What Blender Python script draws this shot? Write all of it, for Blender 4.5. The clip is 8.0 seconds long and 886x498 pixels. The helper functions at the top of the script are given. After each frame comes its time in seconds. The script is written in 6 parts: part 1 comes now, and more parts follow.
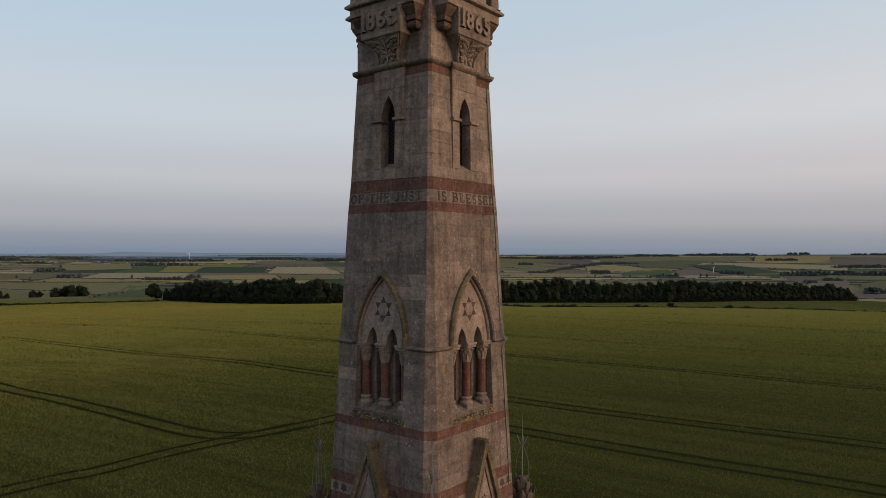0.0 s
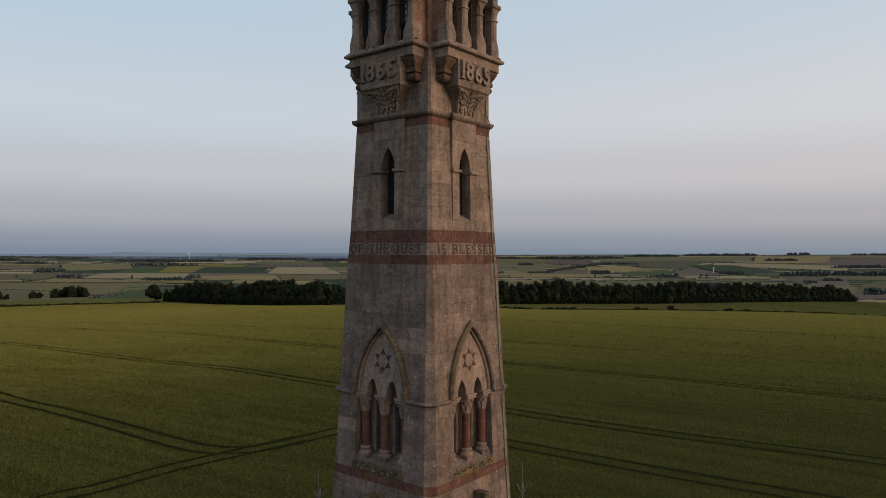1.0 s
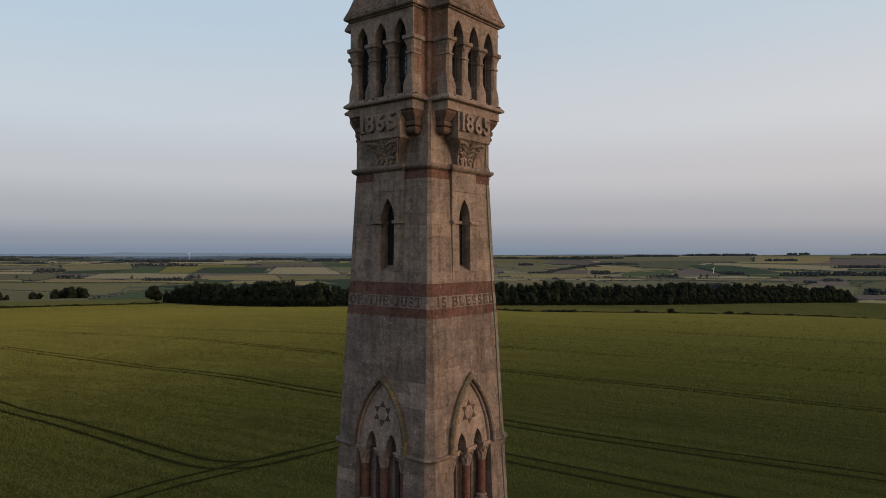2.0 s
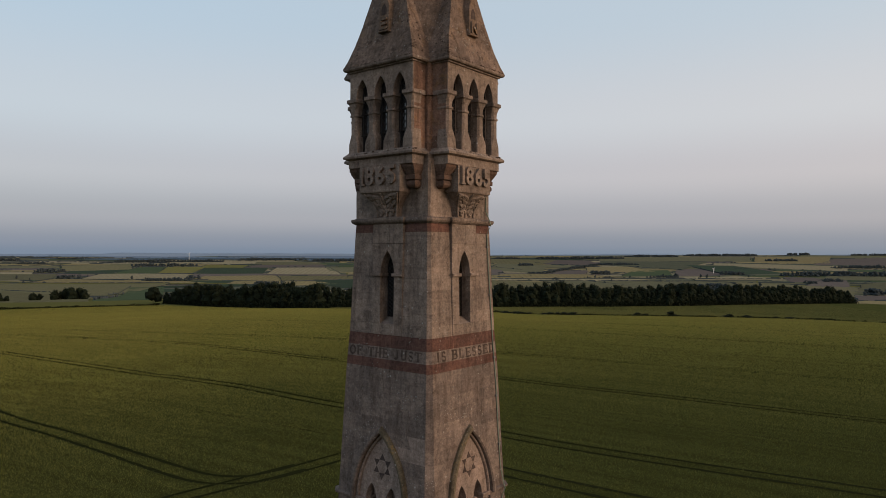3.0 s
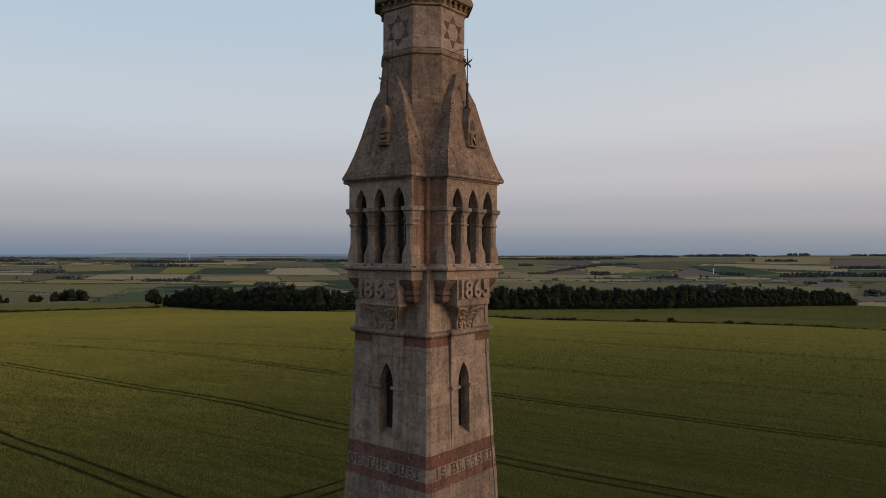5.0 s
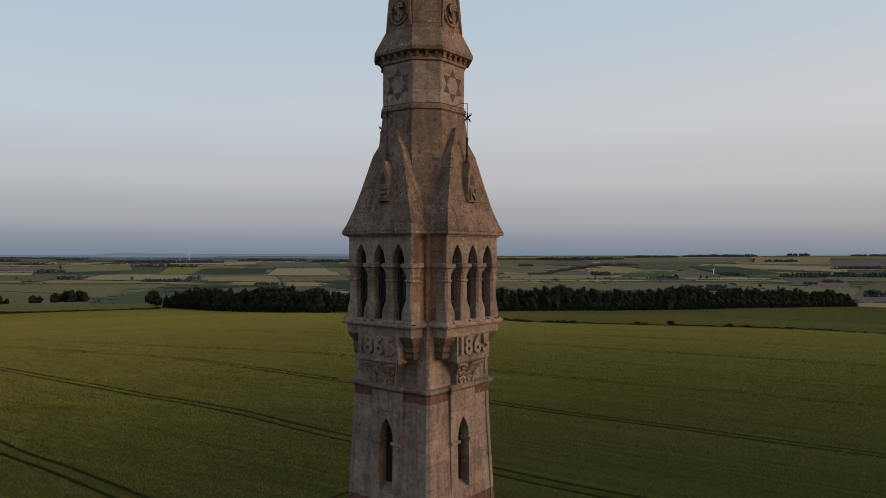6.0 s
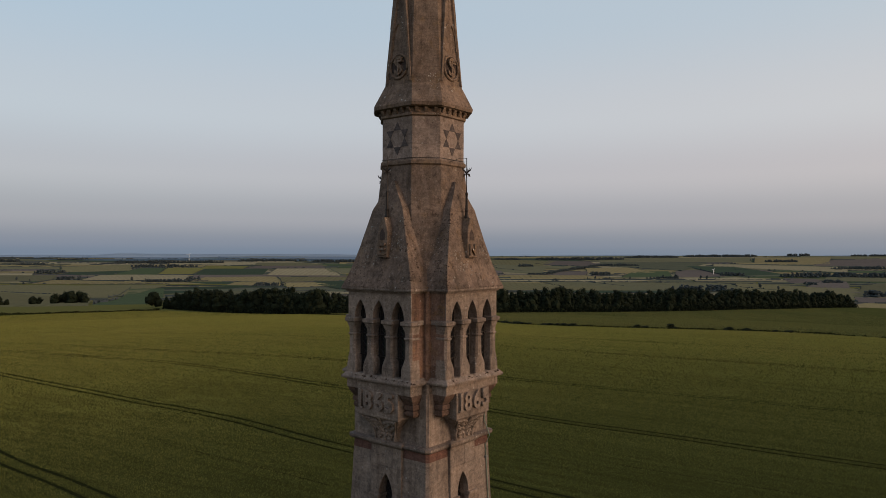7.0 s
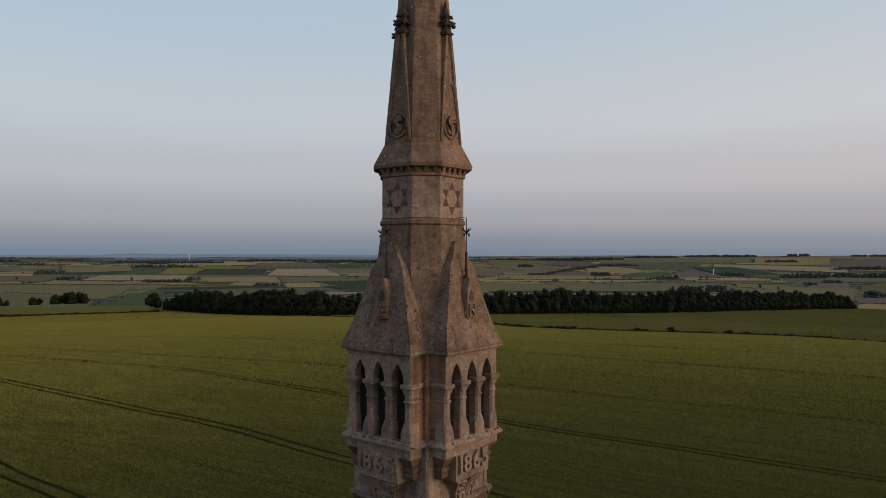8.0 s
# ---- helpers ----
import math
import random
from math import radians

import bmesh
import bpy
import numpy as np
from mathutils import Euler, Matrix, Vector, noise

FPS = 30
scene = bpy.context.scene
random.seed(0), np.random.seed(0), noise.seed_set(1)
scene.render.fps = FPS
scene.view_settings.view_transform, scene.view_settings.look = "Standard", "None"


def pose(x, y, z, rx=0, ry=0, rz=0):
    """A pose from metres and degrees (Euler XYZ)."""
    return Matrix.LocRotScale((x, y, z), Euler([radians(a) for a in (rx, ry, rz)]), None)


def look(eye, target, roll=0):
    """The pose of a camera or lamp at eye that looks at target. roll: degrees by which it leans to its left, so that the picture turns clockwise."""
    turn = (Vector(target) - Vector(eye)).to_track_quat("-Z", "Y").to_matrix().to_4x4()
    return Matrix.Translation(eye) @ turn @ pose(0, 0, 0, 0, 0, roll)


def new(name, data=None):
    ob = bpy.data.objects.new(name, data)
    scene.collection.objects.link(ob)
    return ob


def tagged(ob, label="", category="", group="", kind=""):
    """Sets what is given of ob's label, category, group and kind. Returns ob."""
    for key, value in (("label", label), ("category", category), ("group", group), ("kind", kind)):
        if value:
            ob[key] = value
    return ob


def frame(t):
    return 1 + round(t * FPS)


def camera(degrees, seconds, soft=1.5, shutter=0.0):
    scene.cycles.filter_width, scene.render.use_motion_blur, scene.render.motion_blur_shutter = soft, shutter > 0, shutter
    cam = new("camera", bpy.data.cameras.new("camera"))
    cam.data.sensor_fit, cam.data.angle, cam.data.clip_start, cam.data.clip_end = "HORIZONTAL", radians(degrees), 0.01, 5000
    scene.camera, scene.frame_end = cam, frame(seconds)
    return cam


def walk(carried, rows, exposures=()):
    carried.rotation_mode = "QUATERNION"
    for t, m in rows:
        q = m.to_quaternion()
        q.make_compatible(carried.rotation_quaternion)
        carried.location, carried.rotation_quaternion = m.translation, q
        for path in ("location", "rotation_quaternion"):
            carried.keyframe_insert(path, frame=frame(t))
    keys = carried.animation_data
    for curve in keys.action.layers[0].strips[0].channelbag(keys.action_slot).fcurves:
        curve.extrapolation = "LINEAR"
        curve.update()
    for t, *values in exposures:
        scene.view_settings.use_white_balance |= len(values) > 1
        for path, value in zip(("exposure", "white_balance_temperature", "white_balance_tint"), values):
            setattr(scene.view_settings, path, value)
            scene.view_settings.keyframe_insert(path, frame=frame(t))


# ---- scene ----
cam = camera(65.5, 8.0, 0.65)
TILT, LEAN = 0.282, 0.2
PATH = [
    (0.0, 0.0, 0.0, 17.0), (0.5, 0.0, 0.013, 17.602), (1.0, 0.0, 0.037, 18.211), (1.5, 0.0, 0.07, 18.826),
    (3.0, 0.0, 0.107, 20.662), (3.5, 0.0, 0.12, 21.318), (4.0, 0.0, 0.132, 21.98), (4.5, 0.006, 0.135, 22.63),
    (6.0, 0.012, 0.128, 24.583), (6.5, 0.014, 0.124, 25.2), (7.0, 0.018, 0.124, 25.885), (7.5, 0.02, 0.12, 26.587),
    (8.0, 0.021, 0.121, 27.3),
]
walk(cam, [(t, pose(x, y, z, 90 + TILT, 0, 0) @ pose(0, 0, 0, 0, 0, LEAN)) for t, x, y, z in PATH],
     exposures=[(0.0, 0.0), (3.5, -0.02), (8.0, -0.13)])

# ---- light: dusk, the sun just down behind the camera and to its right ----
SUN_AZ = Vector((0.95, -0.31, 0.0)).normalized()
SUN_ELEV = 7.0


def dusk_world():
    w = bpy.data.worlds.new("dusk_sky")
    w.use_nodes = True
    nt = w.node_tree
    nt.nodes.clear()
    N = nt.nodes.new
    out, bg = N("ShaderNodeOutputWorld"), N("ShaderNodeBackground")
    tc, nrm, sep = N("ShaderNodeTexCoord"), N("ShaderNodeVectorMath"), N("ShaderNodeSeparateXYZ")
    nrm.operation = "NORMALIZE"
    nt.links.new(tc.outputs["Generated"], nrm.inputs[0])
    nt.links.new(nrm.outputs[0], sep.inputs[0])
    ramp = N("ShaderNodeValToRGB")
    ramp.color_ramp.interpolation = "EASE"
    stops = [(0.0, (0.176, 0.242, 0.33)), (0.012, (0.205, 0.264, 0.352)), (0.05, (0.332, 0.353, 0.428)),
             (0.11, (0.480, 0.474, 0.528)), (0.19, (0.55, 0.575, 0.625)), (0.33, (0.475, 0.565, 0.655)), (1.0, (0.24, 0.335, 0.48))]
    els = ramp.color_ramp.elements
    els[0].position, els[0].color = stops[0][0], (*stops[0][1], 1)
    els[1].position, els[1].color = stops[-1][0], (*stops[-1][1], 1)
    for p, c in stops[1:-1]:
        e = els.new(p)
        e.color = (*c, 1)
    nt.links.new(sep.outputs[2], ramp.inputs[0])
    # the afterglow round the sun's bearing
    dot = N("ShaderNodeVectorMath")
    dot.operation = "DOT_PRODUCT"
    dot.inputs[1].default_value = SUN_AZ
    nt.links.new(nrm.outputs[0], dot.inputs[0])
    glow = N("ShaderNodeMapRange")
    glow.interpolation_type = "SMOOTHSTEP"
    glow.inputs[1].default_value, glow.inputs[2].default_value = 0.28, 1.0
    glow.inputs[3].default_value, glow.inputs[4].default_value = 0.0, 1.0
    nt.links.new(dot.outputs["Value"], glow.inputs[0])
    warm = N("ShaderNodeMixRGB")
    warm.blend_type = "MULTIPLY"
    warm.inputs[2].default_value = (3.7, 2.35, 1.35, 1)
    nt.links.new(glow.outputs[0], warm.inputs[0])
    nt.links.new(ramp.outputs[0], warm.inputs[1])
    # a little warmer towards the sun's side of the sky, cooler away from it
    side = N("ShaderNodeMapRange")
    side.inputs[1].default_value, side.inputs[2].default_value = -0.8, 0.25
    nt.links.new(dot.outputs["Value"], side.inputs[0])
    cast = N("ShaderNodeMixRGB")
    cast.inputs[1].default_value, cast.inputs[2].default_value = (0.895, 0.95, 0.995, 1), (1.07, 1.02, 0.985, 1)
    nt.links.new(side.outputs[0], cast.inputs[0])
    toned = N("ShaderNodeMixRGB")
    toned.blend_type = "MULTIPLY"
    toned.inputs[0].default_value = 1.0
    nt.links.new(warm.outputs[0], toned.inputs[1])
    nt.links.new(cast.outputs[0], toned.inputs[2])
    sky = N("ShaderNodeTexSky")
    sky.sky_type, sky.sun_disc = "NISHITA", False
    sky.sun_elevation, sky.sun_rotation = radians(3.0), math.atan2(SUN_AZ.x, SUN_AZ.y)
    sky.altitude = 150
    add = N("ShaderNodeMixRGB")
    add.blend_type = "ADD"
    add.inputs[0].default_value = 0.04
    nt.links.new(toned.outputs[0], add.inputs[1])
    nt.links.new(sky.outputs[0], add.inputs[2])
    nt.links.new(add.outputs[0], bg.inputs[0])
    bg.inputs[1].default_value = 1.0
    nt.links.new(bg.outputs[0], out.inputs[0])
    scene.world = w


dusk_world()
sun = new("sun", bpy.data.lights.new("sun", "SUN"))
sun.data.energy, sun.data.angle, sun.data.color = 1.55, radians(25), (1.0, 0.76, 0.60)
sun.matrix_world = look(SUN_AZ * 50 + Vector((0, 0, 50 * math.tan(radians(SUN_ELEV)))), (0, 0, 0))


# ---- materials ----
def graph(name, rough=0.9, metal=0.0, gloss=0.25):
    m = bpy.data.materials.new(name)
    m.use_nodes = True
    nt = m.node_tree
    b = nt.nodes["Principled BSDF"]
    b.inputs["Roughness"].default_value, b.inputs["Metallic"].default_value = rough, metal
    b.inputs["Specular IOR Level"].default_value = gloss
    return m, nt, b


def noise_tex(nt, vec, scale, detail=4.0, rough=0.55, dist=0.0):
    n = nt.nodes.new("ShaderNodeTexNoise")
    n.inputs["Scale"].default_value, n.inputs["Detail"].default_value = scale, detail
    n.inputs["Roughness"].default_value, n.inputs["Distortion"].default_value = rough, dist
    nt.links.new(vec, n.inputs["Vector"])
    return n.outputs["Fac"]


def ranged(nt, value, a, b, c=0.0, d=1.0):
    r = nt.nodes.new("ShaderNodeMapRange")
    for i, v in enumerate((a, b, c, d)):
        r.inputs[i + 1].default_value = v
    nt.links.new(value, r.inputs[0])
    return r.outputs[0]


def mixed(nt, fac, a, b, mode="MIX"):
    x = nt.nodes.new("ShaderNodeMixRGB")
    x.blend_type = mode
    for i, v in enumerate((fac, a, b)):
        if isinstance(v, (int, float)):
            x.inputs[i].default_value = v
        elif isinstance(v, tuple):
            x.inputs[i].default_value = (*v, 1)
        else:
            nt.links.new(v, x.inputs[i])
    return x.outputs[0]


def product(nt, a, b):
    x = nt.nodes.new("ShaderNodeMath")
    x.operation = "MULTIPLY"
    for i, v in enumerate((a, b)):
        if isinstance(v, (int, float)):
            x.inputs[i].default_value = v
        else:
            nt.links.new(v, x.inputs[i])
    return x.outputs[0]


def place(nt, stretch=(1, 1, 1)):
    g = nt.nodes.new("ShaderNodeNewGeometry")
    m = nt.nodes.new("ShaderNodeMapping")
    m.inputs["Scale"].default_value = stretch
    nt.links.new(g.outputs["Position"], m.inputs["Vector"])
    return m.outputs[0]


def bumped(nt, b, height, strength=0.4, distance=0.02):
    n = nt.nodes.new("ShaderNodeBump")
    n.inputs["Strength"].default_value, n.inputs["Distance"].default_value = strength, distance
    nt.links.new(height, n.inputs["Height"])
    nt.links.new(n.outputs[0], b.inputs["Normal"])


def stone_material(name, a, b, spread=0.22, lichen=0.5, orange=0.0, streak=0.4, moss=0.0):
    """Weathered ashlar: two tones, rain streaks, pale lichen spots, ochre patches, fine grain."""
    m, nt, bsdf = graph(name, 0.95, 0.0, 0.1)
    p = place(nt)
    col = mixed(nt, ranged(nt, noise_tex(nt, p, 1.7, 6, 0.65), 0.35, 0.66), a, b)
    info = nt.nodes.new("ShaderNodeObjectInfo")
    col = mixed(nt, 1.0, col, mixed(nt, info.outputs["Random"], (1 - spread,) * 3, (1 + spread, 1 + spread, 1 + spread * 0.9)), "MULTIPLY")
    runs = noise_tex(nt, place(nt, (5.5, 5.5, 0.55)), 1.0, 6, 0.65)
    col = mixed(nt, product(nt, ranged(nt, runs, 0.46, 0.68), streak), col, (0.40, 0.37, 0.35), "MULTIPLY")
    pale = noise_tex(nt, place(nt, (9.0, 9.0, 0.9)), 1.0, 5, 0.7)
    col = mixed(nt, product(nt, ranged(nt, pale, 0.54, 0.72), streak * 0.55), col, (1.5, 1.5, 1.45), "MULTIPLY")
    grain = noise_tex(nt, p, 34, 8, 0.8)
    col = mixed(nt, 1.0, col, mixed(nt, ranged(nt, grain, 0.25, 0.75), (0.52, 0.52, 0.52), (1.43, 1.43, 1.43)), "MULTIPLY")
    patch = noise_tex(nt, p, 11, 9, 0.82)
    col = mixed(nt, 1.0, col, mixed(nt, ranged(nt, patch, 0.28, 0.72), (0.55, 0.54, 0.53), (1.43, 1.43, 1.43)), "MULTIPLY")
    bed = noise_tex(nt, place(nt, (2.4, 2.4, 17.0)), 1.0, 6, 0.7)
    col = mixed(nt, product(nt, ranged(nt, bed, 0.45, 0.7), 0.4), col, (0.5, 0.48, 0.46), "MULTIPLY")
    blot = noise_tex(nt, p, 5.0, 7, 0.75)
    col = mixed(nt, product(nt, ranged(nt, blot, 0.50, 0.66), 0.55), col, (0.42, 0.40, 0.38), "MULTIPLY")
    wear = noise_tex(nt, p, 2.6, 8, 0.75)
    col = mixed(nt, product(nt, ranged(nt, wear, 0.55, 0.68), 0.55), col, (1.5, 1.45, 1.4), "MULTIPLY")
    pits = noise_tex(nt, p, 19, 4, 0.6)
    col = mixed(nt, product(nt, ranged(nt, pits, 0.64, 0.70), 0.7), col, (0.30, 0.28, 0.27), "MULTIPLY")
    if lichen:
        v = nt.nodes.new("ShaderNodeTexVoronoi")
        v.inputs["Scale"].default_value = 5.2
        nt.links.new(p, v.inputs["Vector"])
        spots = product(nt, ranged(nt, v.outputs["Distance"], 0.13, 0.08), ranged(nt, noise_tex(nt, p, 1.3, 3), 0.47, 0.54))
        col = mixed(nt, product(nt, spots, lichen), col, (0.46, 0.45, 0.42))
        f = nt.nodes.new("ShaderNodeTexVoronoi")
        f.inputs["Scale"].default_value = 15.0
        nt.links.new(p, f.inputs["Vector"])
        specks = product(nt, ranged(nt, f.outputs["Distance"], 0.20, 0.12), ranged(nt, noise_tex(nt, p, 0.9, 4, 0.6), 0.53, 0.60))
        col = mixed(nt, product(nt, specks, lichen), col, (0.42, 0.41, 0.385))
    if moss:
        dark = product(nt, ranged(nt, noise_tex(nt, p, 4.6, 7, 0.78), 0.55, 0.62), moss)
        col = mixed(nt, dark, col, (0.045, 0.032, 0.025))
    if orange:
        och = product(nt, ranged(nt, noise_tex(nt, p, 3.1, 5, 0.7), 0.55, 0.66), orange)
        col = mixed(nt, och, col, (0.36, 0.20, 0.045))
    nt.links.new(col, bsdf.inputs["Base Color"])
    bumped(nt, bsdf, mixed(nt, 0.45, grain, blot), 0.8, 0.02)
    return m


def plain_material(name, a, b, scale=8.0, rough=0.7, metal=0.0, bump=0.2, gloss=0.25):
    m, nt, bsdf = graph(name, rough, metal, gloss)
    p = place(nt)
    n = noise_tex(nt, p, scale, 5, 0.6)
    nt.links.new(mixed(nt, n, a, b), bsdf.inputs["Base Color"])
    bumped(nt, bsdf, noise_tex(nt, p, scale * 6, 3), bump, 0.01)
    return m


STONE = stone_material("buff_limestone", (0.216, 0.168, 0.144), (0.134, 0.109, 0.097), spread=0.14, lichen=0.55, streak=0.55)
STONE_PALE = stone_material("pale_limestone", (0.300, 0.230, 0.195), (0.205, 0.162, 0.140), spread=0.08, lichen=0.3, streak=0.45)
STONE_UP = stone_material("clean_limestone", (0.272, 0.212, 0.176), (0.170, 0.137, 0.118), spread=0.13, lichen=0.45, streak=0.55)
STONE_WARM = stone_material("warm_roof_stone", (0.235, 0.168, 0.128), (0.142, 0.106, 0.084), spread=0.10, lichen=0.8, orange=0.12, streak=0.6)
STONE_ROOF = stone_material("mossy_roof_stone", (0.228, 0.165, 0.130), (0.130, 0.099, 0.082), spread=0.08, lichen=0.45, orange=0.08, streak=0.5, moss=0.7)
STONE_MOSS = stone_material("lichened_stone", (0.155, 0.125, 0.085), (0.10, 0.082, 0.058), lichen=0.8, orange=0.55)
MORTAR = stone_material("mortar", (0.20, 0.152, 0.124), (0.14, 0.11, 0.092), lichen=0.0)
STONE_DARK = stone_material("sooty_carved_stone", (0.15, 0.115, 0.092), (0.085, 0.067, 0.056), lichen=0.3, streak=0.6)
LETTER = stone_material("letter_stone", (0.10, 0.075, 0.064), (0.075, 0.058, 0.05), lichen=0.3, streak=0.4)
RED = stone_material("red_sandstone", (0.148, 0.078, 0.062), (0.098, 0.058, 0.049), spread=0.1, lichen=0.25, streak=0.5)
RED_SHAFT = stone_material("polished_red_stone", (0.165, 0.082, 0.065), (0.115, 0.060, 0.049), spread=0.05, lichen=0.0, streak=0.2)
LEAF_STONE = stone_material("blackened_carved_stone", (0.095, 0.072, 0.058), (0.05, 0.039, 0.033), lichen=0.2, streak=0.6)
# dark star inlays, and flat plates standing in for shaded recesses
INLAY_AND_SHADE = stone_material("dark_inlay_and_recess_shade", (0.082, 0.062, 0.055), (0.065, 0.05, 0.046), lichen=0.0, streak=0.2)
INLAY_BLUE = stone_material("slate_inlay_stone", (0.098, 0.082, 0.080), (0.08, 0.066, 0.066), lichen=0.0, streak=0.2)
IRON = plain_material("black_iron", (0.025, 0.023, 0.022), (0.05, 0.038, 0.032), 20, 0.6, 0.6)
LEAD = plain_material("weathered_grey_metal", (0.10, 0.10, 0.105), (0.18, 0.18, 0.185), 25, 0.6, 0.2)
COPPER = plain_material("verdigris_copper", (0.13, 0.175, 0.135), (0.22, 0.25, 0.205), 14, 0.75, 0.0)
GLASS = graph("dark_leaded_glass", 0.16, 0.0, 0.9)[0]
GLASS.node_tree.nodes["Principled BSDF"].inputs["Base Color"].default_value = (0.015, 0.017, 0.02, 1)


# ---- mesh helpers ----
def part(name, bm, material, parent=None, label=""):
    me = bpy.data.meshes.new(name)
    bmesh.ops.recalc_face_normals(bm, faces=bm.faces)
    bm.to_mesh(me)
    bm.free()
    me.materials.append(material)
    ob = new(name, me)
    if parent is not None:
        ob.parent = parent
    return tagged(ob, label)


def thing(name, x, y, z, turn, label, category, group="", kind=""):
    ob = new(name)
    ob.matrix_basis = pose(x, y, z, 0, 0, turn)
    return tagged(ob, label, category, group, kind)


def on_face(k, u, a, z):
    """A point of the tower: face k, u along it, a out from the axis, z up."""
    c, s = ((1, 0), (0, 1), (-1, 0), (0, -1))[k % 4]
    return Vector((c * u + s * a, s * u - c * a, z))


def loft(bm, rings, close=True, caps=True):
    vs = [[bm.verts.new(p) for p in r] for r in rings]
    n = len(rings[0])
    for lo, hi in zip(vs, vs[1:]):
        for i in range(n if close else n - 1):
            j = (i + 1) % n
            bm.faces.new((lo[i], lo[j], hi[j], hi[i]))
    if caps:
        bm.faces.new(list(reversed(vs[0])))
        bm.faces.new(vs[-1])
    return bm


def slab(bm, k, poly, back, front, inset=0.0):
    """A plate on face k: outline of (u, z), from depth back to front (numbers or functions of z), its front edges drawn in by inset."""
    fn = lambda d, z: d(z) if callable(d) else d
    cu, cz = sum(p[0] for p in poly) / len(poly), sum(p[1] for p in poly) / len(poly)

    def drawn(u, z):
        du, dz = cu - u, cz - z
        return (u + math.copysign(min(inset, abs(du)), du), z + math.copysign(min(inset, abs(dz)), dz))

    lo = [on_face(k, u, fn(back, z), z) for u, z in poly]
    if inset:
        mid = [on_face(k, u, fn(front, z) - inset, z) for u, z in poly]
        top = [on_face(k, *(lambda q: (q[0], fn(front, q[1]), q[1]))(drawn(u, z))) for u, z in poly]
        return loft(bm, [lo, mid, top])
    return loft(bm, [lo, [on_face(k, u, fn(front, z), z) for u, z in poly]])


def box(bm, k, u0, u1, a0, a1, z0, z1, inset=0.0):
    return slab(bm, k, [(u0, z0), (u1, z0), (u1, z1), (u0, z1)], a0, a1, inset)


def arch(w, z0, h, n=12):
    """Outline of a pointed arch, half width w, springing at z0, rise h, from left foot over the apex to the right foot."""
    r = (w * w + h * h) / (2 * w)
    top = math.asin(min(1, h / r))
    right = [(w - r + r * math.cos(top * i / n), z0 + r * math.sin(top * i / n)) for i in range(n + 1)]
    return [(-u, z) for u, z in right] + [(u, z) for u, z in reversed(right[:-1])]


def arch_half(w, z0, h, z):
    """Half width of that arch at height z."""
    if z <= z0:
        return w
    if z >= z0 + h:
        return 0.0
    r = (w * w + h * h) / (2 * w)
    return max(0.0, w - r + math.sqrt(max(0.0, r * r - (z - z0) ** 2)))


def band_strip(bm, k, inner, outer, back, front):
    """A moulding between two outlines with as many points: front, sides and ends."""
    fn = lambda d, z: d(z) if callable(d) else d
    rows = []
    for (ui, zi), (uo, zo) in zip(inner, outer):
        um, zm = (ui + uo) / 2, (zi + zo) / 2
        f, b = fn(front, zm), fn(back, zm)
        rows.append([on_face(k, ui, b, zi), on_face(k, ui, f - 0.03, zi), on_face(k, ui * 0.75 + uo * 0.25, f, zi * 0.75 + zo * 0.25),
                     on_face(k, ui * 0.3 + uo * 0.7, f, zi * 0.3 + zo * 0.7), on_face(k, uo, f - 0.05, zo), on_face(k, uo, b, zo)])
    return loft(bm, rows, close=True, caps=True)


def turned(bm, centre, profile, n=14, squash=None):
    """A turned piece round a vertical axis: profile of (radius, z)."""
    c = Vector(centre)
    rings = [[c + Vector((r * math.cos(2 * math.pi * i / n), r * math.sin(2 * math.pi * i / n), z)) for i in range(n)] for r, z in profile]
    return loft(bm, rings)


def tube(bm, points, radius, n=6):
    pts = [Vector(p) for p in points]
    rings = []
    for i, p in enumerate(pts):
        d = (pts[min(i + 1, len(pts) - 1)] - pts[max(i - 1, 0)]).normalized()
        s = d.cross(Vector((0.3, 0.2, 1) if abs(d.z) < 0.9 else (1, 0.1, 0))).normalized()
        t = d.cross(s)
        r = radius[i] if isinstance(radius, (list, tuple)) else radius
        rings.append([p + r * (math.cos(2 * math.pi * j / n) * s + math.sin(2 * math.pi * j / n) * t) for j in range(n)])
    return loft(bm, rings)


def lettering(body, size, extrude, bold=0.0, squeeze=1.0):
    """Text as a mesh, standing in x and z, its front towards -y, centred on its origin."""
    cu = bpy.data.curves.new("lettering", "FONT")
    cu.body, cu.size, cu.extrude, cu.offset = body, size, extrude, bold
    cu.align_x, cu.align_y = "CENTER", "CENTER"
    cu.resolution_u = 3
    ob = bpy.data.objects.new("lettering", cu)
    scene.collection.objects.link(ob)
    me = bpy.data.meshes.new_from_object(ob.evaluated_get(bpy.context.evaluated_depsgraph_get()))
    bpy.data.objects.remove(ob)
    me.transform(Matrix.Diagonal((squeeze, 1, 1, 1)))
    me.transform(pose(0, 0, 0, 90, 0, 0))
    return me


def laid(me, k, u, a, z, lean=0.0):
    """A copy of an upright mesh as a bmesh, set on face k."""
    bm = bmesh.new()
    bm.from_mesh(me)
    o, q = on_face(k, u, a, z), Matrix.Rotation(radians(90 * k), 4, "Z")
    bm.transform(Matrix.Translation(o) @ q @ pose(0, 0, 0, lean, 0, 0))
    return bm


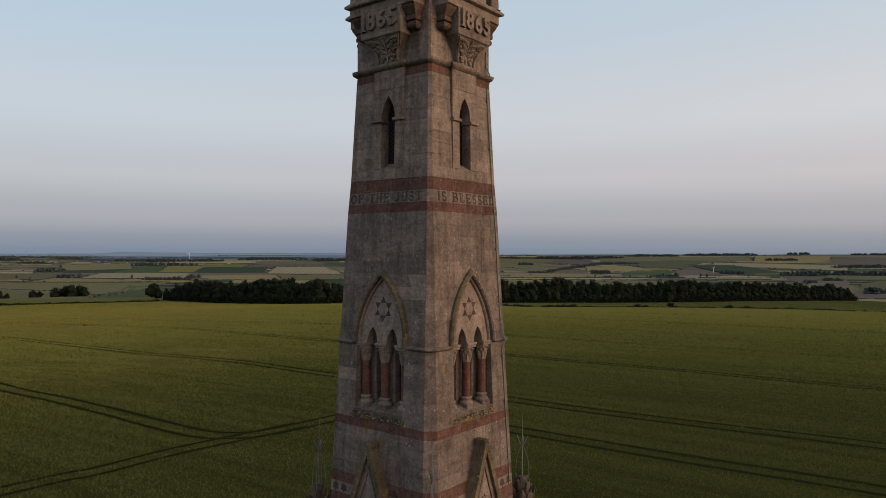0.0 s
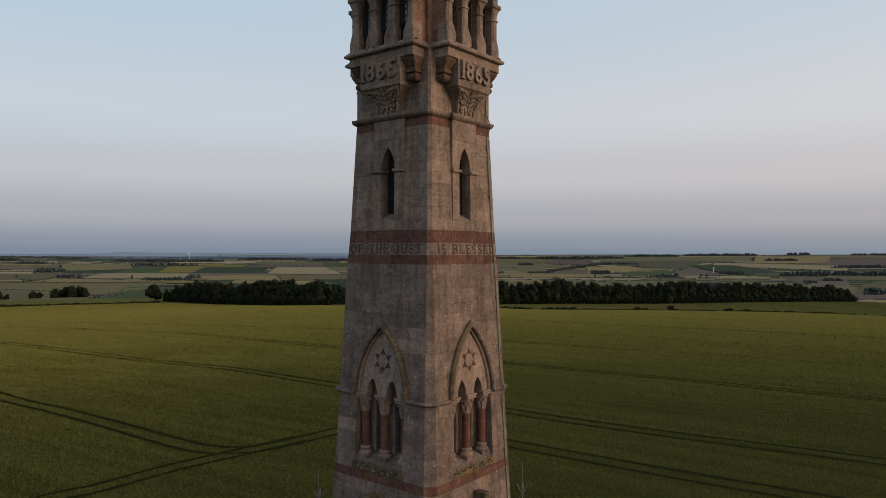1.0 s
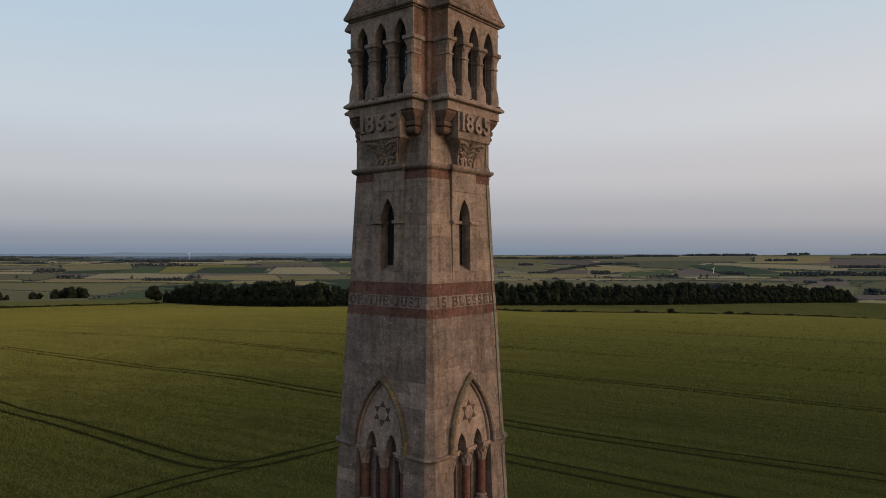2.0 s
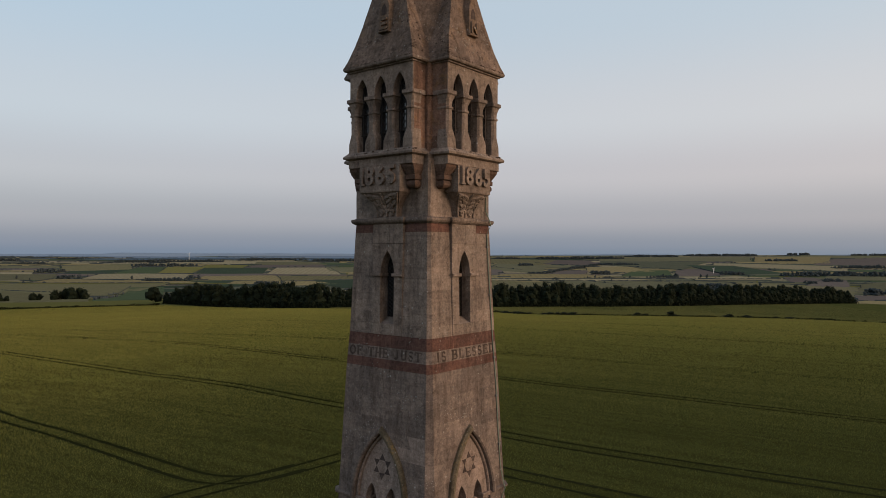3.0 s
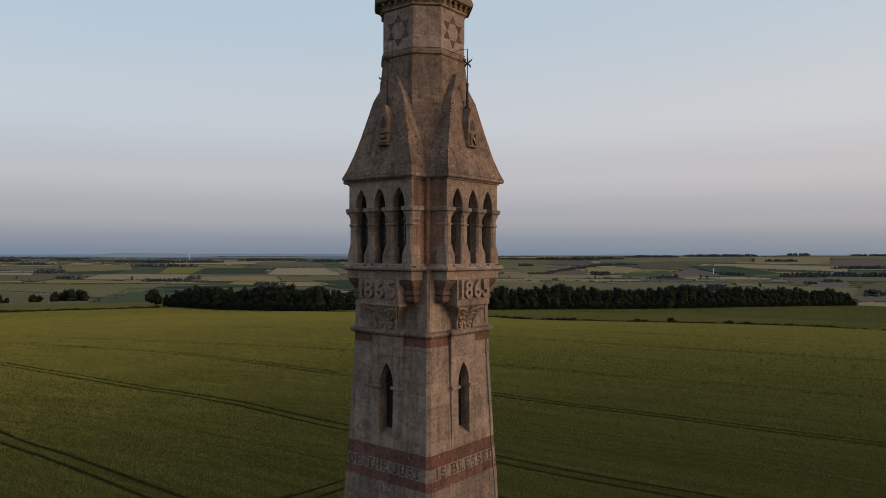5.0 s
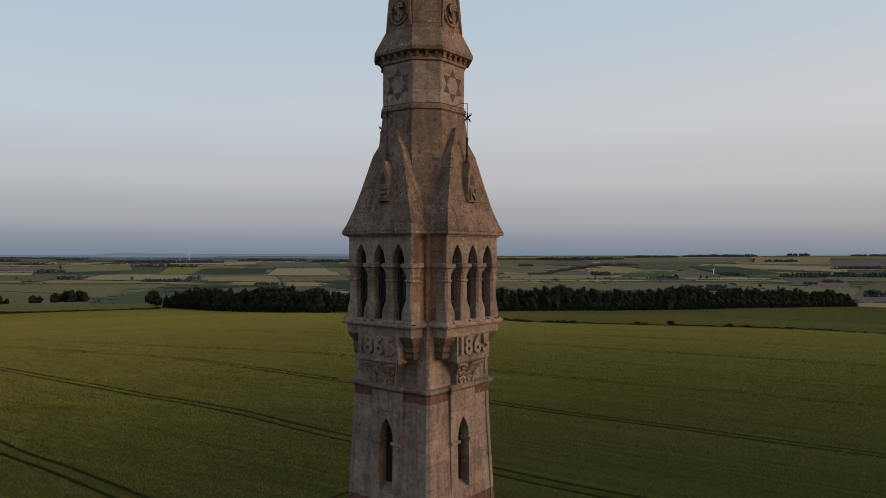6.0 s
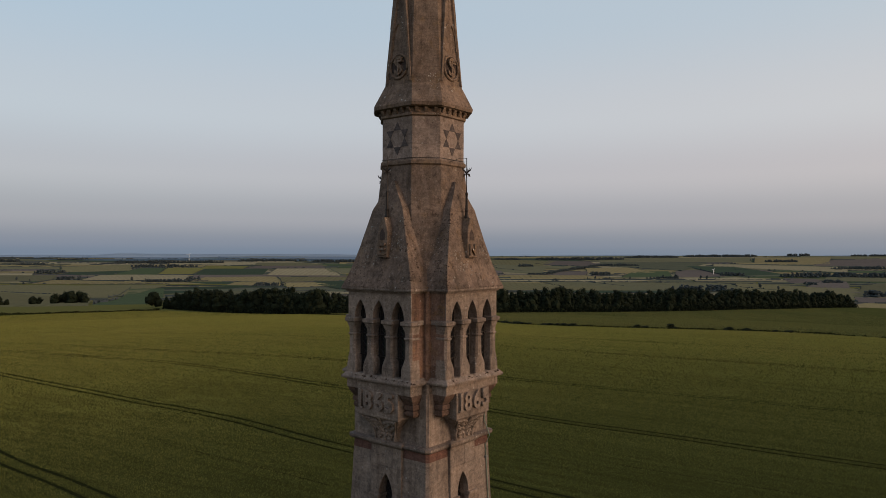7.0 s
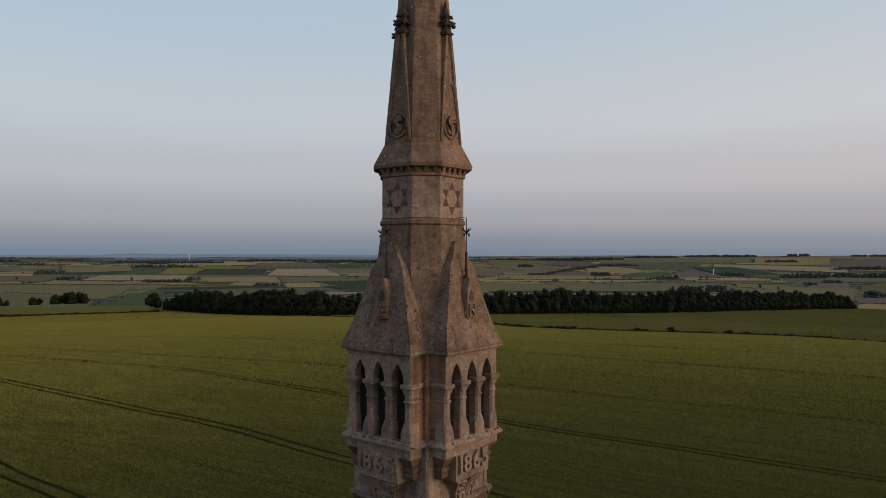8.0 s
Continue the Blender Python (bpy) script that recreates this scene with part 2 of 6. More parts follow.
# ---- ground ----
PROFILE = [(0, 1.8), (60, 1.6), (90, 0.8), (120, -0.6), (180, -1.3), (215, -2.1), (250, -3.6), (275, -5.2), (300, -7.0), (350, -10.9), (400, -14.8), (450, -18.8), (500, -22.6), (610, -30.2), (790, -35.6), (1030, -46.0),
           (1170, -57.0), (2000, -100.0), (3000, -121.0), (3400, -95.0), (3900, -58.0), (4400, -25.0), (4700, -10.0), (4990, -3.0), (9000, -3.0)]


def ground_z(x, y):
    r = math.sqrt((x + 0.5) ** 2 * math.exp(-max(0, abs(y) - 700) / 1200) + (y - 17.3) ** 2)
    for (r0, z0), (r1, z1) in zip(PROFILE, PROFILE[1:]):
        if r <= r1:
            f = (r - r0) / (r1 - r0)
            break
    else:
        return -3.0
    z = z0 + (z1 - z0) * f
    far = min(1, max(0, (r - 1500) / 1500))
    z += 0.005 * x * min(1, max(0, (r - 4300) / 600))
    z += 0.028 * min(0, x) * min(1, max(0, (400 - r) / 200))
    z += 0.026 * (x - 115) * math.exp(-((r - 300) / 90) ** 2) * min(1, max(0, x / 40))
    z += far * 7.0 * noise.noise((x / 900, y / 700, 3.3)) + min(1, r / 900) * (1 - far) * 1.5 * noise.noise((x / 260, y / 260, 0.7))
    return z


def ground_sheet():
    steps = [0]
    while steps[-1] < 5600:
        steps.append(steps[-1] + max(6.0, steps[-1] * 0.045))
    xs = sorted({-s for s in steps} | set(steps))
    ys = [17.3 + s for s in xs]
    verts = [(x, y, ground_z(x, y)) for y in ys for x in xs]
    n = len(xs)
    faces = [(j * n + i, j * n + i + 1, (j + 1) * n + i + 1, (j + 1) * n + i) for j in range(len(ys) - 1) for i in range(n - 1)]
    me = bpy.data.meshes.new("ground")
    me.from_pydata(verts, [], faces)
    for p in me.polygons:
        p.use_smooth = True
    me.materials.append(EARTH)
    return tagged(new("ground", me), "rolling farmland in muted green and straw at dusk", "farmland", kind="structure")


EARTH = plain_material("far_farmland", (0.10, 0.10, 0.03), (0.125, 0.115, 0.042), 0.004, 0.95, 0.0, 0.0, 0.0)
ground = ground_sheet()

# ---- the tower ----
AXIS = (-0.50, 17.316)
TURN = -38.6
BASE = ground_z(*AXIS)
tower = thing("monument_tower", AXIS[0], AXIS[1], 0, TURN, "tall Gothic stone memorial tower banded in red with an octagonal spire", "tower")


def steps_of(table, z):
    for (z0, v0), (z1, v1) in zip(table, table[1:]):
        if z <= z1:
            return v0 + (v1 - v0) * max(0.0, (z - z0)) / (z1 - z0)
    return table[-1][1]


def wall_a(z):
    return steps_of([(0, 2.31), (12.85, 1.64), (17.93, 1.374), (18.72, 1.316), (21.25, 1.205), (21.4, 1.19), (23, 1.19)], z)


def wall_b(z):
    return wall_a(z) - steps_of([(0, 0.42), (11, 0.26), (12.85, 0.215), (17.93, 0.10), (18.72, 0.085), (21.2, 0.06), (23, 0.05)], z)


HOOD_W, HOOD_Z, HOOD_H = 0.89, 14.86, 1.74
NICHE = lambda z: arch_half(0.76, 14.86, 1.58, z) if 13.28 <= z < 16.44 else None
SHAFT_STRIP = lambda z: 0.475 if 18.72 <= z < 21.33 else None


def gap(z):
    return NICHE(z) if NICHE(z) is not None else SHAFT_STRIP(z)


def shaft_core():
    """The backing wall behind the ashlar, left open at the niches and the window strips."""
    bm = bmesh.new()
    levels = sorted({BASE - 0.5, 4, 8, 10, 11, 11.5, 12, 12.85, 13.28, 18.72, 21.33, 21.42, 22.9} | {13.28 + 0.1 * i for i in range(1, 96) if 13.28 + 0.1 * i < 22.7})
    back = 0.014
    for z0, z1 in zip(levels, levels[1:]):
        for k in range(4):
            g = gap((z0 + z1) / 2)
            g0, g1 = gap(z0 + 1e-4), gap(z1 - 1e-4)
            sides = [(-wall_b(z0), wall_b(z0), -wall_b(z1), wall_b(z1))]
            if g is not None:
                g0, g1 = (g if g0 is None else g0), (g if g1 is None else g1)
                sides = [(-wall_b(z0), -g0, -wall_b(z1), -g1), (g0, wall_b(z0), g1, wall_b(z1))]
            for a0, b0, a1, b1 in sides:
                bm.faces.new([bm.verts.new(on_face(k, u, wall_a(z) - back, z)) for u, z in ((a0, z0), (b0, z0), (b1, z1), (a1, z1))])
            bm.faces.new([bm.verts.new(p) for p in (on_face(k, wall_b(z0), wall_a(z0) - back, z0), on_face(k + 1, -wall_b(z0), wall_a(z0) - back, z0),
                                                    on_face(k + 1, -wall_b(z1), wall_a(z1) - back, z1), on_face(k, wall_b(z1), wall_a(z1) - back, z1))])
    bmesh.ops.remove_doubles(bm, verts=bm.verts, dist=0.0005)
    return part("shaft_wall", bm, MORTAR, tower, "battered square shaft of buff ashlar with chamfered corners")


shaft = shaft_core()

# horizontal string courses that wrap the square
def wrap_course(name, z0, z1, reach, profile, material, label="", spans=None):
    """A moulding round the shaft: profile of (share of the height, reach out)."""
    for k in range(4):
        for u0, u1 in (spans or [(None, None)]):
            bm = bmesh.new()
            rings = []
            for s, out in profile:
                z = z0 + (z1 - z0) * s
                a = wall_a(z) + out * reach
                b = wall_b(z) + out * reach * 0.7
                rings.append((z, a, b))
            rows = []
            for z, a, b in rings:
                l = -b if u0 is None else u0
                r = b if u1 is None else u1
                if u0 is not None and u0 < -1.0:
                    l = -b
                if u1 is not None and u1 > 1.0:
                    r = b
                rows.append([on_face(k, l, a, z), on_face(k, r, a, z), on_face(k, r, wall_a(z) - 0.15, z), on_face(k, l, wall_a(z) - 0.15, z)])
            loft(bm, rows)
            part(name, bm, material, tower, label if k == 0 else "")
    for k in range(4):
        bm = bmesh.new()
        rows = []
        for s, out in profile:
            z = z0 + (z1 - z0) * s
            a, b = wall_a(z) + out * reach, wall_b(z) + out * reach * 0.7
            p, q = on_face(k, b, a, z), on_face(k + 1, -b, a, z)
            inn = on_face(k, wall_b(z) - 0.1, wall_a(z) - 0.1, z)
            rows.append([p, q, inn])
        loft(bm, rows)
        part(name, bm, material, tower)


ROLL = [(0.0, 0.15), (0.25, 0.75), (0.5, 1.0), (0.8, 1.0), (1.0, 0.1)]
wrap_course("string_course", 14.78, 14.88, 0.074, ROLL, STONE, "rounded moulding at the springing of the arches", [(-9, -0.86), (0.86, 9)])
wrap_course("upper_string_course", 21.325, 21.475, 0.115, ROLL, STONE, "projecting moulding under the carved brackets")


STONE_RUST = stone_material("rust_stained_stone", (0.218, 0.130, 0.096), (0.140, 0.096, 0.077), spread=0.2, lichen=0.4, orange=0.16, streak=0.6)


def star_points(k, z, radius, depth, proud, material, parent, name="star_point", u=0.0, filled=False):
    """Six triangular inlays round an open hexagon."""
    if filled:
        h = radius / math.sqrt(3)
        hexagon = [(u + h * math.cos(i * math.pi / 3), z + h * math.sin(i * math.pi / 3)) for i in range(6)]
        part("star_heart", slab(bmesh.new(), k, hexagon, lambda q: depth(q) - 0.02, lambda q: depth(q) + proud), material, parent)
    for i in range(6):
        t = math.pi / 2 + i * math.pi / 3
        h = radius / math.sqrt(3)
        tri = [(u + radius * math.cos(t), z + radius * math.sin(t)), (u + h * math.cos(t + math.pi / 6), z + h * math.sin(t + math.pi / 6)),
               (u + h * math.cos(t - math.pi / 6), z + h * math.sin(t - math.pi / 6))]
        part(name, slab(bmesh.new(), k, tri, lambda q: depth(q) - 0.02, lambda q: depth(q) + proud), material, parent)


def raised_text(k, text, u0, u1, z, height, depth, extrude, material, parent, name, bold=0.01, gap=0.22, lean=0.0):
    """Letters one by one between u0 and u1."""
    glyphs = []
    for ch in text:
        me = lettering(ch, 1.0, extrude, bold) if ch != " " else None
        w = (max(v.co.x for v in me.vertices) - min(v.co.x for v in me.vertices)) if me else 0.32
        glyphs.append((ch, me, w))
    total = sum(g[2] for g in glyphs) + gap * (len(glyphs) - 1)
    sx, x = (u1 - u0) / total, u0
    for ch, me, w in glyphs:
        if me:
            mid = (max(v.co.x for v in me.vertices) + min(v.co.x for v in me.vertices)) / 2
            zs = [v.co.z for v in me.vertices]
            sz = height / (max(zs) - min(zs))
            me.transform(Matrix.Diagonal((sx, 1, sz, 1)) @ Matrix.Translation((-mid, 0, -(max(zs) + min(zs)) / 2)))
            part(name, laid(me, k, x + w * sx / 2, depth, z, lean), material, parent)
        x += (w + gap) * sx


# ---- niches with paired lights, columns and a star ----
def leafy_capital(centre, z0, z1, r0, r1):
    bm = bmesh.new()
    n, rings = 24, []
    c = Vector(centre)
    for i in range(9):
        s = i / 8
        r = r0 + (r1 - r0) * (s ** 1.6)
        lobe = 0.16 * math.sin(math.pi * min(1, s * 1.15))
        rings.append([c + Vector((r * (1 + lobe * math.cos(8 * a + (math.pi if i > 4 else 0))) * math.cos(a), r * (1 + lobe * math.cos(8 * a + (math.pi if i > 4 else 0))) * math.sin(a), z0 + (z1 - z0) * s))
                      for a in (2 * math.pi * j / n for j in range(n))])
    loft(bm, rings)
    for j in range(8):
        a = 2 * math.pi * j / 8
        r = r1 * 1.02
        bmesh.ops.create_icosphere(bm, subdivisions=1, radius=0.028, matrix=Matrix.Translation(c + Vector((r * math.cos(a), r * math.sin(a), z1 - 0.05))))
    return bm


def niche(k):
    face = lambda z: wall_a(z)
    # hollow behind
    bm = bmesh.new()
    w, z0, z1, deep = 0.76, 13.28, 15.5, 0.62
    f0, b0 = [on_face(k, u, wall_a(z) - 0.01, z) for u, z in ((-w, z0), (w, z0), (w, z1), (-w, z1))], [on_face(k, u, 1.0, z) for u, z in ((-w, z0 + 0.2), (w, z0 + 0.2), (w, z1), (-w, z1))]
    vf, vb = [bm.verts.new(p) for p in f0], [bm.verts.new(p) for p in b0]
    for i in (0, 1, 3):
        bm.faces.new((vf[i], vf[(i + 1) % 4], vb[(i + 1) % 4], vb[i]))
    bm.faces.new((vb[2], vb[3], *[bm.verts.new(on_face(k, u, wall_a(z1) - 0.2, z1)) for u in (-w, w)]))
    bm.faces.new(vb)
    hollow = part("niche", bm, STONE, tower, "recessed twin-light niche under a pointed hood" if k == 0 else "")
    # tympanum with two pointed lights
    outer = arch(0.775, 14.86, 1.60, 14)
    lw, lz, lh = 0.165, 14.86, 0.37
    bottom = []
    for c in (0.315, -0.315):
        bottom += [(c - u, z) for u, z in arch(lw, lz, lh, 7)]
    poly = outer + bottom
    part("tympanum", slab(bmesh.new(), k, poly, lambda z: wall_a(z) - 0.26, lambda z: wall_a(z) - 0.05), STONE_PALE, hollow, "pale stone panel over two small pointed lights" if k == 0 else "")
    star_points(k, 15.66, 0.30, lambda z: wall_a(z) - 0.05, 0.005, INLAY_AND_SHADE, hollow)
    # hood mould in two halves, and the moulding within it
    o, i_ = arch(HOOD_W, HOOD_Z - 0.02, HOOD_H + 0.02, 14), arch(0.765, HOOD_Z - 0.02, 1.60, 14)
    half = len(o) // 2
    for s, (a, b) in enumerate(((i_[:half + 1], o[:half + 1]), (i_[half:], o[half:]))):
        mossy = (k == 0 and s == 1) or (k == 1 and s == 0)
        part("hood_mould", band_strip(bmesh.new(), k, a, b, lambda z: wall_a(z) - 0.06, lambda z: wall_a(z) + 0.115), STONE_MOSS if mossy else STONE, hollow,
             "ochre-lichened half of the hood moulding" if mossy else "")
    a, b = arch(0.69, HOOD_Z, 1.50, 14), arch(0.76, HOOD_Z, 1.585, 14)
    part("inner_mould", band_strip(bmesh.new(), k, a, b, lambda z: wall_a(z) - 0.08, lambda z: wall_a(z) + 0.015), STONE_PALE, hollow)
    # columns
    for u in (-0.63, 0.0, 0.63):
        depth = wall_a(14.0) - 0.22
        c = on_face(k, u, depth, 0)
        shaft_ = part("column", turned(bmesh.new(), c, [(0.104, 13.57), (0.103, 13.9), (0.099, 14.42)], 16), RED_SHAFT, hollow, "slim red stone column")
        part("capital", leafy_capital(c, 14.40, 14.745, 0.105, 0.168), STONE_PALE, shaft_)
        part("abacus", box(bmesh.new(), k, u - 0.165, u + 0.165, depth - 0.2, depth + 0.175, 14.745, 14.80, 0.012), STONE_PALE, shaft_)
        part("abacus", box(bmesh.new(), k, u - 0.185, u + 0.185, depth - 0.2, depth + 0.195, 14.803, 14.862, 0.012), STONE_PALE, shaft_)
        part("column_base", turned(bmesh.new(), c, [(0.17, 13.40), (0.175, 13.43), (0.16, 13.46), (0.125, 13.48), (0.12, 13.51), (0.145, 13.535), (0.135, 13.56), (0.10, 13.585)], 16), STONE_PALE, shaft_)
        part("plinth", box(bmesh.new(), k, u - 0.18, u + 0.18, depth - 0.2, depth + 0.18, 13.28, 13.41, 0.02), STONE, shaft_)
    # slit lights behind the columns, dark panes standing in for their unlit inside
    for u0, u1 in ((-0.758, -0.46), (-0.155, 0.155), (0.46, 0.758)):
        part("niche_mullion", box(bmesh.new(), k, u0, u1, 1.002, 1.20, 13.42, 15.45, 0.02), STONE_PALE, hollow)
    for u in (-0.307, 0.307):
        part("niche_pane", box(bmesh.new(), k, u - 0.16, u + 0.16, 1.004, 1.02, 13.42, 15.45), GLASS, hollow, "dark pane in place of the unlit inside behind the columns")
    # weathered sill with crumbs of stone and lichen
    bm = bmesh.new()
    rows = [[on_face(k, -0.82, wall_a(z0_) + o_, z0_), on_face(k, 0.82, wall_a(z0_) + o_, z0_), on_face(k, 0.82, 1.2, z0_), on_face(k, -0.82, 1.2, z0_)] for z0_, o_ in ((13.07, 0.0), (13.12, 0.016), (13.19, 0.012), (13.30, -0.1))]
    loft(bm, rows)
    part("niche_sill", bm, STONE_MOSS, hollow, "sloping sill crusted with lichen")
    rng = random.Random(40 + k)
    bm = bmesh.new()
    for _ in range(60):
        u, z = rng.uniform(-0.8, 0.8), rng.uniform(13.1, 13.32)
        a = wall_a(z) + 0.03 - max(0, (z - 13.19)) * 1.1 + 0.005
        bmesh.ops.create_icosphere(bm, subdivisions=1, radius=rng.uniform(0.006, 0.019), matrix=Matrix.Translation(on_face(k, u, a, z)))
    tagged(part("lichen_crust", bm, STONE_LICHEN, hollow), kind="stuff")


STONE_LICHEN = plain_material("pale_lichen", (0.13, 0.12, 0.10), (0.33, 0.32, 0.295), 18, 0.95)
for k in range(4):
    niche(k)


# ---- the vertical strips with slit windows ----
def slit_strip(k):
    front = lambda z: 1.322 - (z - 18.72) * 0.015
    W, SW, Z0, ZS, H = 0.478, 0.215, 18.98, 20.16, 0.53
    courses = [18.722, 18.98, 19.22, 19.52, 19.82, 20.10]
    jamb = lambda u0, u1, z0, z1: part("jamb_stone", slab(bmesh.new(), k, [(u0, z0), (u1, z0), (u1, z1), (u0, z1)], 0.92, front, 0.003), STONE_UP, strip)
    strip = part("window_strip", slab(bmesh.new(), k, [(-W, 18.722), (W, 18.722), (W, 18.975), (-W, 18.975)], 0.92, front, 0.003), STONE_UP, tower, "raised stone strip framing a slit window" if k == 0 else "")
    for z0, z1 in zip(courses[1:], courses[2:]):
        jamb(-W, -SW, z0 + 0.001, z1 - 0.001)
        jamb(SW, W, z0 + 0.001, z1 - 0.001)
    for s in (-1, 1):
        u0, u1 = sorted((s * (SW - 0.035), s * (W + 0.03)))
        part("impost", box(bmesh.new(), k, u0, u1, 0.95, front(20.1) + 0.06, 20.095, 20.168, 0.012), STONE_UP, strip)
    top = arch(SW, ZS + 0.008, H, 8)
    half = len(top) // 2
    part("arch_stone", slab(bmesh.new(), k, [(-W, ZS + 0.008), *top[:half + 1], (0, 20.86), (-W, 20.86)], 0.92, front), STONE_UP, strip)
    part("arch_stone", slab(bmesh.new(), k, [*top[half:], (W, ZS + 0.008), (W, 20.86), (0.003, 20.86)], 0.92, front), STONE_UP, strip)
    jamb(-W, 0.06, 20.866, 21.325)
    jamb(0.066, W, 20.866, 21.325)
    bm = bmesh.new()
    loft(bm, [[on_face(k, -SW, front(18.97), 18.96), on_face(k, SW, front(18.97), 18.96), on_face(k, SW, 0.93, 18.96), on_face(k, -SW, 0.93, 18.96)],
              [on_face(k, -SW, front(18.97) - 0.01, 18.975), on_face(k, SW, front(18.97) - 0.01, 18.975), on_face(k, SW, 0.93, 19.2), on_face(k, -SW, 0.93, 19.2)]])
    part("window_sill", bm, STONE_UP, strip)
    pane = part("window_pane", slab(bmesh.new(), k, [(-0.25, 18.9), (0.25, 18.9), (0.25, 20.8), (-0.25, 20.8)], 1.03, 1.055), GLASS, strip, "dark leaded glass")
    bm = bmesh.new()
    for i in range(-6, 26):
        z = 19.0 + i * 0.1
        for d in (1, -1):
            tube(bm, [on_face(k, -0.22 * d, 1.062, z), on_face(k, 0.22 * d, 1.062, z + 0.35)], 0.006, 4)
    part("lead_lattice", bm, IRON, strip)
    # the string course steps out round the strip
    bm = bmesh.new()
    loft(bm, [[on_face(k, -0.49 - o * 0.07, 1.285 + o * 0.085, 21.33 + s * 0.16), on_face(k, 0.49 + o * 0.07, 1.285 + o * 0.085, 21.33 + s * 0.16), on_face(k, 0.49 + o * 0.07, 1.1, 21.33 + s * 0.16), on_face(k, -0.49 - o * 0.07, 1.1, 21.33 + s * 0.16)] for s, o in ROLL])
    part("string_course", bm, STONE_UP, strip)


for k in range(4):
    slit_strip(k)


# ---- stage above: carved corbels, date panels, brackets ----
bm = bmesh.new()
loft(bm, [[p for k in range(4) for p in (on_face(k, -(a - 0.03), a, z), on_face(k, a - 0.03, a, z))] for z, a in [(21.42, 1.18), (22.8, 1.18)]])
upper = part("upper_stage", bm, STONE_UP, tower, "plain square stage below the lantern")


def carved_corbel(k):
    H = [(21.48, 1.30, 0.34), (21.57, 1.30, 0.345), (21.68, 1.315, 0.365), (21.80, 1.355, 0.41), (21.92, 1.43, 0.49), (22.0, 1.50, 0.56), (22.05, 1.55, 0.61)]
    bm = bmesh.new()
    loft(bm, [[on_face(k, -w, a, z), on_face(k, w, a, z), on_face(k, w, 1.1, z), on_face(k, -w, 1.1, z)] for z, a, w in H])
    corbel = part("carved_corbel", bm, STONE_UP, tower, "flaring corbel carved with leaf scrolls" if k == 0 else "")

    def surf(s, u):
        z = 21.49 + s * 0.54
        a = steps_of([(h[0], h[1]) for h in H], z)
        w = steps_of([(h[0], h[2]) for h in H], z)
        return on_face(k, u * w, a + 0.018, z)

    for side in (-1, 1):
        # edge rolls
        part("edge_roll", tube(bmesh.new(), [surf(i / 10, side * 0.9) for i in range(11)], 0.026, 6), STONE_UP, corbel)
        # scrolling leaves
        for s0, u0, turns, size in ((0.16, 0.50, 1.5, 0.20), (0.40, 0.42, 1.6, 0.26), (0.70, 0.36, 1.5, 0.26), (0.84, 0.74, 1.3, 0.17), (0.58, 0.74, 1.2, 0.13)):
            pts = []
            for i in range(17):
                t = i / 16
                r, ang = size * (1 - 0.82 * t), turns * 2 * math.pi * t + (0.4 if side > 0 else 0.4)
                pts.append(surf(min(1, max(0, s0 + 0.62 * r * math.sin(ang))), side * (u0 + 0.95 * r * math.cos(ang))))
            part("leaf_scroll", tube(bmesh.new(), pts, [0.042 - 0.02 * i / 16 for i in range(17)], 6), STONE_UP, corbel)
        for j in range(4):
            s0 = 0.18 + 0.2 * j
            pts = [surf(min(1, s0 + 0.18 * t), side * (0.06 + 0.30 * t * (1 + 0.4 * j))) for t in (0, 0.25, 0.5, 0.75, 1)]
            part("leaf_blade", tube(bmesh.new(), pts, [0.014, 0.04, 0.048, 0.034, 0.01], 6), STONE_UP, corbel)
    part("leaf_stem", tube(bmesh.new(), [surf(t / 8, 0) for t in range(9)], [0.03, 0.024, 0.02, 0.02, 0.024, 0.03, 0.036, 0.034, 0.02], 6), STONE_UP, corbel)


BRACKET = stone_material("reddened_bracket_stone", (0.150, 0.096, 0.074), (0.098, 0.068, 0.056), spread=0.15, lichen=0.2, streak=0.5)


